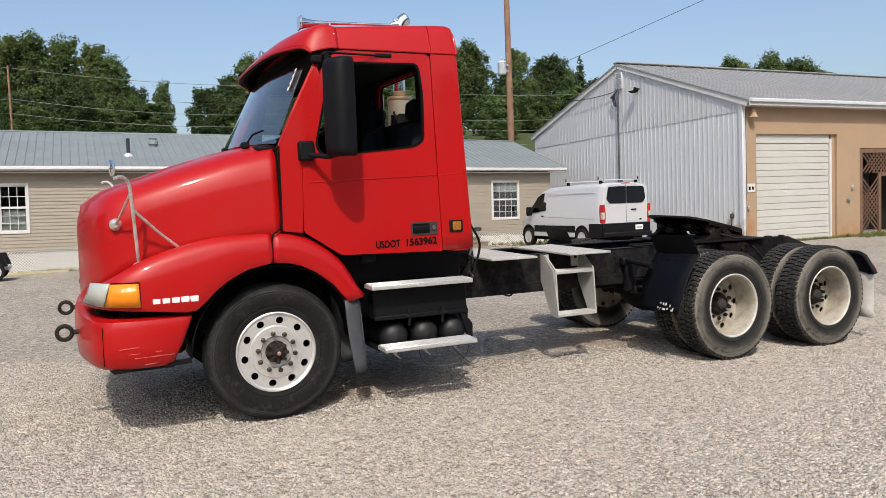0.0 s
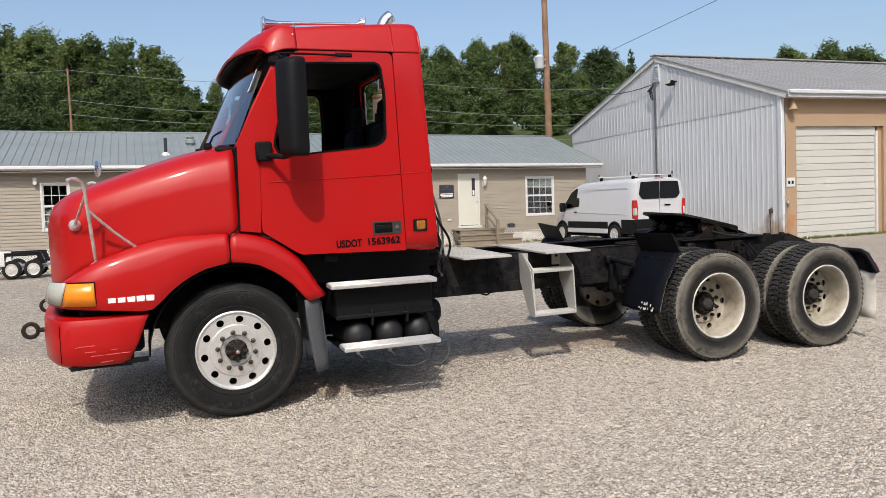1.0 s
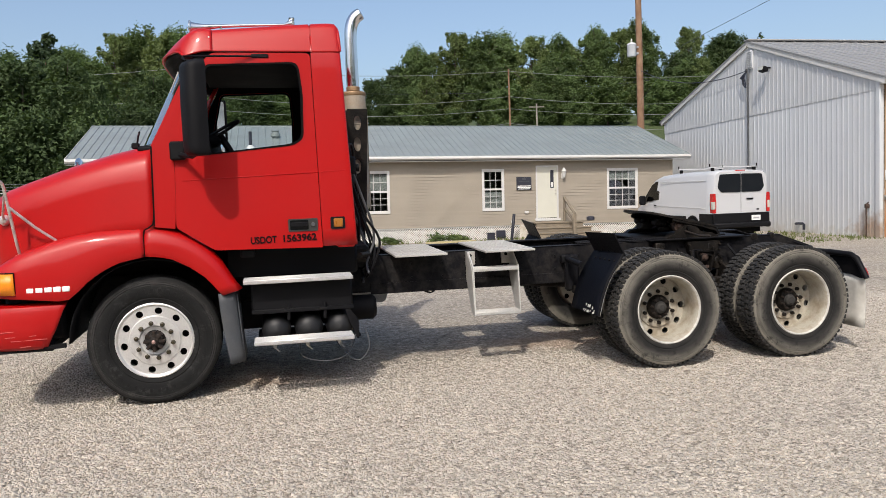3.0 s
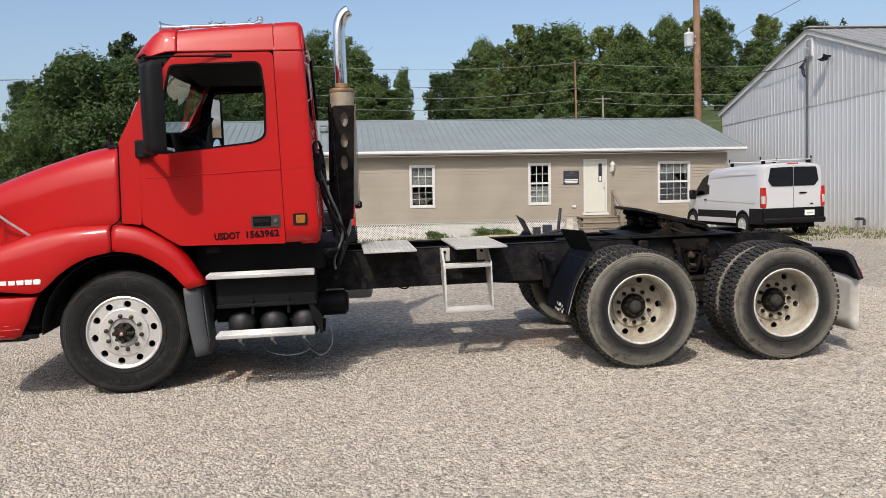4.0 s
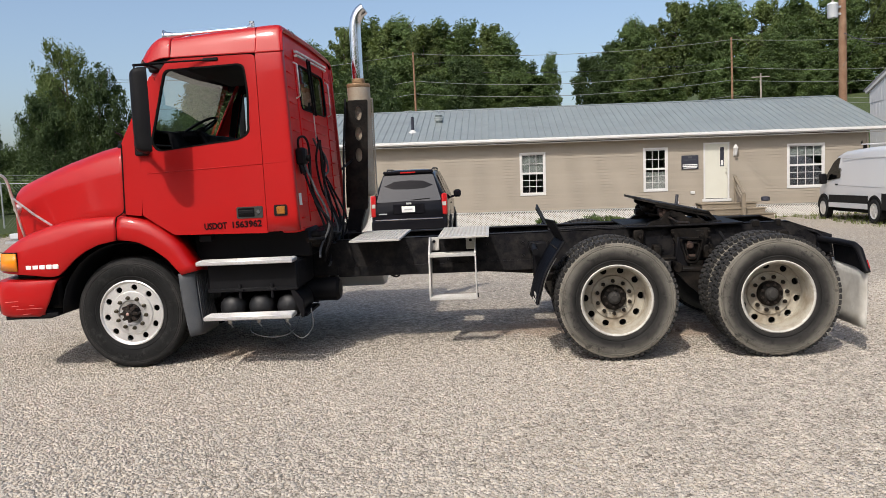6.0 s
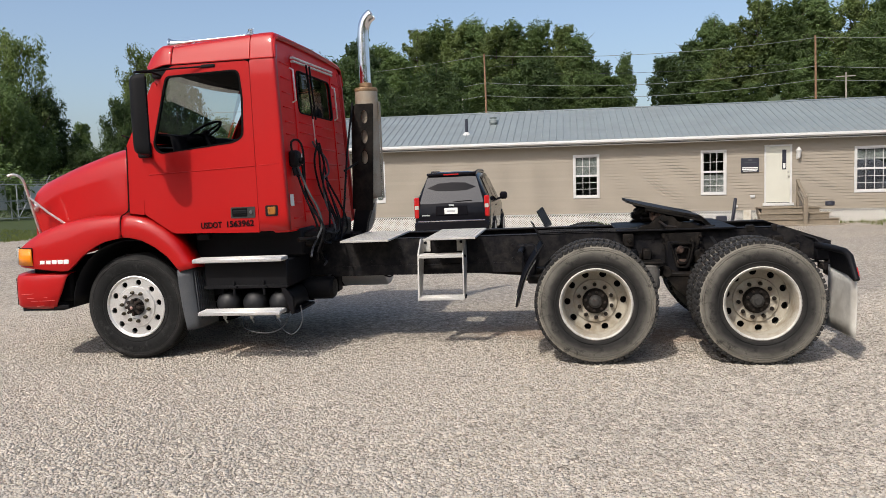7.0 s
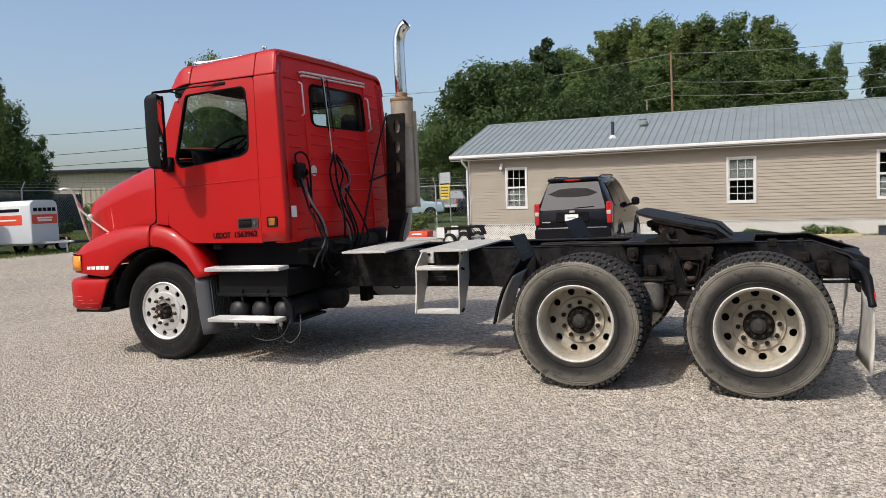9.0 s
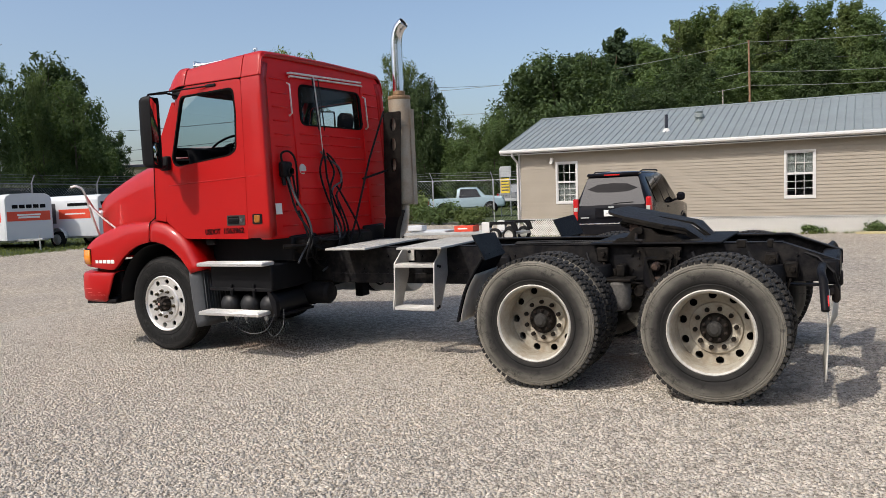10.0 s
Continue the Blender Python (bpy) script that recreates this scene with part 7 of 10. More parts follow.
part("outlet_box", Geo().box((10.72, -0.06, 1.0), (10.88, 0.0, 1.1), 0.015), WHITE, house)
part("meter_box", Geo().box((9.55, -0.10, 0.08), (9.92, 0.0, 0.38), 0.02), SLATE, house)
# roof vents
part("vent_stack", Geo().tube([(0.42, 1.0, 3.6), (0.42, 1.0, 4.28)], 0.06, 12), SLATE, house, "black roof vent pipe")
part("vent_flashing", Geo().lathe([(0.22, 3.62), (0.14, 3.70), (0.07, 3.78)], 16, (0.42, 1.0, 0), "z"), WHITE, house)
part("vent_cowl", Geo().lathe([(0.14, 3.9), (0.11, 4.0), (0.11, 4.18), (0.18, 4.2), (0.18, 4.32), (0.12, 4.36), (0.16, 4.42), (0.0, 4.47)], 18, (1.35, 2.3, 0), "z"), ROOF_M, house, "galvanised roof vent cowl")
# timber steps to the door
porch = thing("timber_steps", "weathered timber entrance steps with a leaning handrail", "steps", pose(0, 22.3, 0, 0, 0.92, 0))
for k in range(4):
    part("tread", Geo().box((10.9 - 0.12 * k, -0.75 - 0.30 * k, 0.62 - 0.19 * k), (12.9 + 0.22 * k, -0.42 - 0.30 * k, 0.67 - 0.19 * k), 0.008), TIMBER, porch)
    part("riser", Geo().box((10.95 - 0.12 * k, -0.72 - 0.30 * k, 0.44 - 0.19 * k), (12.85 + 0.22 * k, -0.69 - 0.30 * k, 0.618 - 0.19 * k), 0.004), TIMBER, porch)
part("landing", Geo().box((10.9, -0.46, 0.62), (12.9, -0.03, 0.68), 0.008), TIMBER, porch)
for x in (10.95, 12.85):
    part("stringer", Geo().beam((x, -0.1, 0.55), (x, -1.7, -0.18), 0.05, 0.24), TIMBER, porch)
part("post", Geo().box((12.10, -1.62, -0.1), (12.22, -1.5, 0.98), 0.008), TIMBER, porch)
part("post", Geo().box((12.16, -0.5, 0.6), (12.26, -0.4, 1.62), 0.008), TIMBER, porch)
part("handrail", Geo().beam((12.2, -0.42, 1.62), (12.16, -1.6, 0.98), 0.10, 0.05), TIMBER, porch)
part("handrail", Geo().beam((12.22, -0.45, 1.2), (12.18, -1.6, 0.6), 0.08, 0.04), TIMBER, porch)
tagged(part("pot", Geo().lathe([(0.10, 0), (0.16, 0.03), (0.15, 0.14), (0.08, 0.17), (0.0, 0.17)], 14, (13.25, 21.75, 0.47), "z"), SLATE), "dark round pot on the timber steps", "pot")
board = tagged(part("leaning_board", Geo().beam((10.55, 21.95, -0.18), (10.6, 22.12, 0.40), 0.26, 0.02), CREAM), "pale board leaning by the steps", "board")
tagged(part("short_post", Geo().beam((9.95, 21.6, -0.2), (10.12, 21.7, 0.85), 0.09, 0.09, 0.01), SLATE), "short dark leaning post by the lattice", "post")

tagged(part("utility_box", Geo().box((9.02, 21.55, -0.16), (9.30, 21.72, 0.16), 0.02).box((9.0, 21.53, 0.15), (9.32, 21.74, 0.18), 0.008), SLATE), "small dark utility box standing by the lattice", "box")
part("outlet_cover", Geo().box((10.16, -0.05, 0.66), (10.30, -0.012, 0.74), 0.008), WHITE, house)

# ---- metal shed ----
RIBBED = mat("white_ribbed_steel", (0.595, 0.61, 0.622), rough=0.45, metal=0.1, var=0.06, scale=0.5, bump=0.03, bscale=20, dirt=(0.56, 0.565, 0.57), dirt_amount=0.4, dirt_scale=0.6)
RIBBED_G = mat("greyed_ribbed_steel", (0.54, 0.55, 0.562), rough=0.5, metal=0.1, var=0.1, scale=0.6, bump=0.03, bscale=20, dirt=(0.48, 0.485, 0.485), dirt_amount=0.5, dirt_scale=0.8)
TAN = mat("tan_stucco", (0.36, 0.25, 0.155), rough=0.85, var=0.08, scale=0.7, bump=0.2, bscale=50, dirt=(0.32, 0.225, 0.15), dirt_amount=0.4, dirt_scale=0.8)
SHED_ROOF = mat("dull_shed_roofing", (0.27, 0.27, 0.268), rough=0.5, metal=0.2, var=0.08, scale=0.4, bump=0.03, dirt=(0.22, 0.22, 0.215), dirt_amount=0.4, dirt_scale=0.5)
PANEL = mat("cream_door_panel", (0.49, 0.487, 0.45), rough=0.5, var=0.05, scale=1.5, bump=0.03, obj=0.03, dirt=(0.45, 0.42, 0.345), dirt_amount=0.35, dirt_scale=1.1)
BROWN = mat("brown_trellis_wood", (0.16, 0.09, 0.055), rough=0.8, var=0.25, scale=5, bump=0.2)
stained(RIBBED, (0.30, 0.17, 0.08), (19.3, 14.1, 0.2), (1.0, 1.1, 0.7), 0.75, 3.0)
stained(RIBBED, (0.42, 0.38, 0.32), (19.3, 18.5, -0.1), (1.0, 6.0, 0.5), 0.5, 3.0)
stained(TAN, (0.36, 0.15, 0.05), (19.4, 13.8, 0.2), (0.45, 1.0, 1.5), 0.85, 3.0)
stained(TAN, (0.36, 0.17, 0.07), (24.6, 13.8, 0.0), (1.3, 1.0, 0.6), 0.6, 3.0)
SX, SY0, SY1, SYM, SZE, SZA = 19.34, 13.79, 26.95, 20.36, 4.72, 7.02
SXE = 52.0
shed = thing("metal_shed", "large white ribbed metal shed with tan stucco front and roller door", "building", pose(0, 0, -0.16))


def gable_z(y):
    return SZE + (SZA - SZE) * (1 - abs(y - SYM) / (SYM - SY0)) + 0.16


def seam_z(y):
    return 4.62 + (4.36 - 4.62) * (y - SY0) / (SY1 - SY0)


low, up = Geo(), Geo()
pitch = 0.235
n = int((SY1 - SY0) / pitch)
for k in range(n):
    y0 = SY0 + k * (SY1 - SY0) / n
    y1 = SY0 + (k + 1) * (SY1 - SY0) / n
    d = (y1 - y0)
    ys = (y0, y0 + 0.58 * d, y0 + 0.68 * d, y0 + 0.90 * d, y1)
    xs = (0, 0, -0.009, -0.009, 0)
    for g, z0, z1, off in ((low, lambda y: -0.1, seam_z, 0.0), (up, lambda y: seam_z(y) - 0.06, gable_z, -0.02)):
        for a in range(4):
            g.add([(SX + xs[a] + off, ys[a], z0(ys[a])), (SX + xs[a + 1] + off, ys[a + 1], z0(ys[a + 1])), (SX + xs[a + 1] + off, ys[a + 1], z1(ys[a + 1])), (SX + xs[a] + off, ys[a], z1(ys[a]))], [(0, 1, 2, 3)])
part("gable_wall", low, RIBBED, shed, "white ribbed steel gable wall", smooth=0)
part("gable_cladding", up, RIBBED_G, shed, "greyer overlapping gable cladding", smooth=0)
part("gable_core", Geo().plate([(SY0, -0.2), (SY1, -0.2), (SY1, gable_z(SY1)), (SYM, gable_z(SYM)), (SY0, gable_z(SY0))], [], lambda u, v: (SX + 0.03, u, v - 0.02), (0.12, 0, 0)), ROOM, shed, smooth=0)
trim = Geo().beam((SX - 0.06, SY0 - 0.30, SZE + 0.05), (SX - 0.06, SYM, SZA + 0.16), 0.08, 0.20)
trim.beam((SX - 0.06, SY1 + 0.20, SZE + 0.09), (SX - 0.06, SYM, SZA + 0.16), 0.08, 0.20)
part("barge_trim", trim, WHITE, shed, "white barge trim")
part("corner_trim", Geo().box((SX - 0.05, SY0 - 0.03, -0.1), (SX + 0.10, SY0 + 0.14, SZE + 0.1), 0.01), RIBBED, shed)
fh = [(19.95, 23.99, -0.3, 3.78), (25.22, 29.2, -0.3, 3.28)]
front = Geo().plate([(SX + 0.02, -0.3), (SXE, -0.3), (SXE, SZE + 0.02), (SX + 0.02, SZE + 0.02)], [[(fh[0][0], -0.05), (fh[0][0], fh[0][3]), (fh[0][1], fh[0][3]), (fh[0][1], -0.05)], [(fh[1][0], -0.05), (fh[1][0], fh[1][3]), (fh[1][1], fh[1][3]), (fh[1][1], -0.05)]], lambda u, v: (u, SY0, v), (0, 0.22, 0))
part("front_wall", front, TAN, shed, "tan stucco front wall", smooth=0)
part("rear_wall", Geo().box((SX + 0.1, SY1 - 0.15, -0.3), (SXE, SY1, SZE)), RIBBED, shed)
for a, b in ((SY0 - 0.38, SYM), (SY1 + 0.30, SYM)):
    za = SZE + 0.02
    g = Geo().add([(SX - 0.12, a, za + 0.14), (SXE, a, za + 0.14), (SXE, b, SZA + 0.27), (SX - 0.12, b, SZA + 0.27), (SX - 0.12, a, za + 0.08), (SXE, a, za + 0.08), (SXE, b, SZA + 0.2), (SX - 0.12, b, SZA + 0.2)], [(0, 1, 2, 3), (7, 6, 5, 4), (0, 4, 5, 1), (3, 7, 4, 0)])
    sheet = part("roof_sheet", g, SHED_ROOF, shed, "dull grey ribbed shed roof", smooth=0)
    rib = Geo().add([(-0.02, a, za + 0.14), (0, a, za + 0.17), (0.02, a, za + 0.14), (-0.02, b, SZA + 0.27), (0, b, SZA + 0.30), (0.02, b, SZA + 0.27)], [(0, 1, 4, 3), (1, 2, 5, 4), (0, 2, 1)])
    rib_me = to_mesh("roof_rib", rib, SHED_ROOF, 0)
    for k in range(70):
        part("roof_rib", rib_me, None, sheet).location.x = SX + k * 0.46
part("ridge_cap", Geo().box((SX - 0.14, SYM - 0.2, SZA + 0.26), (SXE, SYM + 0.2, SZA + 0.33), 0.03), SHED_ROOF, shed)
part("eave_fascia", Geo().box((SX - 0.10, SY0 - 0.42, SZE - 0.03), (SXE, SY0 - 0.36, SZE + 0.22), 0.01).box((SX - 0.10, SY0 - 0.50, SZE + 0.08), (SXE, SY0 - 0.42, SZE + 0.2), 0.02), RIBBED_G, shed, "pale eave gutter and fascia")
part("eave_soffit", Geo().box((SX - 0.05, SY0 - 0.37, SZE - 0.02), (SXE, SY0 + 0.02, SZE + 0.0)), WHITE, shed)
# sectional garage door
gd = part("garage_door", Geo().box((19.93, SY0 + 0.17, -0.05), (23.72, SY0 + 0.19, 3.50)), PANEL, shed, "cream sectional garage door")
pz = [-0.02, 0.21, 0.44, 0.66, 0.90, 1.14, 1.36, 1.60, 1.83, 2.06, 2.30, 2.52, 2.76, 2.98, 3.2, 3.46]
for a, b in zip(pz, pz[1:]):
    part("door_panel", Geo().box((19.97, SY0 + 0.12, a + 0.006), (23.69, SY0 + 0.168, b - 0.006), 0.010), PANEL, gd)
part("door_jamb", Geo().box((23.70, SY0 + 0.06, -0.05), (23.79, SY0 + 0.20, 3.62), 0.006), WHITE, gd)
part("door_header", Geo().box((19.95, SY0 + 0.10, 3.47), (23.695, SY0 + 0.2, 3.79), 0.006), PANEL, gd)
part("reveal", Geo().box((23.79, SY0 + 0.10, -0.05), (23.99, SY0 + 0.2, 3.78), 0.0), TAN, gd)
part("door_latch", Geo().box((19.99, SY0 + 0.09, 1.05), (20.09, SY0 + 0.12, 1.09), 0.006), STEEL, gd)
part("panel_vents", Geo().box((21.36, SY0 + 0.112, 1.73), (21.56, SY0 + 0.12, 1.80), 0.002).box((21.36, SY0 + 0.112, 1.90), (21.56, SY0 + 0.12, 1.97), 0.002), WHITE, gd)
# trellis across the second opening
tz = part("trellis_frame", Geo().box((25.22, SY0 + 0.02, -0.05), (25.42, SY0 + 0.12, 3.28), 0.01).box((25.42, SY0 + 0.02, 3.10), (29.2, SY0 + 0.12, 3.28), 0.01).box((26.35, SY0 + 0.04, -0.05), (26.5, SY0 + 0.12, 2.35), 0.01).box((26.5, SY0 + 0.04, 2.22), (29.2, SY0 + 0.12, 2.35), 0.01), BROWN, shed, "brown timber trellis screen")
tg = Geo()
for k in range(22):
    x = 25.42 + 0.2 * k
    for x0, z0, x1, z1 in ((x, 2.35, x + 0.75, 3.1), (x + 0.75, 2.35, x, 3.1)):
        if x1 < 29.2 and x0 < 29.2:
            tg.beam((x0, SY0 + 0.06, z0), (x1, SY0 + 0.06, z1), 0.012, 0.04, 0)
for k in range(12):
    z = 0.1 + 0.2 * k
    for a, b in ((z, z + 0.9), (z + 0.9, z)):
        if max(a, b) < 2.4:
            tg.beam((25.42, SY0 + 0.065, a), (26.35, SY0 + 0.065, b), 0.012, 0.04, 0)
part("trellis", tg, BROWN, tz, smooth=0)
part("bay_back", Geo().box((25.2, SY0 + 2.5, -0.2), (29.3, SY0 + 2.6, 3.4)), ROOM, shed)
part("bay_lining", Geo().box((29.2, SY0 + 0.2, -0.2), (29.3, SY0 + 2.6, 3.3)).box((25.1, SY0 + 0.2, -0.2), (25.2, SY0 + 2.6, 3.3)).box((25.1, SY0 + 0.2, 3.3), (29.3, SY0 + 2.6, 3.4)), ROOM, shed)
# fittings on the walls
ls = Geo().lathe([(0.03, 4.62), (0.05, 4.60), (0.06, 4.54), (0.11, 4.38), (0.15, 4.33), (0.15, 4.31)], 18, (19.66, SY0 - 0.18, 0), "z").tube([(19.62, SY0, 4.58), (19.64, SY0 - 0.1, 4.66), (19.66, SY0 - 0.18, 4.60)], 0.025, 8)
part("bell_lamp", ls, TAN, shed, "tan bell-shaped wall lamp")
nb = part("number_board", Geo().box((19.50, SY0 - 0.03, 1.78), (19.86, SY0, 2.08), 0.005), WHITE, shed, "small white wall board with dark marks")
for x in (19.55, 19.70):
    part("board_mark", Geo().box((x, SY0 - 0.034, 1.87), (x + 0.09, SY0 - 0.03, 1.98)), INK, nb)
part("hose_tap", Geo().box((19.46, SY0 - 0.10, 1.18), (19.56, SY0, 1.32), 0.02).tube([(19.42, SY0 - 0.05, -0.1), (19.42, SY0 - 0.05, 1.5)], 0.02, 8), STEEL, shed)
part("small_lamp", Geo().lathe([(0.0, -0.12), (0.09, -0.10), (0.10, 0.0)], 14, (24.55, SY0, 1.42)), STEEL, shed)
part("switch_box", Geo().box((24.72, SY0 - 0.06, 1.72), (24.84, SY0, 1.92), 0.02), STEEL, shed)
vent = part("gable_vent", Geo().box((SX - 0.09, 20.05, 6.22), (SX - 0.03, 20.40, 6.90), 0.01), RIBBED, shed, "louvred gable vent")
for k in range(9):
    part("louvre", Geo().box((-0.035, 20.08, -0.004), (0.035, 20.37, 0.004), 0.0, pose(SX - 0.11, 0, 6.27 + 0.07 * k, 0, 35, 0)), RIBBED, vent)
fd = part("floodlight", Geo().box((-0.14, -0.17, -0.09), (0.10, 0.17, 0.09), 0.03, pose(SX - 0.30, 19.05, 6.0, 0, 18, 0)).tube([(SX, 19.05, 6.06), (SX - 0.22, 19.05, 6.08)], 0.03, 8), PLASTIC, shed, "dark wall floodlight")
part("floodlight_glass", Geo().box((-0.15, -0.15, -0.07), (-0.14, 0.15, 0.07), 0.0, pose(SX - 0.30, 19.05, 6.0, 0, 18, 0)), LENS_C, fd)
part("service_mast", Geo().tube([(SX - 0.12, 20.30, 2.2), (SX - 0.12, 20.30, 6.1), (SX - 0.14, 20.30, 6.22), (SX - 0.20, 20.30, 6.18)], 0.035, 10).box((SX - 0.16, 20.22, 2.0), (SX, 20.38, 2.5), 0.02), GREY_PL, shed, "grey electrical service mast")
kn = Geo()
for k in range(7):
    kn.tube(smooth_line([(SX - 0.16, 20.30, 6.15), (SX - 0.22, 20.36 + 0.05 * k, 5.9), (SX - 0.2, 20.45 + 0.06 * math.sin(k), 5.62 + 0.05 * k), (SX - 0.18, 20.3, 5.5)], 4), 0.014, 5)
part("wire_tangle", kn, SLATE, shed, "tangled service wires")
part("wall_pipe", Geo().tube([(SX - 0.1, 14.25, -0.1), (SX - 0.1, 14.25, 1.05), (SX - 0.02, 14.25, 1.1)], 0.022, 8).box((SX - 0.14, 14.20, 0.92), (SX, 14.30, 1.06), 0.02), RUSTY, shed, "rusty stand pipe")
part("gas_pipe", Geo().tube([(SX - 0.02, 17.5, 0.36), (SX - 0.15, 17.5, 0.36), (SX - 0.2, 17.45, 0.36), (SX - 0.2, 17.08, 0.37), (SX - 0.2, 17.02, 0.34), (SX - 0.2, 17.02, 0.16)], 0.045, 8), SLATE, shed, "dark looped pipe")

# ---- parked vehicles ----
VAN_W = mat("white_van_paint", (0.50, 0.505, 0.515), rough=0.35, var=0.03, scale=1, bump=0.0, coat=0.5)
GLASS_S = mat("dark_privacy_glass", (0.012, 0.014, 0.017), rough=0.1, var=0.1, bump=0.0, spec=0.24)
GLASS_R = mat("mirroring_privacy_glass", (0.012, 0.015, 0.018), rough=0.04, var=0.1, bump=0.0, spec=0.9)
CABLE = mat("weathered_cable", (0.20, 0.215, 0.195), rough=0.6, var=0.15, bump=0.0)
SUV_B = mat("black_car_paint", (0.008, 0.008, 0.010), rough=0.12, var=0.15, scale=2, bump=0.0, spec=0.16)
SILVER = mat("silver_car_paint", (0.27, 0.28, 0.29), rough=0.3, metal=0.5, var=0.05, bump=0.0, coat=0.5)
PALE_BLUE = mat("pale_blue_truck_paint", (0.32, 0.42, 0.46), rough=0.4, var=0.08, bump=0.0, coat=0.3)
BOX_W = mat("pale_trailer_skin", (0.54, 0.56, 0.58), rough=0.45, var=0.06, scale=1.2, bump=0.03)
ORANGE_R = mat("red_orange_stripe", (0.62, 0.06, 0.025), rough=0.5, var=0.08)
GALV = mat("galvanised_steel", (0.42, 0.43, 0.43), rough=0.5, metal=0.5, var=0.15, scale=8, bump=0.05)


def body_rows(sections):
    """Cross sections of a car body: along, sill height, belt height, roof height, half width, roof half width."""
    rows = []
    for y, zb, zl, zr, w, wr in sections:
        half = [(0.0, zb), (w * 0.90, zb), (w * 0.985, zb + 0.06), (w, zb + 0.3 * (zl - zb)), (w, zl - 0.04), (w * 0.985, zl + 0.02), (wr + 0.04, zr - 0.16), (wr, zr - 0.07), (wr - 0.10, zr - 0.012), (wr * 0.5, zr + 0.012), (0.0, zr + 0.016)]
        rows.append([(x, y, z) for x, z in half] + [(-x, y, z) for x, z in reversed(half[1:-1])])
    return rows


def car_body(sections):
    rows = body_rows(sections)
    g = Geo().grid(rows, loop=True)
    n = len(rows[0])
    g.f += [tuple(range(n)), tuple(range((len(rows) - 1) * n, len(rows) * n))]
    return g


car_tyre = to_mesh("tyre", Geo().lathe([(0.22, -0.09), (0.26, -0.115), (0.32, -0.115), (0.35, -0.09), (0.36, -0.05), (0.36, 0.05), (0.35, 0.09), (0.32, 0.115), (0.22, 0.1)], 40, axis="x", close=True), TYRE, 40)
g = Geo().lathe([(0.0, -0.09), (0.06, -0.098), (0.08, -0.086), (0.19, -0.085), (0.21, -0.099), (0.225, -0.109), (0.235, -0.10), (0.23, 0.05), (0.0, 0.05)], 32, axis="x")
for k in range(6):
    g.box((-0.100, 0.06, -0.025), (-0.08, 0.2, 0.025), 0.008, Matrix.Rotation(radians(60 * k), 4, "X"))
car_rim = to_mesh("wheel", g, ALU_D, 35)


def car_wheel(root, x, y, r=0.36):
    w = part("wheel", car_rim, None, root)
    w.matrix_basis = pose(x, y, r, 0, 0, 0 if x < 0 else 180) @ Matrix.Diagonal((1, r / 0.36, r / 0.36, 1))
    part("tyre", car_tyre, None, w)


def arch(root, x, y, r, z, material=PLASTIC):
    s = 1 if x > 0 else -1
    g = Geo().grid([[(x + s * o, y + q * math.cos(a), z + q * math.sin(a)) for q, o in ((r, -0.12), (r, 0.012), (r + 0.05, 0.012), (r + 0.06, -0.01))] for a in (math.pi * k / 14 for k in range(15))])
    part("wheel_arch", g, material, root, thick=0.006)
    part("arch_void", Geo().lathe([(0.0, 0.0), (r, 0.0)], 28, (x + s * 0.004, y, z), "x"), SEAM, root, thick=0.003)


# white cargo van, its rear towards the truck
van = thing("cargo_van", "white cargo van with roof rack parked by the shed", "van", pose(15.57, 15.28, -0.13))
vs = [(0.06, 0.45, 1.15, 2.19, 0.94, 0.86), (0.12, 0.42, 1.15, 2.225, 0.99, 0.885), (0.5, 0.40, 1.15, 2.245, 1.01, 0.89), (2.0, 0.38, 1.15, 2.24, 1.01, 0.885), (3.5, 0.38, 1.15, 2.19, 1.01, 0.86), (4.0, 0.38, 1.18, 2.10, 1.00, 0.82), (4.4, 0.38, 1.18, 1.86, 0.99, 0.80), (4.8, 0.38, 1.15, 1.50, 0.98, 0.86), (5.0, 0.38, 1.08, 1.27, 0.96, 0.86), (5.3, 0.38, 0.98, 1.14, 0.90, 0.78), (5.45, 0.42, 0.8, 0.98, 0.78, 0.62)]
part("body", car_body(vs), VAN_W, van, "white van body", smooth=42)
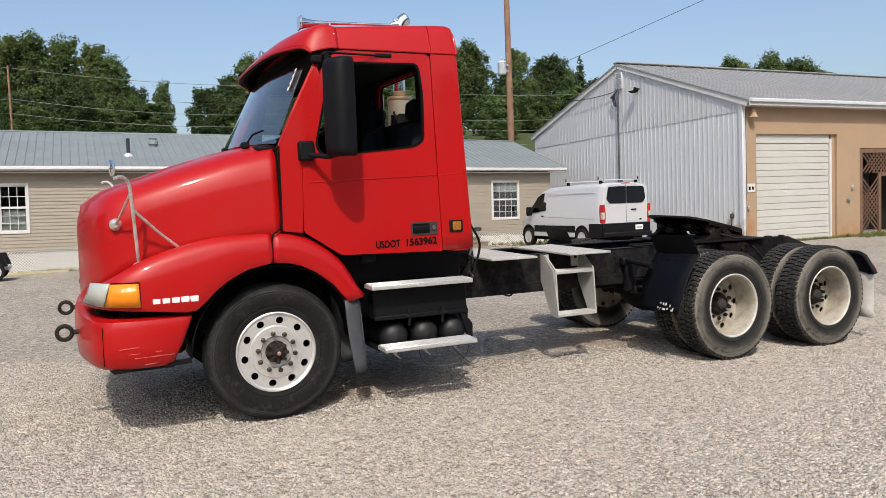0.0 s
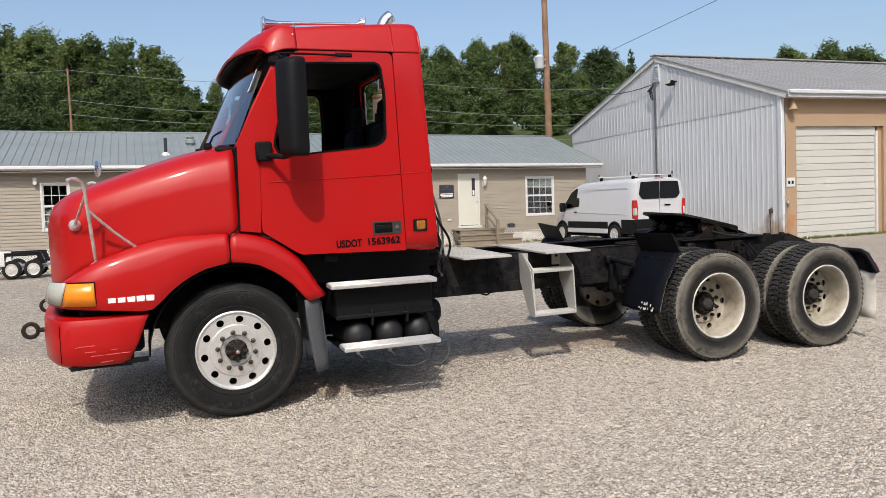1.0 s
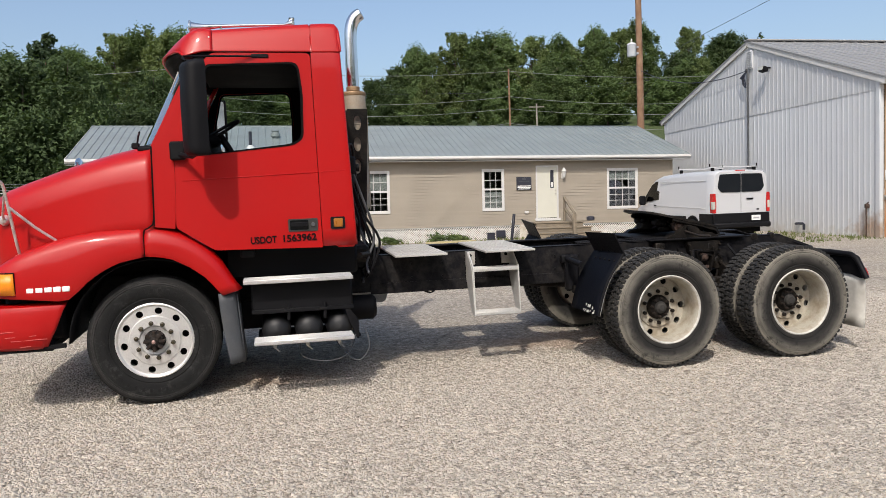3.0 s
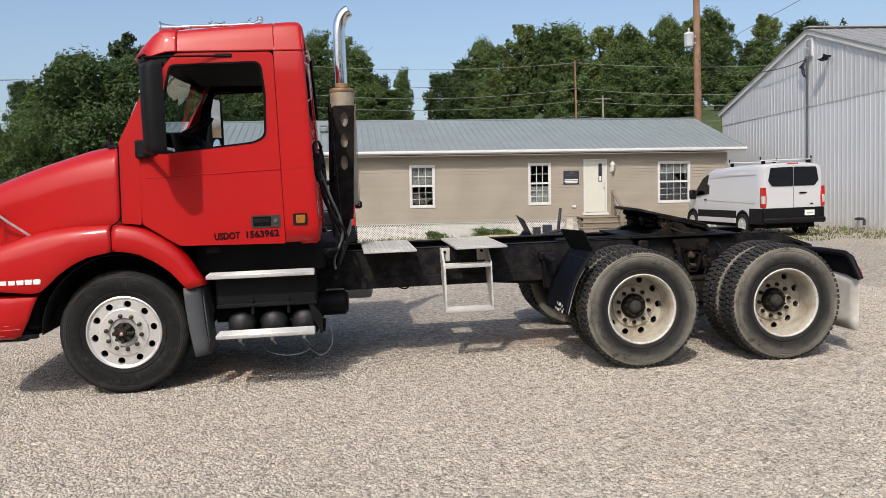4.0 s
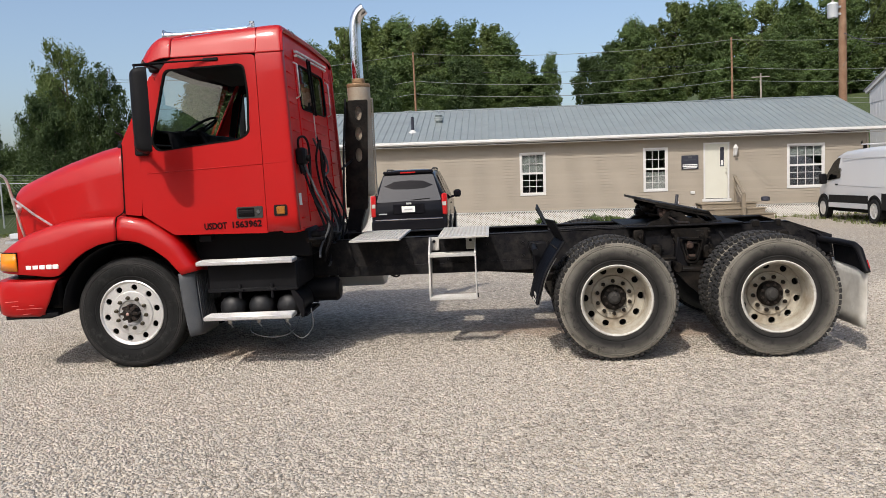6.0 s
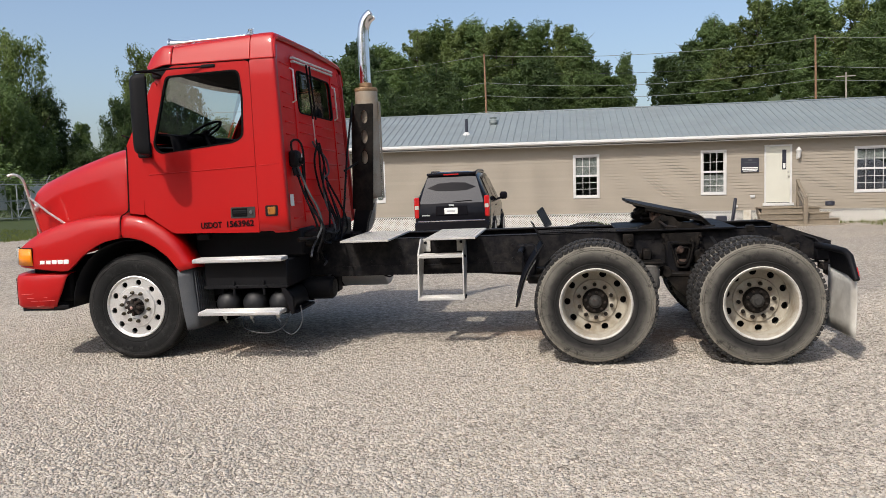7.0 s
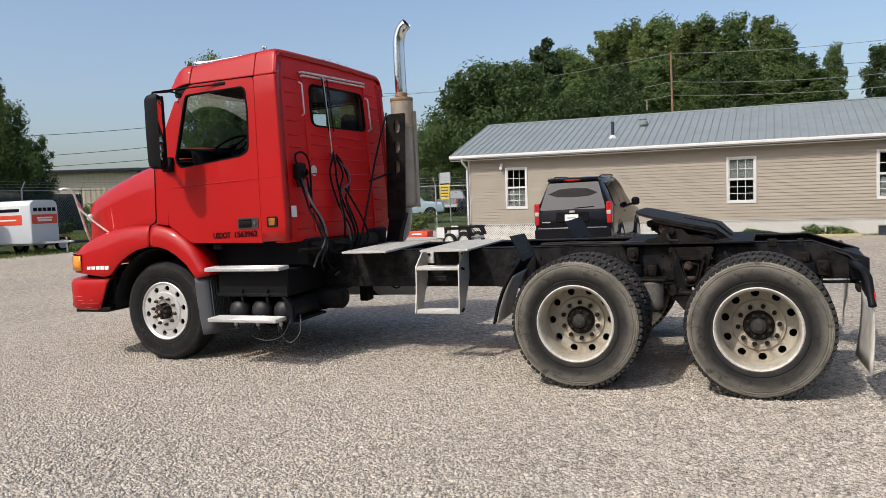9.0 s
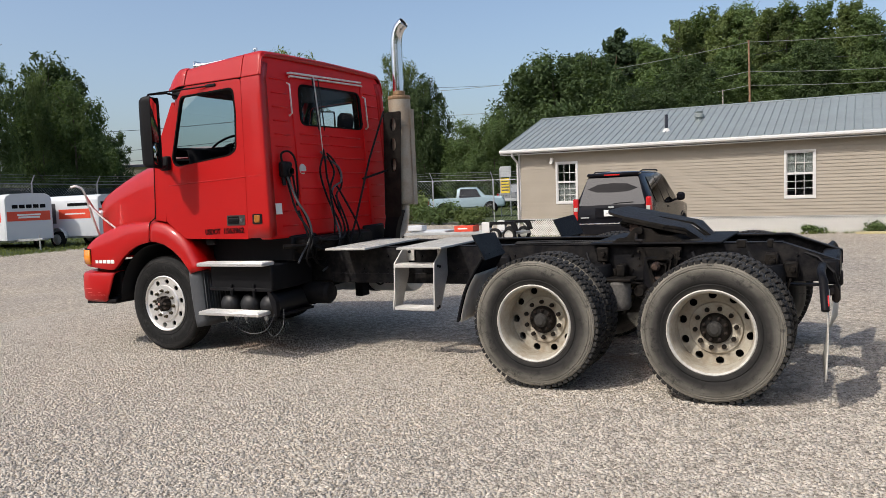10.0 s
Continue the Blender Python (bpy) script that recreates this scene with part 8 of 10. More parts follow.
for s in (-1, 1):
    x = 1.012 * s
    part("side_cladding", Geo().box((x - 0.012, 1.62, 0.56), (x + 0.008, 4.28, 0.80), 0.006), PLASTIC, van)
    part("lower_cladding", Geo().box((x - 0.012, 0.06, 0.40), (x + 0.008, 0.80, 0.88), 0.006), PLASTIC, van)
    part("sill", Geo().box((x - 0.02, 1.62, 0.40), (x - 0.0, 4.28, 0.555), 0.006), VAN_W, van)
    yy = [(3.50, 1.34), (4.66, 1.26), (4.58, 1.40), (4.14, 1.86), (3.86, 1.985), (3.50, 2.0)]
    part("cab_window", Geo().plate(rounded(yy, 0.05), [], lambda u, v: (s * (1.013 - 0.135 * max(0.0, (v - 1.17)) / 0.85), u, v), (0.004 * s, 0, 0)), GLASS_T, van)
    part("panel_line", Geo().beam((s * 1.012, 3.52, 0.5), (s * 0.945, 3.50, 1.98), 0.01, 0.01, 0.002).beam((s * 1.013, 0.5, 1.05), (s * 1.013, 3.5, 1.12), 0.012, 0.02, 0.004).beam((s * 0.955, 0.5, 1.93), (s * 0.955, 3.4, 1.95), 0.012, 0.02, 0.004), VAN_W, van)
    mr = Geo().box((s * 1.03, 4.36, 1.16), (s * 1.26, 4.50, 1.50), 0.04)
    part("door_mirror", mr, PLASTIC, van, "black door mirror")
    part("door_handle", Geo().box((s * 1.012, 3.62, 1.12), (s * 1.03, 3.80, 1.16), 0.006), PLASTIC, van)
    part("tail_light", Geo().plate(rounded([(0.90, 0.90), (1.0, 0.90), (1.015, 1.2), (1.0, 1.52), (0.91, 1.52), (0.885, 1.2)], 0.03), [], lambda u, v: (s * u, 0.02, v), (0, 0.17, 0)), LENS_R, van, "tall red tail light")
    part("reverse_lens", Geo().box((s * 0.92, 0.010, 1.02), (s * 1.022, 0.13, 1.26), 0.012), LENS_C, van)
    for y in (1.22, 4.72):
        car_wheel(van, s * 0.93, y, 0.355)
        arch(van, s * 1.006, y, 0.40, 0.37)
for q in (-1, 1):
    out = rounded([(q * u, v) for u, v in ((0.014, 1.545), (0.69, 1.545), (0.82, 1.70), (0.745, 2.11), (0.014, 2.125))][::q], 0.05)
    part("rear_window", Geo().plate(out, [], lambda u, v: (u, 0.052, v), (0, -0.010, 0)), GLASS_S, van, "dark rear door window")
part("rear_door_gap", Geo().box((-0.004, 0.050, 0.90), (0.004, 0.062, 2.17)), GREY_PL, van)
part("rear_bumper", Geo().box((-1.0, -0.07, 0.42), (1.0, 0.16, 0.58), 0.035).box((-0.985, 0.025, 0.56), (0.985, 0.14, 0.885), 0.02), PLASTIC, van, "black rear bumper and lower door band")
part("under_body", Geo().box((-0.8, 0.2, 0.26), (0.8, 5.2, 0.44), 0.03), SEAM, van)
part("plate", Geo().box((0.35, 0.0, 0.635), (0.66, 0.03, 0.80), 0.004), WHITE_LABEL, van)
part("plate_bar", Geo().box((0.40, -0.004, 0.69), (0.61, 0.0, 0.74)), GALV, van)
part("handle", Geo().box((0.19, 0.02, 1.31), (0.42, 0.055, 1.35), 0.008), SEAM, van)
part("badge", Geo().lathe([(0.0, -0.012), (0.03, -0.010), (0.036, 0.0)], 14).moved(pose(0.60, 0.056, 0.985) @ Matrix.Diagonal((1.5, 1, 0.75, 1))), SEAM, van)
part("third_brake_light", Geo().box((-0.17, 0.06, 2.205), (0.17, 0.14, 2.24), 0.008), LENS_R, van)
for y in (0.45, 2.35):
    bar = part("rack_bar", Geo().box((-0.86, y - 0.035, 2.33), (0.86, y + 0.035, 2.365), 0.012), VAN_W, van, "white roof rack bar")
    for x in (-0.74, 0.74):
        part("rack_foot", Geo().box((x - 0.05, y - 0.045, 2.215), (x + 0.05, y + 0.045, 2.335), 0.015), SEAM, bar, "black rack foot")
        part("rack_stop", Geo().box((x * 1.13 - 0.015, y - 0.02, 2.36), (x * 1.13 + 0.015, y + 0.02, 2.46), 0.006), SEAM, bar)

# black sport utility vehicle, rear towards the truck
suv = thing("sport_utility_vehicle", "glossy black sport utility vehicle parked facing the office", "car", pose(1.28, 13.22, 0.03))
ss = [(0.0, 0.50, 1.10, 1.16, 0.90, 0.84), (0.04, 0.42, 1.14, 1.24, 0.98, 0.86), (0.12, 0.40, 1.16, 1.60, 1.005, 0.78), (0.24, 0.40, 1.18, 1.95, 1.01, 0.66), (0.45, 0.40, 1.18, 2.0, 1.01, 0.68), (2.25, 0.38, 1.18, 2.03, 1.01, 0.70), (2.8, 0.38, 1.18, 1.97, 1.01, 0.68), (3.15, 0.38, 1.18, 1.72, 1.01, 0.74), (3.55, 0.38, 1.15, 1.36, 1.0, 0.85), (3.9, 0.38, 1.12, 1.27, 0.99, 0.84), (4.6, 0.40, 1.05, 1.18, 0.94, 0.78), (4.75, 0.45, 0.9, 1.0, 0.84, 0.66)]
part("body", car_body(ss), SUV_B, suv, "glossy black car body", smooth=42)
out = rounded([(-0.85, 1.18), (0.85, 1.18), (0.65, 1.87), (-0.65, 1.87)], 0.05)
part("rear_window", Geo().plate(out, [], lambda u, v: (u, 0.035 + 0.21 * max(0, (v - 1.18)) / 0.75 - 0.024, v), (0, -0.006, 0)), GLASS_R, suv, "dark tailgate window mirroring the sky")
part("tailgate_spoiler", Geo().box((-0.66, 0.13, 1.90), (0.66, 0.5, 1.985), 0.03), SUV_B, suv)
part("third_brake_light", Geo().box((-0.20, 0.115, 1.915), (0.20, 0.135, 1.95), 0.004), LENS_R, suv)
for s in (-1, 1):
    tl = part("tail_light", Geo().box((s * 0.86, -0.015, 0.80), (s * 1.0, 0.16, 1.36), 0.03), LENS_R, suv, "red tail light")
    part("reverse_lens", Geo().box((s * 0.875, -0.025, 1.04), (s * 0.975, -0.01, 1.14), 0.006), LENS_C, tl)
    mr = Geo().box((s * 1.04, 2.66, 1.20), (s * 1.26, 2.80, 1.42), 0.05).box((s * 0.98, 2.70, 1.20), (s * 1.06, 2.78, 1.26), 0.01)
    part("door_mirror", mr, SUV_B, suv, "black door mirror")
    for a, b in (((0.55, 1.22), (1.35, 1.86)), ((1.42, 1.22), (2.15, 1.88)), ((2.22, 1.22), (2.88, 1.84))):
        ww = rounded([(a[0], a[1]), (b[0], a[1]), (b[0] - (0.25 if a[0] > 2.0 else 0.02), b[1]), (a[0] + (0.06 if a[0] < 1 else 0.02), b[1])], 0.05)
        part("side_window", Geo().plate(ww, [], lambda u, v: (s * (1.002 - 0.28 * (v - 1.2) / 0.68), u, v), (0.005 * s, 0, 0)), GLASS_T, suv)
    part("door_handle", Geo().box((s * 1.01, 1.75, 1.05), (s * 1.03, 1.95, 1.09), 0.008), SUV_B, suv)
    part("roof_rail", Geo().tube([(s * 0.60, 0.6, 2.0), (s * 0.62, 0.75, 2.035), (s * 0.63, 2.1, 2.06), (s * 0.62, 2.3, 2.03)], 0.018, 8), PLASTIC, suv)
    for y in (1.15, 3.75):
        car_wheel(suv, s * 0.93, y, 0.39)
        arch(suv, s * 1.004, y, 0.43, 0.40, SUV_B)
part("rear_bumper", Geo().box((-0.99, -0.10, 0.42), (0.99, 0.10, 0.72), 0.05), SUV_B, suv, "black rear bumper")
part("bumper_strip", Geo().box((-0.88, -0.112, 0.705), (0.88, -0.09, 0.735), 0.006), CHROME, suv)
part("plate_panel", Geo().box((-0.42, -0.02, 0.86), (0.42, 0.01, 1.12), 0.02), SUV_B, suv)
part("plate", Geo().box((-0.19, -0.035, 0.90), (0.16, -0.02, 1.06), 0.006), WHITE_LABEL, suv, "white licence plate")
part("plate_bar", Geo().box((-0.12, -0.039, 0.955), (0.09, -0.035, 0.995)), GALV, suv)
part("badge", Geo().box((-0.07, -0.03, 1.105), (0.07, -0.018, 1.155), 0.006), GALV, suv)
part("name_badge", Geo().box((-0.80, -0.02, 0.86), (-0.58, -0.008, 0.89), 0.003), GALV, suv)
part("rear_wiper", Geo().tube([(0.05, 0.02, 1.21), (0.2, 0.01, 1.225), (0.55, 0.015, 1.24)], 0.012, 6), SEAM, suv)
part("tow_hitch", Geo().box((-0.06, -0.06, 0.34), (0.06, 0.2, 0.42), 0.01), SEAM, suv)


def pickup(at, paint, label):
    """A pickup seen small, beyond a fence."""
    root = thing("pickup_truck", label, "truck", at)
    ps = [(0.0, 0.5, 1.05, 1.12, 0.92, 0.86), (0.06, 0.45, 1.1, 1.16, 0.98, 0.9), (2.0, 0.45, 1.1, 1.16, 0.98, 0.9), (2.05, 0.45, 1.12, 1.75, 0.98, 0.7), (2.3, 0.45, 1.12, 1.88, 0.98, 0.68), (3.4, 0.45, 1.12, 1.86, 0.98, 0.68), (3.95, 0.45, 1.12, 1.3, 0.98, 0.82), (5.2, 0.45, 1.02, 1.14, 0.94, 0.8), (5.35, 0.5, 0.85, 0.95, 0.85, 0.7)]
    part("body", car_body(ps), paint, root, smooth=42)
    for s in (-1, 1):
        part("tail_light", Geo().box((s * 0.84, -0.02, 0.78), (s * 0.99, 0.08, 1.1), 0.02), LENS_R, root)
        part("cab_window", Geo().plate(rounded([(2.2, 1.17), (3.75, 1.17), (3.4, 1.75), (2.3, 1.78)], 0.05), [], lambda u, v: (s * (0.985 - 0.28 * (v - 1.14) / 0.64), u, v), (0.006 * s, 0, 0)), GLASS_T, root)
        for y in (1.1, 4.4):
            car_wheel(root, s * 0.88, y, 0.38)
            arch(root, s * 0.978, y, 0.42, 0.39, SEAM)
    part("rear_bumper", Geo().box((-0.95, -0.12, 0.45), (0.95, 0.06, 0.68), 0.03), GALV, root)
    part("tailgate_line", Geo().box((-0.80, -0.008, 0.74), (0.80, 0.012, 1.06), 0.01), paint, root)
    return root


pickup(pose(-18.3, 51.5, ground_z(-18.3, 51.5) + 0.3, 0, 0, 4), SILVER, "silver pickup truck parked beyond the chain-link fence")
pickup(pose(-20.5, 42.5, ground_z(-17, 42) + 0.25, 0, 0, -68), PALE_BLUE, "pale blue pickup truck parked behind weeds")

# ---- rental trailers on the west verge ----
def box_trailer(at, label, wide=1.65, long=2.9, high=1.62):
    root = thing("cargo_trailer", label, "trailer", at, "rental trailers")
    g = Geo()
    rows = []
    for y, k in ((0.0, 0.94), (0.06, 1.0), (long - 0.12, 1.0), (long, 0.92)):
        w = wide / 2 * k
        rows.append([(-w, y, 0.42), (-w, y, 0.42 + high - 0.22), (-w + 0.06, y, 0.42 + high - 0.08), (-w + 0.22, y, 0.42 + high), (0, y, 0.44 + high), (w - 0.22, y, 0.42 + high), (w - 0.06, y, 0.42 + high - 0.08), (w, y, 0.42 + high - 0.22), (w, y, 0.42)])
    g.grid(rows)
    g.f += [tuple(range(9)), tuple(range(27, 36))]
    part("box", g, BOX_W, root, "pale grey trailer box", smooth=40)
    for s in (-1, 1):
        x = s * (wide / 2 + 0.004)
        part("side_stripe", Geo().box((x - 0.004, 0.35, 1.12), (x + 0.004, 1.9, 1.50), 0.002), ORANGE_R, root)
        part("stripe_bar", Geo().box((x - 0.006, 0.6, 1.29), (x + 0.006, 1.6, 1.34)), WHITE_LABEL, root)
        part("name_bar", Geo().box((x - 0.005, 0.45, 1.62), (x + 0.005, 1.45, 1.74)), INK, root)
        part("picture_panel", Geo().box((x - 0.004, 2.05, 0.95), (x + 0.004, 2.7, 1.75)), GREY_PL, root)
        part("mudguard", Geo().grid([[(s * (wide / 2 + o), 1.9 + 0.42 * math.cos(a), 0.36 + 0.42 * math.sin(a)) for o in (0.0, 0.2)] for a in (math.pi * k / 10 for k in range(11))]), BOX_W, root, thick=0.01)
        car_wheel(root, s * (wide / 2 + 0.1), 1.9, 0.32)
    part("end_stripe", Geo().box((-wide / 2 + 0.1, -0.006, 1.14), (wide / 2 - 0.1, 0.004, 1.50)), ORANGE_R, root, "red stripe with pale bar")
    part("end_bar", Geo().box((-0.42, -0.012, 1.34), (0.42, -0.006, 1.40)), WHITE_LABEL, root)
    part("end_shape", Geo().box((-0.38, -0.011, 1.24), (0.38, -0.006, 1.31)), WHITE_LABEL, root)
    for k in range(5):
        part("end_letter", Geo().box((-0.58 + 0.25 * k, -0.012, 1.62), (-0.38 + 0.25 * k, 0.02, 1.76)), INK, root)
    t = Geo().beam((-0.5, 0.1, 0.42), (0.0, -1.0, 0.42), 0.06, 0.08).beam((0.5, 0.1, 0.42), (0.0, -1.0, 0.42), 0.06, 0.08).box((-0.05, -1.2, 0.38), (0.05, -0.95, 0.46), 0.02)
    t.tube([(0.0, -0.9, 0.0), (0.0, -0.9, 0.6)], 0.03, 8).box((-0.7, 0.1, 0.34), (0.7, long - 0.1, 0.42), 0.01)
    part("tongue", t, GALV, root, "steel tow tongue")
    return root


box_trailer(pose(-21.2, 12.6, ground_z(-21.2, 12.7) - 0.03, 0, 0, 76), "pale enclosed cargo trailer with a red stripe on the verge", 1.75, 3.4, 1.75)
box_trailer(pose(-19.82, 15.22, ground_z(-19.8, 15.2), 0, 0, 101), "pale enclosed cargo trailer with red stripe and panel on the verge", 1.55, 2.6, 1.62)

# low flatbed trailers by the office's west end
flat = thing("flatbed_trailer", "low steel flatbed trailer with tandem wheels and pale mudguard", "trailer", pose(-3.51, 17.75, ground_z(-3.5, 17.7)) @ Matrix.Diagonal((0.72, 0.72, 0.76, 1)))
fb = Geo().box((-5.2, -0.85, 0.40), (-0.9, -0.75, 0.52), 0.01).box((-5.2, 0.75, 0.40), (-0.9, 0.85, 0.52), 0.01)
for k in range(9):
    fb.box((-5.2 + 0.52 * k, -0.8, 0.42), (-5.1 + 0.52 * k, 0.8, 0.48), 0.006)
fb.box((-0.9, -0.6, 0.36), (0.8, 0.6, 0.46), 0.01)
part("deck_frame", fb, GALV, flat, "galvanised deck frame")
for y in (-0.85, 0.85):
    mg = Geo().plate(rounded([(-0.78, 0.50), (-0.62, 0.92), (0.62, 0.92), (0.78, 0.50), (0.62, 0.50), (0.5, 0.80), (-0.5, 0.80), (-0.62, 0.50)], 0.03), [], lambda u, v: (u, y - 0.12, v), (0, 0.24, 0))
    part("mudguard", mg, BLACK, flat)
    part("mudguard_panel", Geo().box((-0.95, y - 0.13, 0.46), (-0.55, y + 0.13, 0.92), 0.02), WHITE, flat)
    for x in (-0.36, 0.36):
        w = part("wheel", car_rim, None, flat)
        w.matrix_basis = pose(x, y, 0.33, 0, 0, 90 if y < 0 else -90) @ Matrix.Diagonal((0.9, 0.9, 0.9, 1))
        part("tyre", car_tyre, None, w)
part("tool_box", Geo().box((-2.6, -0.55, 0.5), (-1.6, 0.1, 0.78), 0.02), ORANGE_R, flat, "red tool box")
part("tool_box_bar", Geo().box((-2.4, -0.556, 0.62), (-1.9, -0.55, 0.68)), WHITE_LABEL, flat)
part("ramp", Geo().box((-4.9, -0.7, 0.5), (-3.0, 0.6, 0.60), 0.02), BOX_W, flat)
part("lamp_block", Geo().box((-5.0, -0.8, 0.60), (-4.2, -0.3, 0.85), 0.03), BOX_W, flat)
copy_thing(flat, pose(-9.5, 19.6, ground_z(-9.5, 19.6), 0, 0, 12))

# chain-link fences
WIRE = mat("fence_wire", (0.28, 0.30, 0.30), rough=0.5, metal=0.5, var=0.2)
DARK_MESH = mat("dark_privacy_mesh", (0.02, 0.028, 0.026), rough=0.9, var=0.3, scale=0.6)


def fence(x0, y0, x1, y1, label, high=2.55, pitch=4.0, privacy=False, cell=0.16):
    d = Vector((x1 - x0, y1 - y0, 0))
    n = max(1, round(d.length / pitch))
    root = thing("chain_link_fence", label, "fence")
    s = d.normalized()
    out = Vector((s.y, -s.x, 0))
    pz = [ground_z(x0 + d.x * k / n, y0 + d.y * k / n) for k in range(n + 1)]
    for k in range(n + 1):
        p = Vector((x0 + d.x * k / n, y0 + d.y * k / n, pz[k]))
        g = Geo().tube([p, p + Vector((0, 0, high))], 0.045, 8).tube([p + Vector((0, 0, high)), p + out * 0.3 + Vector((0, 0, high + 0.42))], 0.03, 6)
        part("fence_post", g, GALV, root)
    rails, mesh = Geo(), Geo()
    for k in range(n):
        a = Vector((x0 + d.x * k / n, y0 + d.y * k / n, pz[k]))
        b = Vector((x0 + d.x * (k + 1) / n, y0 + d.y * (k + 1) / n, pz[k + 1]))
        part("top_rail", Geo().tube([a + Vector((0, 0, high - 0.04)), b + Vector((0, 0, high - 0.04))], 0.024, 6), WIRE, root)
        for q in (0.12, 0.27, 0.41):
            rails.tube([a + out * q * 0.7 + Vector((0, 0, high + q)), b + out * q * 0.7 + Vector((0, 0, high + q))], 0.006, 4)
        steps = int((b - a).length / cell)
        for i in range(steps):
            for up in (0, 1):
                zs = (0.05, high - 0.05) if up else (high - 0.05, 0.05)
                u0, u1 = i / steps, i / steps + (high - 0.1) / (b - a).length
                if u1 > 1:
                    f = (1 - u0) / (u1 - u0)
                    u1, zs = 1.0, (zs[0], zs[0] + (zs[1] - zs[0]) * f)
                mesh.tube([a.lerp(b, u0) + Vector((0, 0, zs[0])), a.lerp(b, u1) + Vector((0, 0, zs[1]))], 0.007, 3, caps=False)
    tagged(part("barbed_wire", rails, WIRE, root), kind="stuff")
    tagged(part("wire_mesh", mesh, WIRE, root, smooth=0), kind="stuff")
    if privacy:
        g = Geo()
        for k in range(n):
            a = Vector((x0 + d.x * k / n, y0 + d.y * k / n, pz[k] + 0.15)) - out * 0.06
            b = Vector((x0 + d.x * (k + 1) / n, y0 + d.y * (k + 1) / n, pz[k + 1] + 0.15)) - out * 0.06
            g.add([a, b, b + Vector((0, 0, high - 0.4)), a + Vector((0, 0, high - 0.4))], [(0, 1, 2, 3)])
        part("privacy_mesh", g, DARK_MESH, root, "dark green privacy mesh", smooth=0, thick=0.01)
    return root


fence(-32.0, 8.0, -32.0, 28.0, "chain-link fence with dark privacy mesh and barbed top", privacy=True)
fence(-32.0, 28.0, -31.5, 46.0, "chain-link yard fence with barbed wire top", cell=0.2)
fence(-24.0, 35.0, -4.0, 35.0, "chain-link fence behind the office with barbed top", cell=0.2)
# open tube gate before the west fence
gate = thing("yard_gate", "galvanised tube yard gate with diagonal braces", "gate", pose(-30.6, 36.0, ground_z(-30.6, 36.0)))
gt = Geo()
for z in (0.15, 1.25, 2.3):
    gt.tube([(0, 0, z), (0, 8, z)], 0.035, 6)
for y in (0, 2, 4, 6, 8):
    gt.tube([(0, y, 0.0), (0, y, 2.3)], 0.04, 6)
for y in (0, 4):
    gt.tube([(0, y, 2.3), (0, y + 2, 0.15)], 0.025, 6)
    gt.tube([(0, y + 4, 2.3), (0, y + 2, 0.15)], 0.025, 6)
part("gate_bars", gt, GALV, gate)
gp = part("gate_board", Geo().box((0.04, 3.2, 1.3), (0.06, 5.2, 2.2)), WHITE, gate, "white board on the gate")
for y in (36.0, 39.35):
    tagged(part("fence_board", Geo().box((-31.80, y, 1.45), (-31.76, y + 2.5, 3.0), 0.008), WHITE, smooth=0), "large blank white board wired to the fence", "board", "fence boards")
cone = thing("traffic_cone", "orange traffic cone on the grass verge", "cone", pose(-28.3, 28.2, ground_z(-28.3, 28.2)))
part("cone_body", Geo().lathe([(0.16, 0.03), (0.11, 0.3), (0.06, 0.62), (0.03, 0.78), (0.0, 0.78)], 16, axis="z"), ORANGE_R, cone)
part("cone_base", Geo().box((-0.22, -0.22, 0.0), (0.22, 0.22, 0.04), 0.01), ORANGE_R, cone)
part("cone_band", Geo().lathe([(0.095, 0.42), (0.075, 0.55)], 16, axis="z"), WHITE_LABEL, cone, thick=0.006)
ysign = thing("yard_sign", "yellow and green roadside sign board on a post", "sign", pose(-15.6, 44.0, ground_z(-16.2, 44.0)) @ Matrix.Diagonal((0.5, 0.6, 0.85, 1)))
YELLOW = mat("yellow_sign", (0.62, 0.45, 0.02), rough=0.5, var=0.06)
part("sign_post", Geo().tube([(0, 0, 0), (0, 0, 4.0)], 0.07, 8).tube([(1.5, 0, 0), (1.5, 0, 4.0)], 0.07, 8), GALV, ysign)
part("yellow_board", Geo().box((0.1, -0.05, 1.9), (1.4, 0.05, 3.1), 0.01), YELLOW, ysign)
part("upper_board", Geo().box((0.1, -0.05, 3.2), (1.7, 0.05, 4.1), 0.01), GALV, ysign)
for k in range(4):
    part("sign_bar", Geo().box((0.2, -0.06, 2.1 + 0.24 * k), (1.3, -0.05, 2.2 + 0.24 * k)), GREY_PL, ysign)
# tubular gate in the west fence
gate = thing("metal_gate", "grey tubular steel yard gate with diagonal braces", "gate", pose(-31.6, 33.0, ground_z(-31.6, 34.5)))
for a, b in (((0, 0, 0.1), (0, 0, 2.35)), ((0, 3.4, 0.1), (0, 3.4, 2.35)), ((0, 0, 2.35), (0, 3.4, 2.35)), ((0, 0, 0.12), (0, 3.4, 0.12)), ((0, 1.7, 0.1), (0, 1.7, 2.35)), ((0, 0, 2.3), (0, 1.7, 0.15)), ((0, 1.7, 2.3), (0, 3.4, 0.15))):
    part("gate_bar", Geo().tube([a, b], 0.035, 8), GALV, gate)
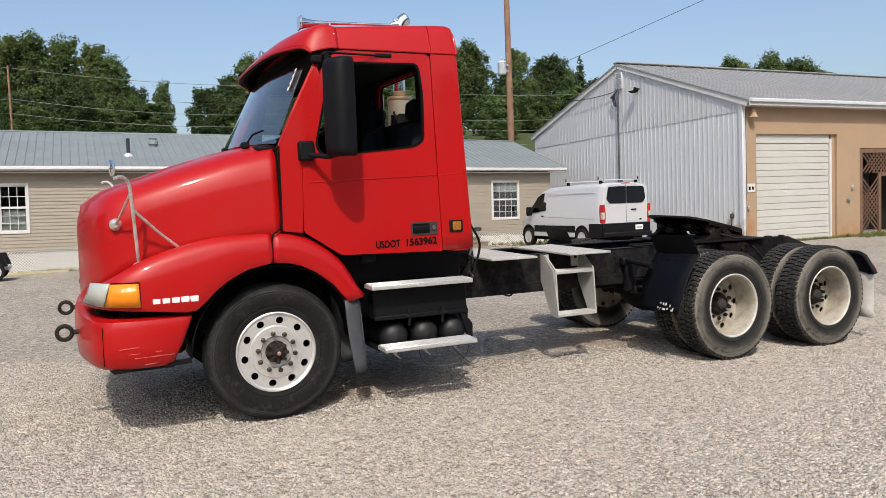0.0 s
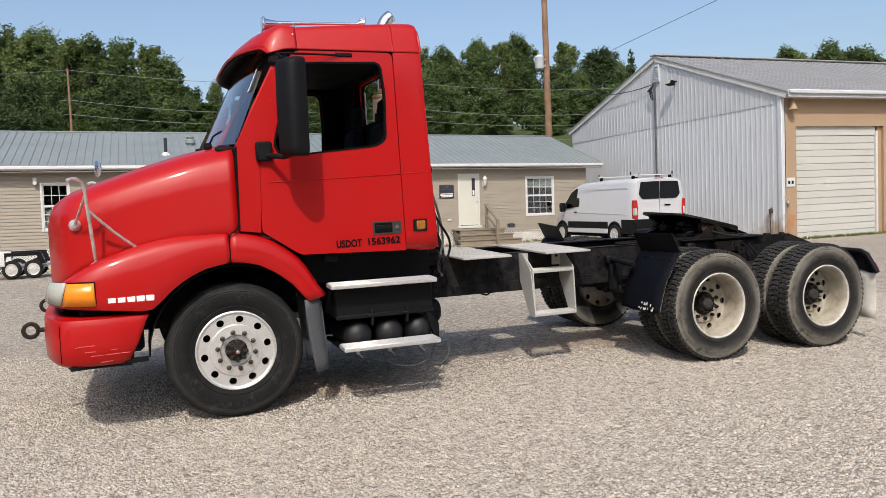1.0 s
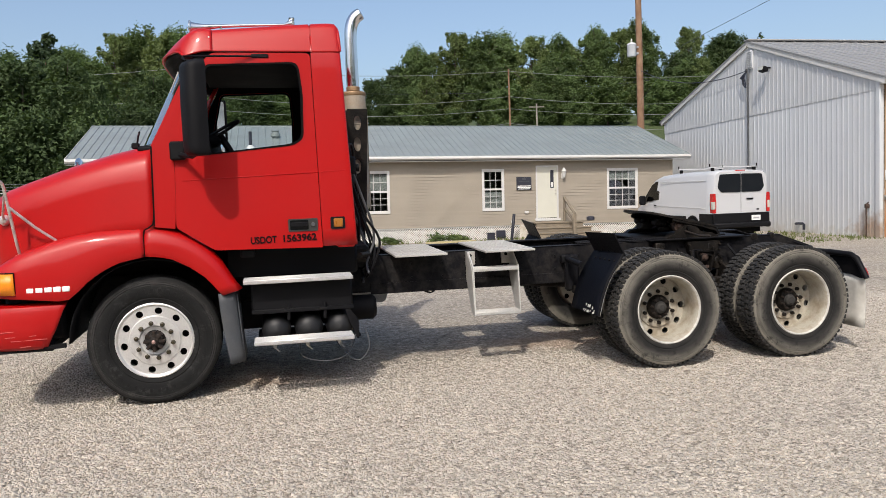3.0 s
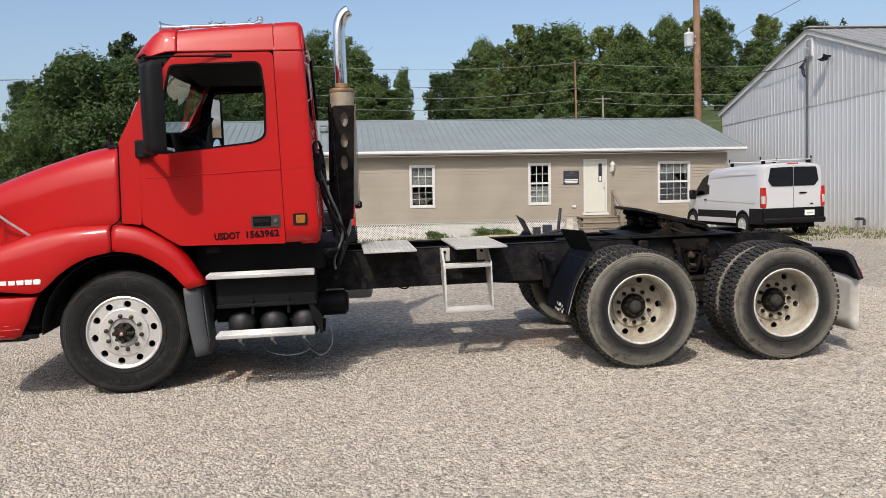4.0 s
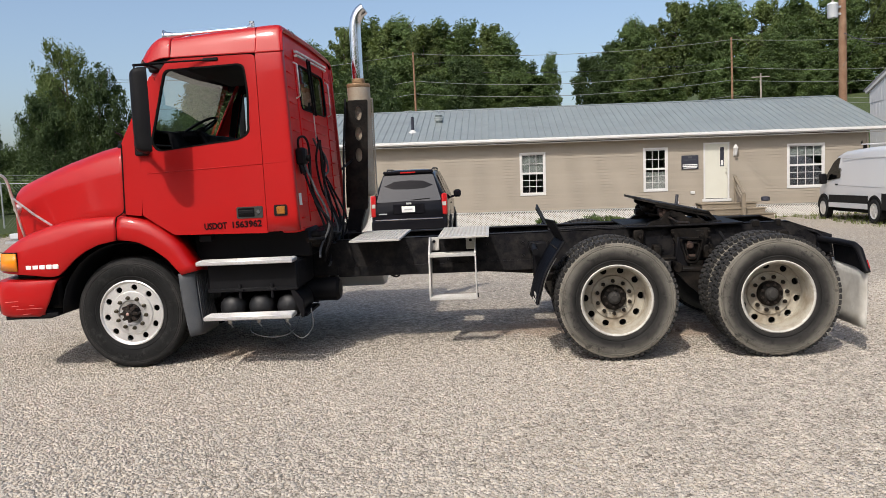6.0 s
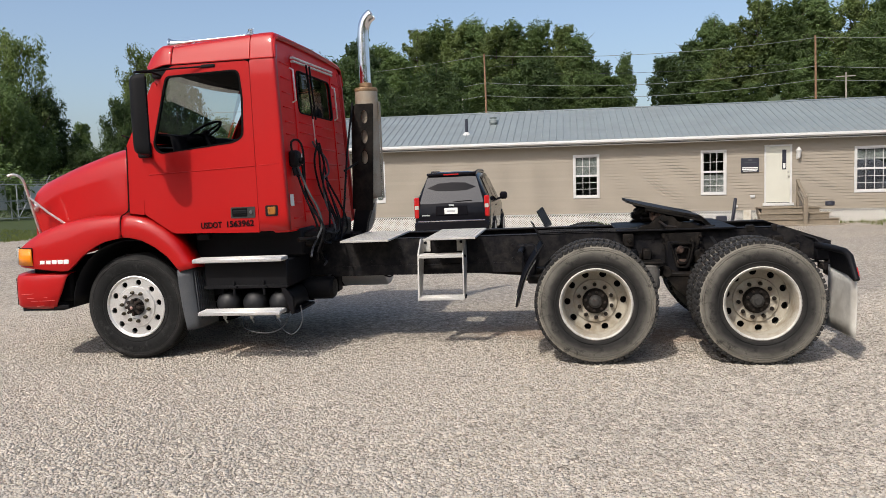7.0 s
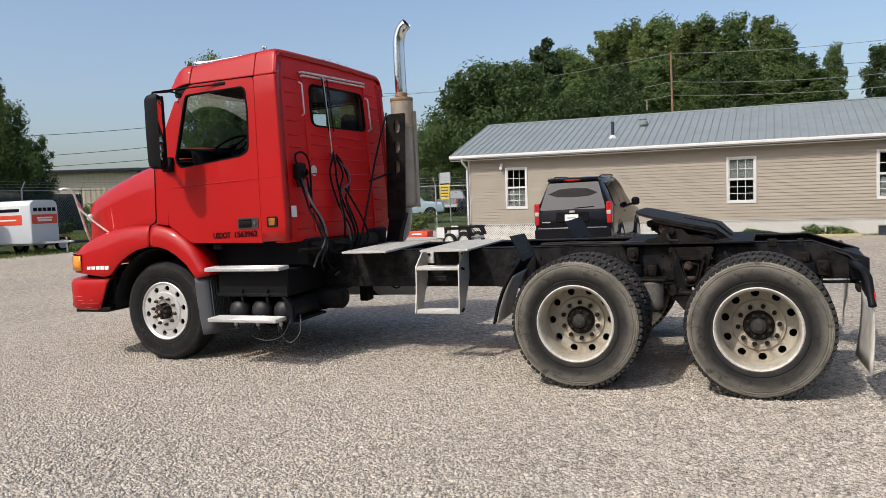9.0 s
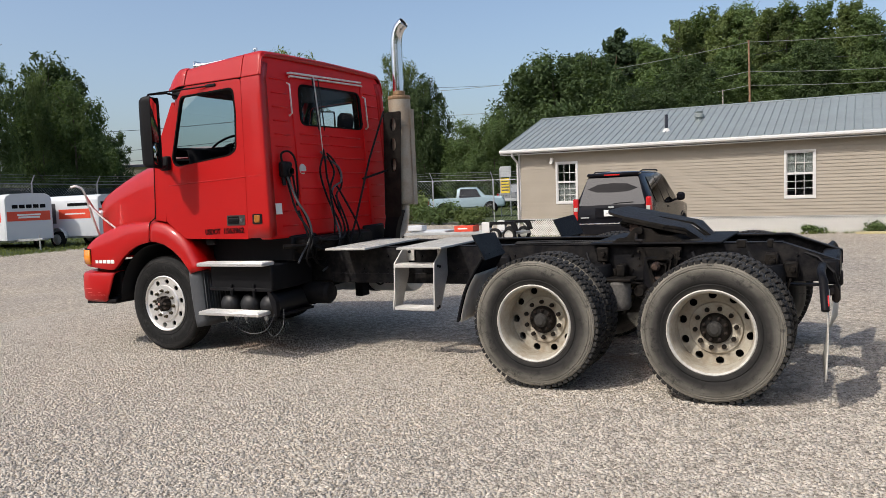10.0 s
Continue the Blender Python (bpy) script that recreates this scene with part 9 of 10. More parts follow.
# low dolly with a red engine beside the trailers
dolly = thing("tow_dolly", "low black tow dolly with red mudguards on the grass", "trailer", pose(-21.2, 17.4, ground_z(-21.2, 17.4), 0, 0, 75))
part("dolly_frame", Geo().beam((-0.9, -0.8, 0.3), (1.3, -0.5, 0.3), 0.08, 0.08).beam((-0.9, 0.8, 0.3), (1.3, 0.5, 0.3), 0.08, 0.08).beam((-0.7, -0.9, 0.28), (-0.7, 0.9, 0.28), 0.10, 0.08).beam((1.3, -0.5, 0.3), (1.3, 0.5, 0.3), 0.08, 0.08), SLATE, dolly)
for y in (-0.95, 0.95):
    w = part("wheel", car_rim, None, dolly)
    w.matrix_basis = pose(-0.7, y, 0.28, 0, 0, 90 if y < 0 else -90) @ Matrix.Diagonal((0.8, 0.78, 0.78, 1))
    part("tyre", car_tyre, None, w)
    part("mudguard", Geo().grid([[(-0.7 + 0.36 * math.cos(a), y + o, 0.28 + 0.36 * math.sin(a)) for o in (-0.13, 0.13)] for a in (math.pi * k / 10 for k in range(11))]), ORANGE_R, dolly, thick=0.01)
engine = thing("garden_engine", "small red garden engine standing on the grass", "engine", pose(-21.3, 19.1, ground_z(-21.3, 19.1)) @ Matrix.Diagonal((0.8, 0.8, 0.8, 1)))
part("engine_hood", Geo().lathe([(0.30, 0.28), (0.36, 0.34), (0.34, 0.55), (0.22, 0.70), (0.10, 0.74), (0.0, 0.75)], 14, (0, 0, 0), "z"), ORANGE_R, engine, "red moulded hood")
part("engine_base", Geo().box((-0.42, -0.34, 0.12), (0.42, 0.34, 0.29), 0.03).box((-0.40, -0.4, 0.0), (-0.2, 0.4, 0.2), 0.06).box((0.2, -0.4, 0.0), (0.4, 0.4, 0.2), 0.06), SLATE, engine)
part("engine_handle", Geo().tube([(0.3, -0.2, 0.3), (0.5, -0.2, 0.85), (0.5, 0.2, 0.85), (0.3, 0.2, 0.3)], 0.02, 6), SLATE, engine)
# low industrial building far to the west
far_b = thing("industrial_building", "long beige metal industrial building with a flat dark roof edge", "building", pose(-76.4, 59.2, 1.3, 0, 0, -50))
part("wall", Geo().box((-20, 0, -2), (0, 13, 6.0)), mat("beige_metal_wall", (0.55, 0.48, 0.36), rough=0.6, var=0.05, scale=0.2, bump=0), far_b, smooth=0)
seams = Geo()
for k in range(21):
    seams.box((0, 0.3 + 0.6 * k, -1), (0.06, 0.38 + 0.6 * k, 5.9))
part("wall_ribs", seams, mat("beige_wall_ribs", (0.50, 0.44, 0.33), rough=0.6, var=0.05), far_b, smooth=0)
part("roof", Geo().box((-21, -0.5, 6.0), (0.6, 13.5, 6.35), 0.06), SHED_ROOF, far_b)
part("roof_edge", Geo().box((0.6, -0.5, 5.95), (0.75, 19.4, 6.3), 0.04), SLATE, far_b)
part("annexe_wall", Geo().box((-18, 13.0, -1), (-0.4, 19, 5.6)), mat("grey_annexe_wall", (0.22, 0.22, 0.2), rough=0.7, var=0.1), far_b)

# ---- poles and lines ----
POLE = mat("weathered_pole_wood", (0.21, 0.115, 0.065), rough=0.85, var=0.25, scale=2, bump=0.3, bscale=30, dirt=(0.3, 0.22, 0.15), dirt_amount=0.4, dirt_scale=2)
POLE_G = mat("grey_pole_wood", (0.28, 0.25, 0.21), rough=0.85, var=0.2, scale=1)


def utility_pole(x, y, top, label, r=0.16, arms=0, wood=POLE):
    z0 = ground_z(x, y)
    root = thing("utility_pole", label, "pole", pose(x, y, z0))
    part("shaft", Geo().tube([(0, 0, -0.3), (0.02, 0, (top - z0) * 0.5), (0.0, 0, top - z0)], [r, r * 0.88, r * 0.72], 14), wood, root)
    for k in range(arms):
        part("cross_arm", Geo().box((-1.3, -0.06, top - z0 - 0.6 - 1.1 * k), (1.3, 0.06, top - z0 - 0.46 - 1.1 * k), 0.01), wood, root)
    return root


near_pole = utility_pole(18.95, 28.6, 11.9, "brown wooden utility pole with a grey transformer", 0.19)
nz = ground_z(18.95, 28.6)
part("transformer", Geo().lathe([(0.0, 8.0), (0.20, 8.01), (0.22, 8.05), (0.22, 8.55), (0.235, 8.57), (0.20, 8.63), (0.08, 8.68), (0.0, 8.68)], 24, (-0.44, -0.1, -nz), "z"), BOX_W, near_pole, "pale grey transformer can")
for z in (8.12, 8.42):
    part("bracket", Geo().box((-0.3, -0.12, z - nz), (0.0, 0.02, z + 0.1 - nz), 0.01), GALV, near_pole)
part("insulator", Geo().lathe([(0.0, 0.0), (0.05, 0.0), (0.03, 0.06), (0.05, 0.1), (0.02, 0.2)], 10, (-0.44, -0.1, 8.67 - nz), "z"), STEEL, near_pole)
far_poles = [(-9.2, 128.0, 24.6, 0.2, 0), (45.2, 131.0, 24.4, 0.2, 0), (43.6, 112.0, 15.8, 0.16, 1), (-2.3, 181.0, 31.9, 0.2, 0), (-13.0, 126.0, 17.0, 0.14, 0), (100.0, 128.0, 24.0, 0.2, 0), (-70.0, 126.0, 23.0, 0.2, 0)]
for x, y, t, r, a in far_poles:
    utility_pole(x, y, t, "weathered wooden utility pole on the hillside", r, a, POLE if r > 0.17 and y < 150 else POLE_G)


def cable(p, q, sag, r, label="thin dark overhead cable", material=SLATE):
    p, q = Vector(p), Vector(q)
    pts = [p.lerp(q, k / 16) - Vector((0, 0, sag * 4 * (k / 16) * (1 - k / 16))) for k in range(17)]
    return tagged(part("overhead_cable", Geo().tube(pts, r, 5), material, smooth=60), label, "cable", "overhead cables")


for (xa, ya, za), (xb_, yb_, zb_) in (((-70, 126, 22.5), (-9.2, 128, 24.3)), ((-9.2, 128, 24.3), (45.2, 131, 24.0)), ((45.2, 131, 24.0), (100, 128, 23.6))):
    for dz, sg in ((0.0, 1.2), (-4.6, 1.6), (-6.8, 1.4), (-9.5, 1.5), (-10.6, 1.2), (-12.2, 1.1)):
        cable((xa, ya, za + dz), (xb_, yb_, zb_ + dz), sg, 0.042, "thin weathered grey overhead cable", CABLE)
cable((-2.3, 181, 31.2), (-80, 150, 27.0), 2.0, 0.04)
cable((-2.3, 181, 28.2), (110, 170, 30.0), 3.0, 0.04)
cable((18.95, 28.6, 7.4), (19.2, 20.3, 6.0), 0.55, 0.018, "drooping service cable to the shed")
cable((18.95, 28.6, 5.9), (17.2, 21.5, 7.2), 0.0, 0.009)
cable((17.2, 21.5, 7.2), (18.7, -14.0, 10.4), 0.0, 0.009)
# lattice pylon beyond the west building
pyl = thing("lattice_pylon", "distant steel lattice transmission pylon", "pylon", pose(-95.5, 104.6, -4.2))
pg = Geo().tube([(-6.6, 0, 0), (-0.2, 0, 22.5)], 0.14, 5).tube([(6.6, 0, 0), (0.2, 0, 22.5)], 0.14, 5).beam((-3.5, 0, 22.0), (3.5, 0, 22.0), 0.15, 0.15).beam((-2.2, 0, 18.5), (2.2, 0, 18.5), 0.12, 0.12)
for k in range(6):
    w0, w1 = 6.6 - 1.02 * k, 6.6 - 1.02 * (k + 1)
    pg.tube([(-w0, 0, 3.6 * k), (w1, 0, 3.6 * (k + 1))], 0.06, 4).tube([(w0, 0, 3.6 * k), (-w1, 0, 3.6 * (k + 1))], 0.06, 4)
part("lattice", pg, GALV, pyl, smooth=0)
cable((-95.5, 104.6, 17.8), (-150, 60, 17.8), 1.5, 0.05)
cable((-95.5, 104.6, 14.3), (-150, 60, 14.0), 1.5, 0.05)
for z in (12.0, 10.6, 9.6):
    cable((-95.5, 104.6, z), (-150, 60, z - 0.5), 1.0, 0.05)

# ---- trees ----
BARK = mat("grey_brown_bark", (0.10, 0.08, 0.06), rough=0.9, var=0.3, scale=2, bump=0.5, bscale=20)
BARK_P = mat("reddish_pine_bark", (0.30, 0.19, 0.13), rough=0.9, var=0.3, scale=2, bump=0.4, bscale=20)
LEAF = leaf_mat("mid_green_leaves", (0.09, 0.13, 0.05))
LEAF_D = leaf_mat("dark_green_leaves", (0.055, 0.082, 0.034))
LEAF_Y = leaf_mat("yellow_green_leaves", (0.118, 0.152, 0.058))
LEAF_P = leaf_mat("pine_needles", (0.045, 0.07, 0.036))


def leaf_mesh(name, lobes, count, size, material, seed, droop=0.0, thin=0.0):
    """Many small leaf sprays over the shells of a crown's lobes, uneven and with gaps."""
    rng = np.random.RandomState(seed)
    cs = np.array([l[:3] for l in lobes])
    rs = np.array([l[3:6] for l in lobes])
    wt = (rs[:, 0] * rs[:, 1] + rs[:, 0] * rs[:, 2])
    pick = rng.choice(len(lobes), count, p=wt / wt.sum())
    d = rng.normal(size=(count, 3))
    d /= np.linalg.norm(d, axis=1)[:, None]
    inner = rng.rand(count) < 0.13
    rad = np.where(inner, 0.15 + 0.45 * rng.rand(count), 0.5 + 0.72 * rng.rand(count) ** 0.8)
    sub = np.sin(d[:, 0] * 7 + pick) * np.cos(d[:, 1] * 6 + 2 * pick) * np.sin(d[:, 2] * 5 + pick)
    rad *= 1 + 0.24 * sub
    p = cs[pick] + d * rs[pick] * rad[:, None]
    keep = sub > -0.55 + thin
    p, d, inner = p[keep], d[keep], inner[keep]
    n = len(p)
    nrm = d * 0.6 + rng.normal(size=(n, 3)) * 0.55 + np.array([0, 0, 0.35])
    nrm /= np.linalg.norm(nrm, axis=1)[:, None]
    a = np.cross(nrm, rng.normal(size=(n, 3)))
    a /= np.linalg.norm(a, axis=1)[:, None]
    b = np.cross(nrm, a)
    s = (size * np.where(inner, 2.1, 1.0) * (0.5 + 1.0 * rng.rand(n)))[:, None]
    a, b = a * s, b * s * 0.55
    a[:, 2] -= droop * s[:, 0]
    v = np.stack([p - a - b * 0.5, p + a * 1.1 - b * 0.4, p + b * 1.2 + nrm * s * 0.15], axis=1).reshape(-1, 3)
    me = bpy.data.meshes.new(name)
    me.vertices.add(3 * n)
    me.vertices.foreach_set("co", v.ravel())
    me.loops.add(3 * n)
    me.loops.foreach_set("vertex_index", np.arange(3 * n, dtype=np.int32))
    me.polygons.add(n)
    me.polygons.foreach_set("loop_start", np.arange(0, 3 * n, 3, dtype=np.int32))
    me.update(calc_edges=True)
    me.materials.append(material)
    return me


def trunk_geo(h, r, seed, limbs=7, spread_=0.28, bare=0.3):
    rng = random.Random(seed)
    g = Geo()
    main = [(rng.uniform(-0.02, 0.02) * h * k, rng.uniform(-0.02, 0.02) * h * k, h * t) for k, t in ((0, -0.03), (0.3, 0.2), (0.6, 0.45), (0.8, 0.7), (1, 0.92))]
    g.tube(smooth_line(main, 3), [r * (1 - 0.85 * k / 12) for k in range(13)], 8)
    for k in range(limbs):
        t = bare + (0.85 - bare) * k / max(1, limbs - 1)
        a = k * 2.4 + rng.uniform(-0.4, 0.4)
        l = h * spread_ * (1.1 - 0.6 * t) * rng.uniform(0.8, 1.2)
        q = Vector((0, 0, h * t))
        e = q + Vector((math.cos(a) * l, math.sin(a) * l, l * rng.uniform(0.5, 0.9)))
        g.tube([q, q.lerp(e, 0.5) + Vector((0, 0, -0.05 * l)), e], [r * 0.42, r * 0.25, r * 0.08], 6)
    return g


def crown_lobes(h, w, seed, n=13, base=0.22, lean=0.0):
    """Lobes of a broad crown between base and the top of a tree of height h and width w."""
    rng = random.Random(seed)
    out = []
    for k in range(n):
        t = (k + 0.5) / n
        z = base + (0.95 - base) * t
        prof = math.sin(math.pi * min(0.9, 0.2 + 0.72 * t)) ** 0.6
        a = k * 2.39996 + rng.uniform(-0.5, 0.5)
        rr = w * 0.5 * prof
        lr = w * rng.uniform(0.11, 0.20) * (0.75 + 0.4 * prof)
        off = max(0.0, rr - lr * 0.8) * rng.uniform(0.5, 1.12)
        cx, cy, cz = math.cos(a) * off + lean * t, math.sin(a) * off, z * h
        out.append((cx, cy, cz, lr, lr, lr * rng.uniform(0.8, 1.35)))
        for j in range(5):
            b, u = rng.uniform(0, 6.28), rng.uniform(-0.5, 0.9)
            q = lr * rng.uniform(0.3, 0.6)
            out.append((cx + math.cos(b) * lr * 1.0, cy + math.sin(b) * lr * 1.0, cz + u * lr, q * 0.8, q * 0.8, q * rng.uniform(0.7, 1.5)))
    return out


def tree(name, label, h, w, seed, material, count, leaf, bark=BARK, n=13, base=0.22, droop=0.0, thin=0.0, group="woodland trees", bare=0.3, r=None):
    root = thing(name, label, "tree", None, group)
    part("trunk", trunk_geo(h, r or h * 0.014, seed, bare=bare), bark, root)
    part("crown", leaf_mesh("crown", crown_lobes(h, w, seed, n, base), count, leaf, material, seed, droop, thin), None, root)
    return root


kinds = [tree("broadleaf_tree", "tall green broadleaf tree on the hillside", 24, 12, 3, LEAF, 17000, 0.31, n=24, base=0.12),
         tree("broadleaf_tree", "slender light green broadleaf tree on the hillside", 26, 10, 7, LEAF_Y, 16500, 0.29, n=26, base=0.15, thin=0.1),
         tree("oak_tree", "dense dark green oak tree on the hillside", 22, 14, 11, LEAF_D, 17000, 0.32, n=24, base=0.08),
         tree("broadleaf_tree", "bushy mid green tree in the wood", 20, 12, 19, LEAF, 15000, 0.34, n=22, base=0.05, droop=0.2),
         tree("broadleaf_tree", "green broadleaf tree at the yard's far edge", 20, 13, 23, LEAF, 1500, 1.0, n=14, base=0.08)]


def grow(proto, x, y, top, seed, wide=1.0, z=None):
    """A copy of a tree whose crown ends at the given height."""
    h = {0: 24.0, 1: 26.0, 2: 22.0, 3: 20.0, 4: 20.0}[proto]
    z0 = ground_z(x, y) - 0.3 if z is None else z
    k = (top - z0) / h
    t = copy_thing(kinds[proto], pose(x, y, z0, 0, 0, (seed * 77) % 360))
    t.scale = (k * wide, k * wide, k)
    return t


def in_gap(x, y):
    """The open strip of sky between the west wood and the fence trees."""
    return -0.54 < (x - 6) / (y + 5) < -0.405


rng = random.Random(5)
# skyline of the east wood and of the west wood, as (x, top)
east = [(29, 31, 2), (34, 34, 2), (39.5, 38, 0), (44, 39, 1), (48.8, 42.5, 1), (53.5, 40.5, 0), (59.5, 41.5, 1), (63.5, 43, 0), (68, 42, 1), (75, 40.5, 0), (81, 41.5, 1), (87, 43.5, 0), (97, 45, 1), (102, 46, 0), (113, 44.5, 1), (124, 42.5, 2), (134, 40, 0), (146, 38, 2)]
west = [(-69, 30.5, 2), (-58.5, 38, 2), (-51, 34, 2), (-45, 38, 2), (-38, 37, 0), (-31.5, 41, 1), (-28, 43, 0), (-21, 41.5, 1), (-17, 42.5, 0), (-12, 40, 1), (-8, 40, 0), (-3, 39.5, 0), (4.5, 40, 1), (8, 37, 0), (12.5, 32, 2)]
for k, (x, t, p) in enumerate(east + west):
    grow(p, x + rng.uniform(-0.5, 0.5), 186 + rng.uniform(-4, 6), t + rng.uniform(-0.3, 0.8), k, 1.05)
# fuller rows within the woods
for k in range(28):
    x = rng.choice((rng.uniform(30, 150), rng.uniform(-70, 10)))
    if 11 < x < 31:
        continue
    y = rng.uniform(150, 182)
    lim = lerp_at(x, [(-75, 33), (-30, 36), (0, 36), (10, 29), (30, 27), (36, 33), (50, 37), (100, 40), (150, 36)])
    p, top = rng.choice((0, 1, 2, 3, 3)), lim - rng.uniform(4, 11)
    if not in_gap(x, y):
        grow(p, x, y, top, 100 + k, 1.15)
for k in range(40):
    x = -75 + k * 5.8 + rng.uniform(-2, 2)
    if 13 < x < 29:
        continue
    y = rng.uniform(139, 156)
    top = ground_z(x, y) + rng.uniform(5.0, 10.5)
    if not in_gap(x, y):
        grow(3, x, y, top, 400 + k, 1.7)
# the wood on the other side of the yard, mirrored in paint and glass
for k in range(34):
    grow(4, -95 + 6.2 * k + rng.uniform(-2, 2), -48 - 9 * (k % 2) + rng.uniform(-3, 3), rng.uniform(13, 19), 700 + k, 1.3)
grow(0, 18.6, 188, 32.0, 300, 0.72)
# trees seen over the shed roof, and at the far west
for k, (x, y, t, p) in enumerate(((108.5, 101, 25.6, 0), (113.5, 104, 27, 1), (119, 102, 27.3, 0), (125, 104, 27.3, 2), (131, 103, 27, 0), (136.5, 103, 25.5, 1), (88, 104, 21, 3), (-88, 150, 24, 2), (-97, 165, 26, 0), (-76, 140, 20, 3), (-86, 128, 17, 3), (-66, 110, 15, 3), (-58, 100, 12.5, 3), (-48, 96, 10, 3), (-71, 122, 24, 1), (-66, 118, 15, 0))):
    grow(p, x, y, t, 200 + k, 1.0)
# tall pine with a bare reddish trunk and dead lower branches
pine = thing("pine_tree", "tall pine with bare reddish trunk and dead branches", "tree", pose(-44.5, 176, ground_z(-44.5, 176) - 7.5), "woodland trees")
pg = trunk_geo(25, 0.42, 4, 12, 0.24, 0.45)
pg.tube([(0.3, 0, 0), (1.3, 0.1, 10), (0.4, 0, 17)], [0.25, 0.3, 0.15], 8)
part("trunk", pg, BARK_P, pine)
part("crown", leaf_mesh("crown", [(-2.5, 0, 22, 3, 3, 1.2), (2, 1, 23, 3, 3, 1.4), (0, 0, 26, 2.2, 2.2, 1.6), (3.5, 0, 19.5, 2, 2, 0.9), (-4, 0, 18.5, 1.8, 1.8, 0.8), (1.5, 0, 28, 1.2, 1.2, 1.4)], 2600, 0.5, LEAF_P, 31), None, pine)
# conifer tip over the shed's gable
fir = thing("fir_tree", "narrow dark fir rising over the wood", "tree", pose(136, 186, ground_z(136, 186) - 3.5), "woodland trees")
part("trunk", Geo().tube([(0, 0, 0), (0, 0, 26)], [0.4, 0.05], 8), BARK, fir)
part("crown", leaf_mesh("crown", [(0, 0, 3 + 2.2 * k, 4.4 - 0.38 * k, 4.4 - 0.38 * k, 1.1) for k in range(11)], 3000, 0.5, LEAF_P, 37, 0.4), None, fir)

# nearer trees beyond the west fence
west_trees = [tree("broadleaf_tree", "full green broadleaf tree behind the west fence", 15, 10, 41, LEAF, 30000, 0.145, n=20, base=0.06, group="west fence trees", droop=0.25),
              tree("broadleaf_tree", "dark leafy tree behind the west fence", 13, 10, 43, LEAF_D, 30000, 0.145, n=20, base=0.03, group="west fence trees", droop=0.2),
              tree("locust_tree", "feathery light green tree behind the west fence", 16, 9, 47, LEAF_Y, 25000, 0.115, n=18, base=0.1, group="west fence trees", droop=0.5, thin=0.25)]


def west_grow(p, x, y, top, seed, wide=1.0):
    h = (15.0, 13.0, 16.0)[p]
    z0 = ground_z(x, y) - 0.2
    k = (top - z0) / h
    t = copy_thing(west_trees[p], pose(x, y, z0, 0, 0, (seed * 61) % 360))
    t.scale = (k * wide, k * wide, k)
    return t


for k, (p, x, y, t, w) in enumerate(((2, -48, 61, 18.5, 0.85), (0, -45.6, 56, 13.0, 0.9), (1, -40, 60, 6.5, 1.1), (1, -47.5, 64, 12.5, 1.0), (1, -58.5, 40, 15.5, 0.8), (1, -54.5, 36, 12.0, 0.9), (1, -50.5, 24.5, 13.0, 1.0), (2, -37, 66, 17.0, 0.72),
                                    (1, -47.5, 37, 8.2, 0.8), (0, -45.8, 33.0, 11.2, 0.85), (2, -47.4, 31.4, 12.6, 0.35), (2, -49, 27.3, 15.0, 0.8), (2, -50, 22, 18.5, 0.9), (1, -49, 20, 11, 1.2), (0, -48, 14, 14, 1.1), (2, -46, 8, 16, 1.0),
                                    (0, -36, 86, 7.5, 1.0), (2, -28.3, 88, 17.5, 0.62), (1, -24, 78, 9.5, 1.1), (0, -20, 84, 14, 1.0), (1, -16, 80, 13, 1.1), (1, -11, 86, 16, 1.0), (0, -28, 74, 6.5, 1.2), (1, -46, 78, 10, 1.1), (0, -14, 62, 10.5, 1.3), (1, -17.2, 60, 13.5, 1.15), (1, -19.5, 61.5, 12.6, 0.95), (1, -14.5, 62, 13.2, 0.9), (1, -30.8, 60, 13.0, 0.66), (1, -34.8, 58, 10.8, 0.75), (0, -21.5, 56, 8.5, 1.0), (1, -9, 64, 10, 1.3), (0, -26, 60, 8.5, 1.3))):
    west_grow(p, x, y, t, k, w)
for ob in (*kinds, *west_trees):
    for c in list(ob.children):
        bpy.data.objects.remove(c)
    bpy.data.objects.remove(ob)

# bushes, weeds and grass
def bush(x, y, w, h, seed, label, material=LEAF, leaf=0.12, count=1500):
    root = thing("bush", label, "bush", pose(x, y, ground_z(x, y)), "bushes")
    lob = [(random.Random(seed + k).uniform(-0.4, 0.4) * w, random.Random(seed + k + 50).uniform(-0.25, 0.25) * w, h * (0.35 + 0.08 * k), w * 0.28, w * 0.22, h * 0.36) for k in range(6)]
    part("foliage", leaf_mesh("foliage", lob, count, leaf, material, seed), None, root)
    st = Geo()
    for k in range(8):
        a = k * 0.8
        st.tube([(0, 0, -0.05), (math.cos(a) * w * 0.15, math.sin(a) * w * 0.12, h * 0.4), (math.cos(a) * w * 0.3, math.sin(a) * w * 0.2, h * 0.8)], [0.012, 0.01, 0.004], 4)
    part("stems", st, BARK, root)


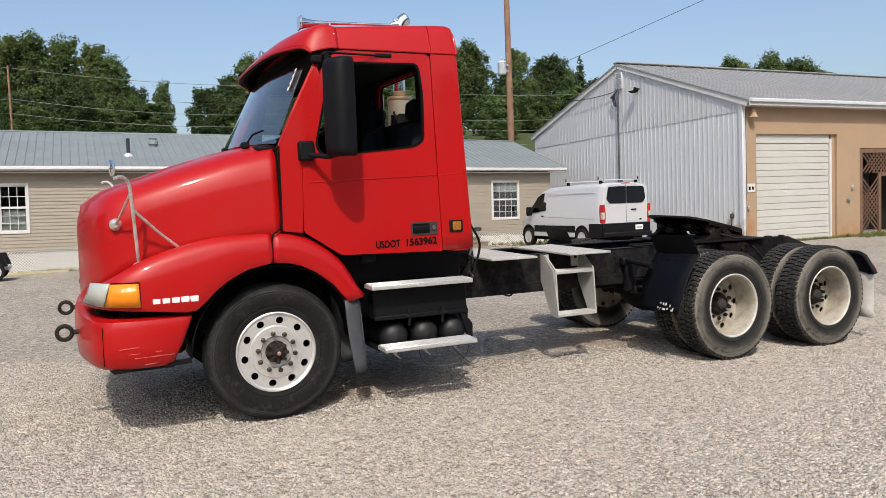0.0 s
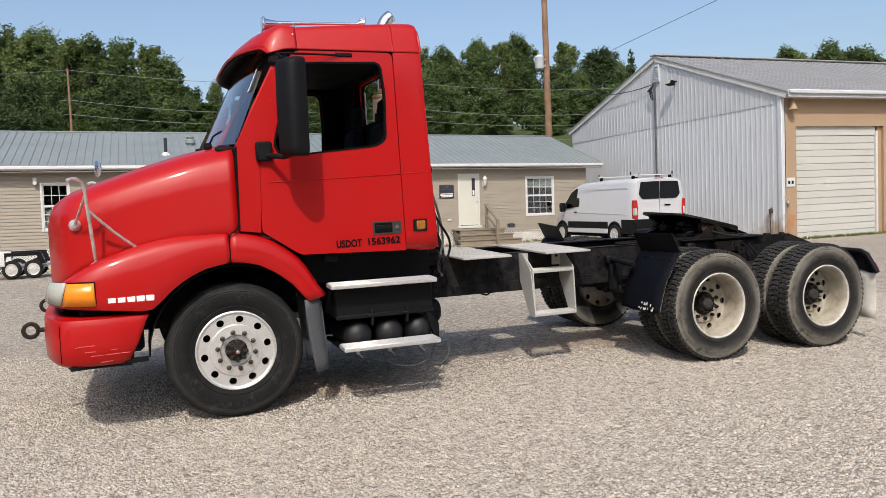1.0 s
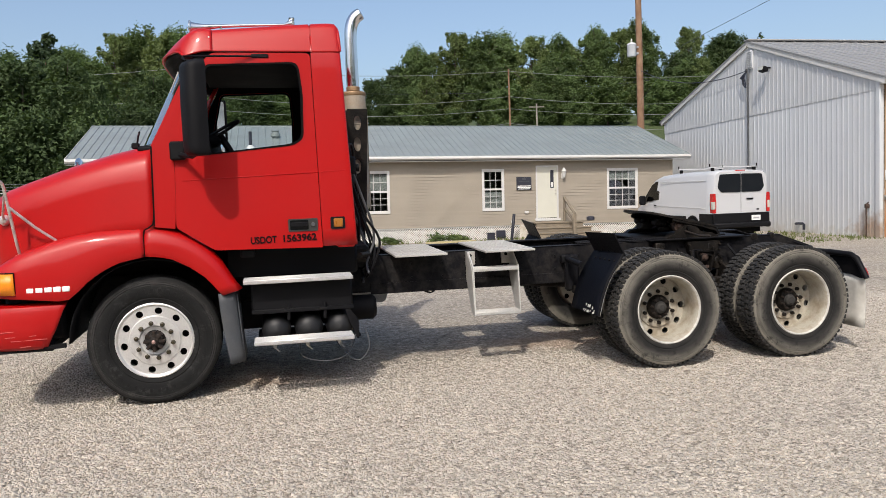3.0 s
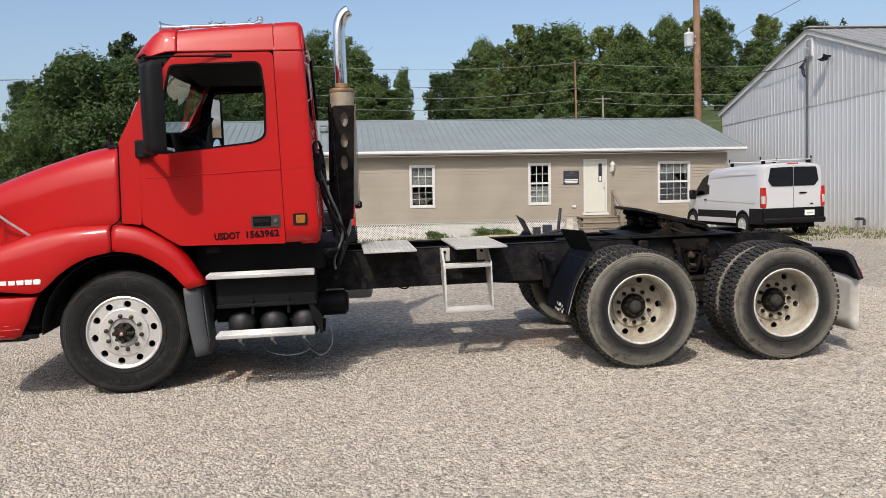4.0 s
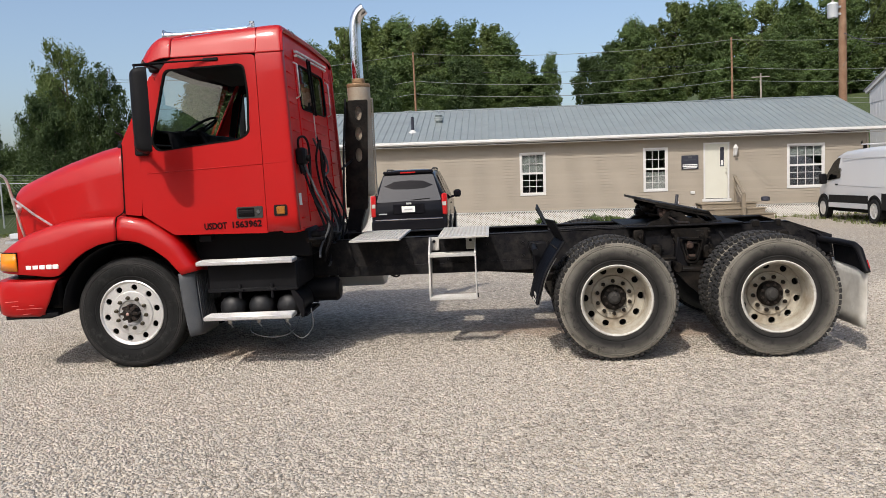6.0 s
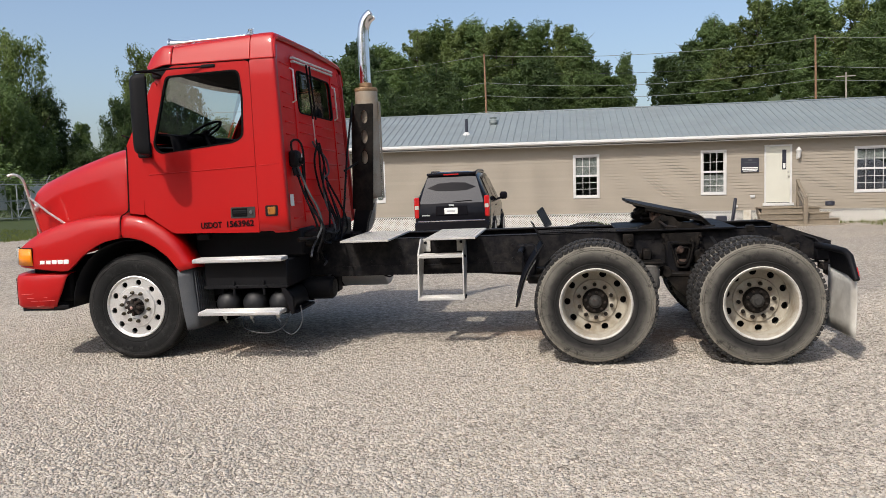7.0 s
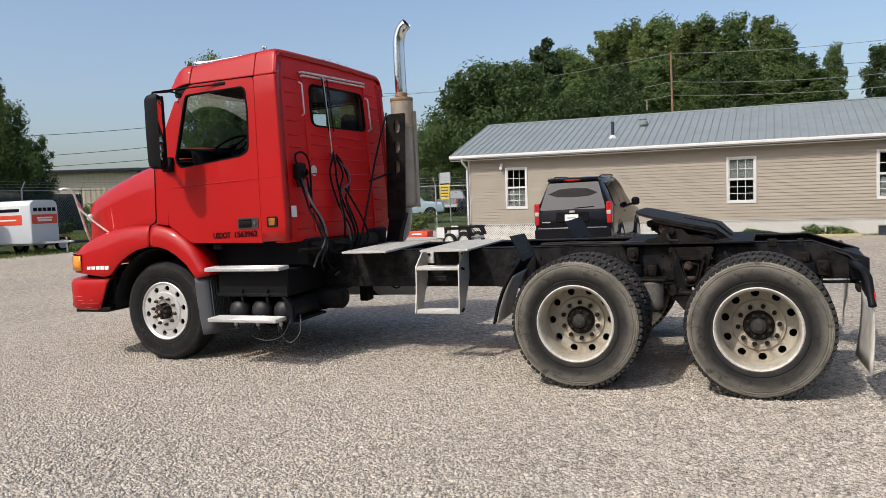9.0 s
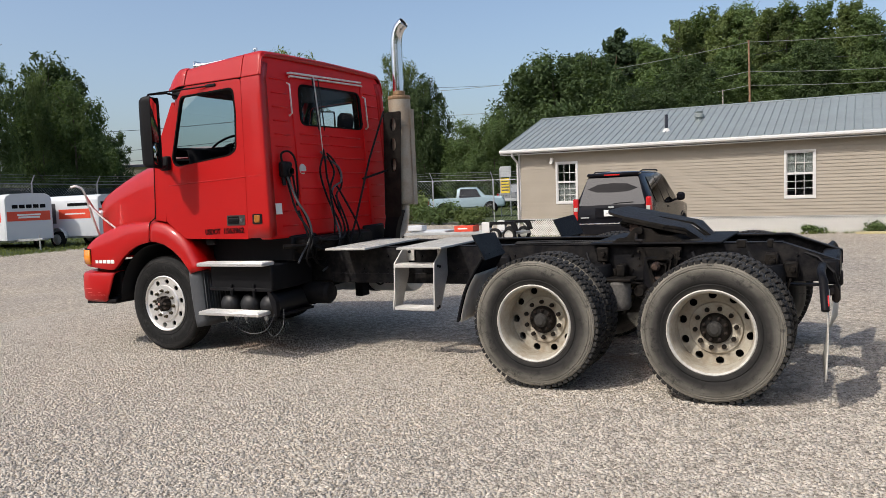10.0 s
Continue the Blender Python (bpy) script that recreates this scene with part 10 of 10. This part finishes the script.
for k, (x, y, w, h) in enumerate(((7.2, 21.9, 1.1, 0.34), (8.0, 21.9, 0.7, 0.26), (5.4, 21.95, 0.6, 0.26), (-12.6, 33.5, 2.2, 0.9), (-14.6, 33.0, 2.6, 1.2), (-16.8, 33.4, 2.4, 1.7), (0.2, 21.9, 0.7, 0.5))):
    bush(x, y, w, h, 60 + k, "leafy green weeds along the building" if y < 23 else "tall leafy weeds at the fence", LEAF_Y if k % 2 else LEAF, 0.05 if y < 23 else 0.09, 420 if y < 23 else 1800)
for k, (x, y, w, h) in enumerate(((-33.5, 38, 5, 3.4), (-34, 44, 5, 2.8), (-33.5, 50, 6, 3.2), (-34, 32, 5, 1.6), (-34, 20, 5, 1.8), (-33.6, 26, 4, 1.3))):
    bush(x, y, w, h, 90 + k, "overgrown brush behind the fence", LEAF, 0.13, 3400)

# grass tufts on the verge and by the buildings
rs = np.random.RandomState(8)
gv_, gf_ = [], []


def tufts(n, x0, x1, y0, y1, h):
    for _ in range(n):
        x, y = rs.uniform(x0, x1), rs.uniform(y0, y1)
        z = ground_z(x, y)
        for _ in range(5):
            a, l = rs.uniform(0, 6.28), h * rs.uniform(0.5, 1.3)
            dx, dy = math.cos(a), math.sin(a)
            k = len(gv_)
            px, py = x + rs.uniform(-0.05, 0.05), y + rs.uniform(-0.05, 0.05)
            gv_.extend([(px - dy * 0.01, py + dx * 0.01, z - 0.01), (px + dy * 0.01, py - dx * 0.01, z - 0.01), (px + dx * l * 0.5, py + dy * l * 0.5, z + l)])
            gf_.append((k, k + 1, k + 2))


tufts(5200, -30, -18.2, 6, 30, 0.12)
tufts(700, 14, 19.2, 13.2, 21, 0.10)
tufts(500, 24, 30, 12.6, 13.7, 0.14)
tufts(500, -5, 17, 21.4, 22.1, 0.12)
tufts(300, 19.4, 24, 13.3, 13.75, 0.08)
gm = bpy.data.meshes.new("grass")
gm.from_pydata(gv_, [], gf_)
gm.materials.append(leaf_mat("dry_green_grass", (0.11, 0.13, 0.04)))
tagged(new("grass", gm), "patchy dry green grass and weeds", "grass", "", "stuff")
# long pale kerb timbers before the lattice
for x in (-3.5, 6.6):
    tagged(part("kerb_timber", Geo().box((x, 21.35, ground_z(x, 21.4) - 0.05), (x + 1.9, 21.5, ground_z(x, 21.4) + 0.06), 0.015), mat("yellowed_kerb_timber", (0.42, 0.36, 0.19), rough=0.8, var=0.2, dirt=(0.3, 0.26, 0.18))), "yellowed parking kerb timber before the lattice", "kerb", "kerb timbers")

# ---- loose stones where the gravel lies nearest ----
rs = np.random.RandomState(21)
cube = np.array([(i, j, k) for k in (-1, 1) for i, j in ((-1, -1), (1, -1), (1, 1), (-1, 1))]) * 0.62
cuf = np.array([(4, 5, 6, 7), (0, 1, 5, 4), (1, 2, 6, 5), (2, 3, 7, 6), (3, 0, 4, 7)])
N = 130000
sx = rs.uniform(-4.4, 9.6, N)
sy = np.interp(sx, [-4.4, -1.8, 0.1, 1.2, 3.4, 5.8, 7.0, 9.6], [0.4, -0.9, -2.5, -3.45, -3.55, -3.25, -1.9, 0.4]) - 0.25 + 4.6 * rs.rand(N) ** 1.6 + rs.normal(0.0, 0.28, N)
size = 0.0068 + 0.0085 * rs.rand(N) ** 1.8
v = np.repeat(cube[None], N, axis=0) * (0.55 + 0.75 * rs.rand(N, 8, 3))
v *= (size[:, None] * (0.75 + 0.6 * rs.rand(N, 3)))[:, None, :] * np.array([1.08, 1.08, 0.6])
ang = rs.uniform(0, 6.283, N)
c, s = np.cos(ang)[:, None], np.sin(ang)[:, None]
tl = rs.uniform(-0.26, 0.26, (N, 2))
v[:, :, 2] += v[:, :, 0] * tl[:, :1] + v[:, :, 1] * tl[:, 1:]
x, y = v[:, :, 0] * c - v[:, :, 1] * s, v[:, :, 0] * s + v[:, :, 1] * c
v[:, :, 0], v[:, :, 1] = x + sx[:, None], y + sy[:, None]
gz = np.array([0.018 * noise.noise(Vector((a * 0.6, b * 0.6, 0))) - 0.006 + ground_z(a, b) for a, b in zip(sx, sy)])
v[:, :, 2] += (gz + size * 0.24)[:, None]
f = (cuf[None] + 8 * np.arange(N)[:, None, None]).reshape(-1, 4)
me = bpy.data.meshes.new("gravel_stones")
me.vertices.add(8 * N)
me.vertices.foreach_set("co", v.ravel())
me.loops.add(f.size)
me.loops.foreach_set("vertex_index", f.ravel().astype(np.int32))
me.polygons.add(len(f))
me.polygons.foreach_set("loop_start", np.arange(0, f.size, 4, dtype=np.int32))
me.update(calc_edges=True)
STONE = mat("crushed_limestone", (0.442, 0.401, 0.345), rough=0.92, var=0.38, scale=15, bump=0.2, bscale=260, island=0.15, spec=0.2)
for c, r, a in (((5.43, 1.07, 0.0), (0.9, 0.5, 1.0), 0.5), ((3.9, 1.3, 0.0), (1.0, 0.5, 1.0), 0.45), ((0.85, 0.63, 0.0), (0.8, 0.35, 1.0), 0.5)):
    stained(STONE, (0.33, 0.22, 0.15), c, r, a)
me.materials.append(STONE)
tagged(new("gravel_stones", me), "loose angular pale limestone gravel", "gravel", "", "stuff")
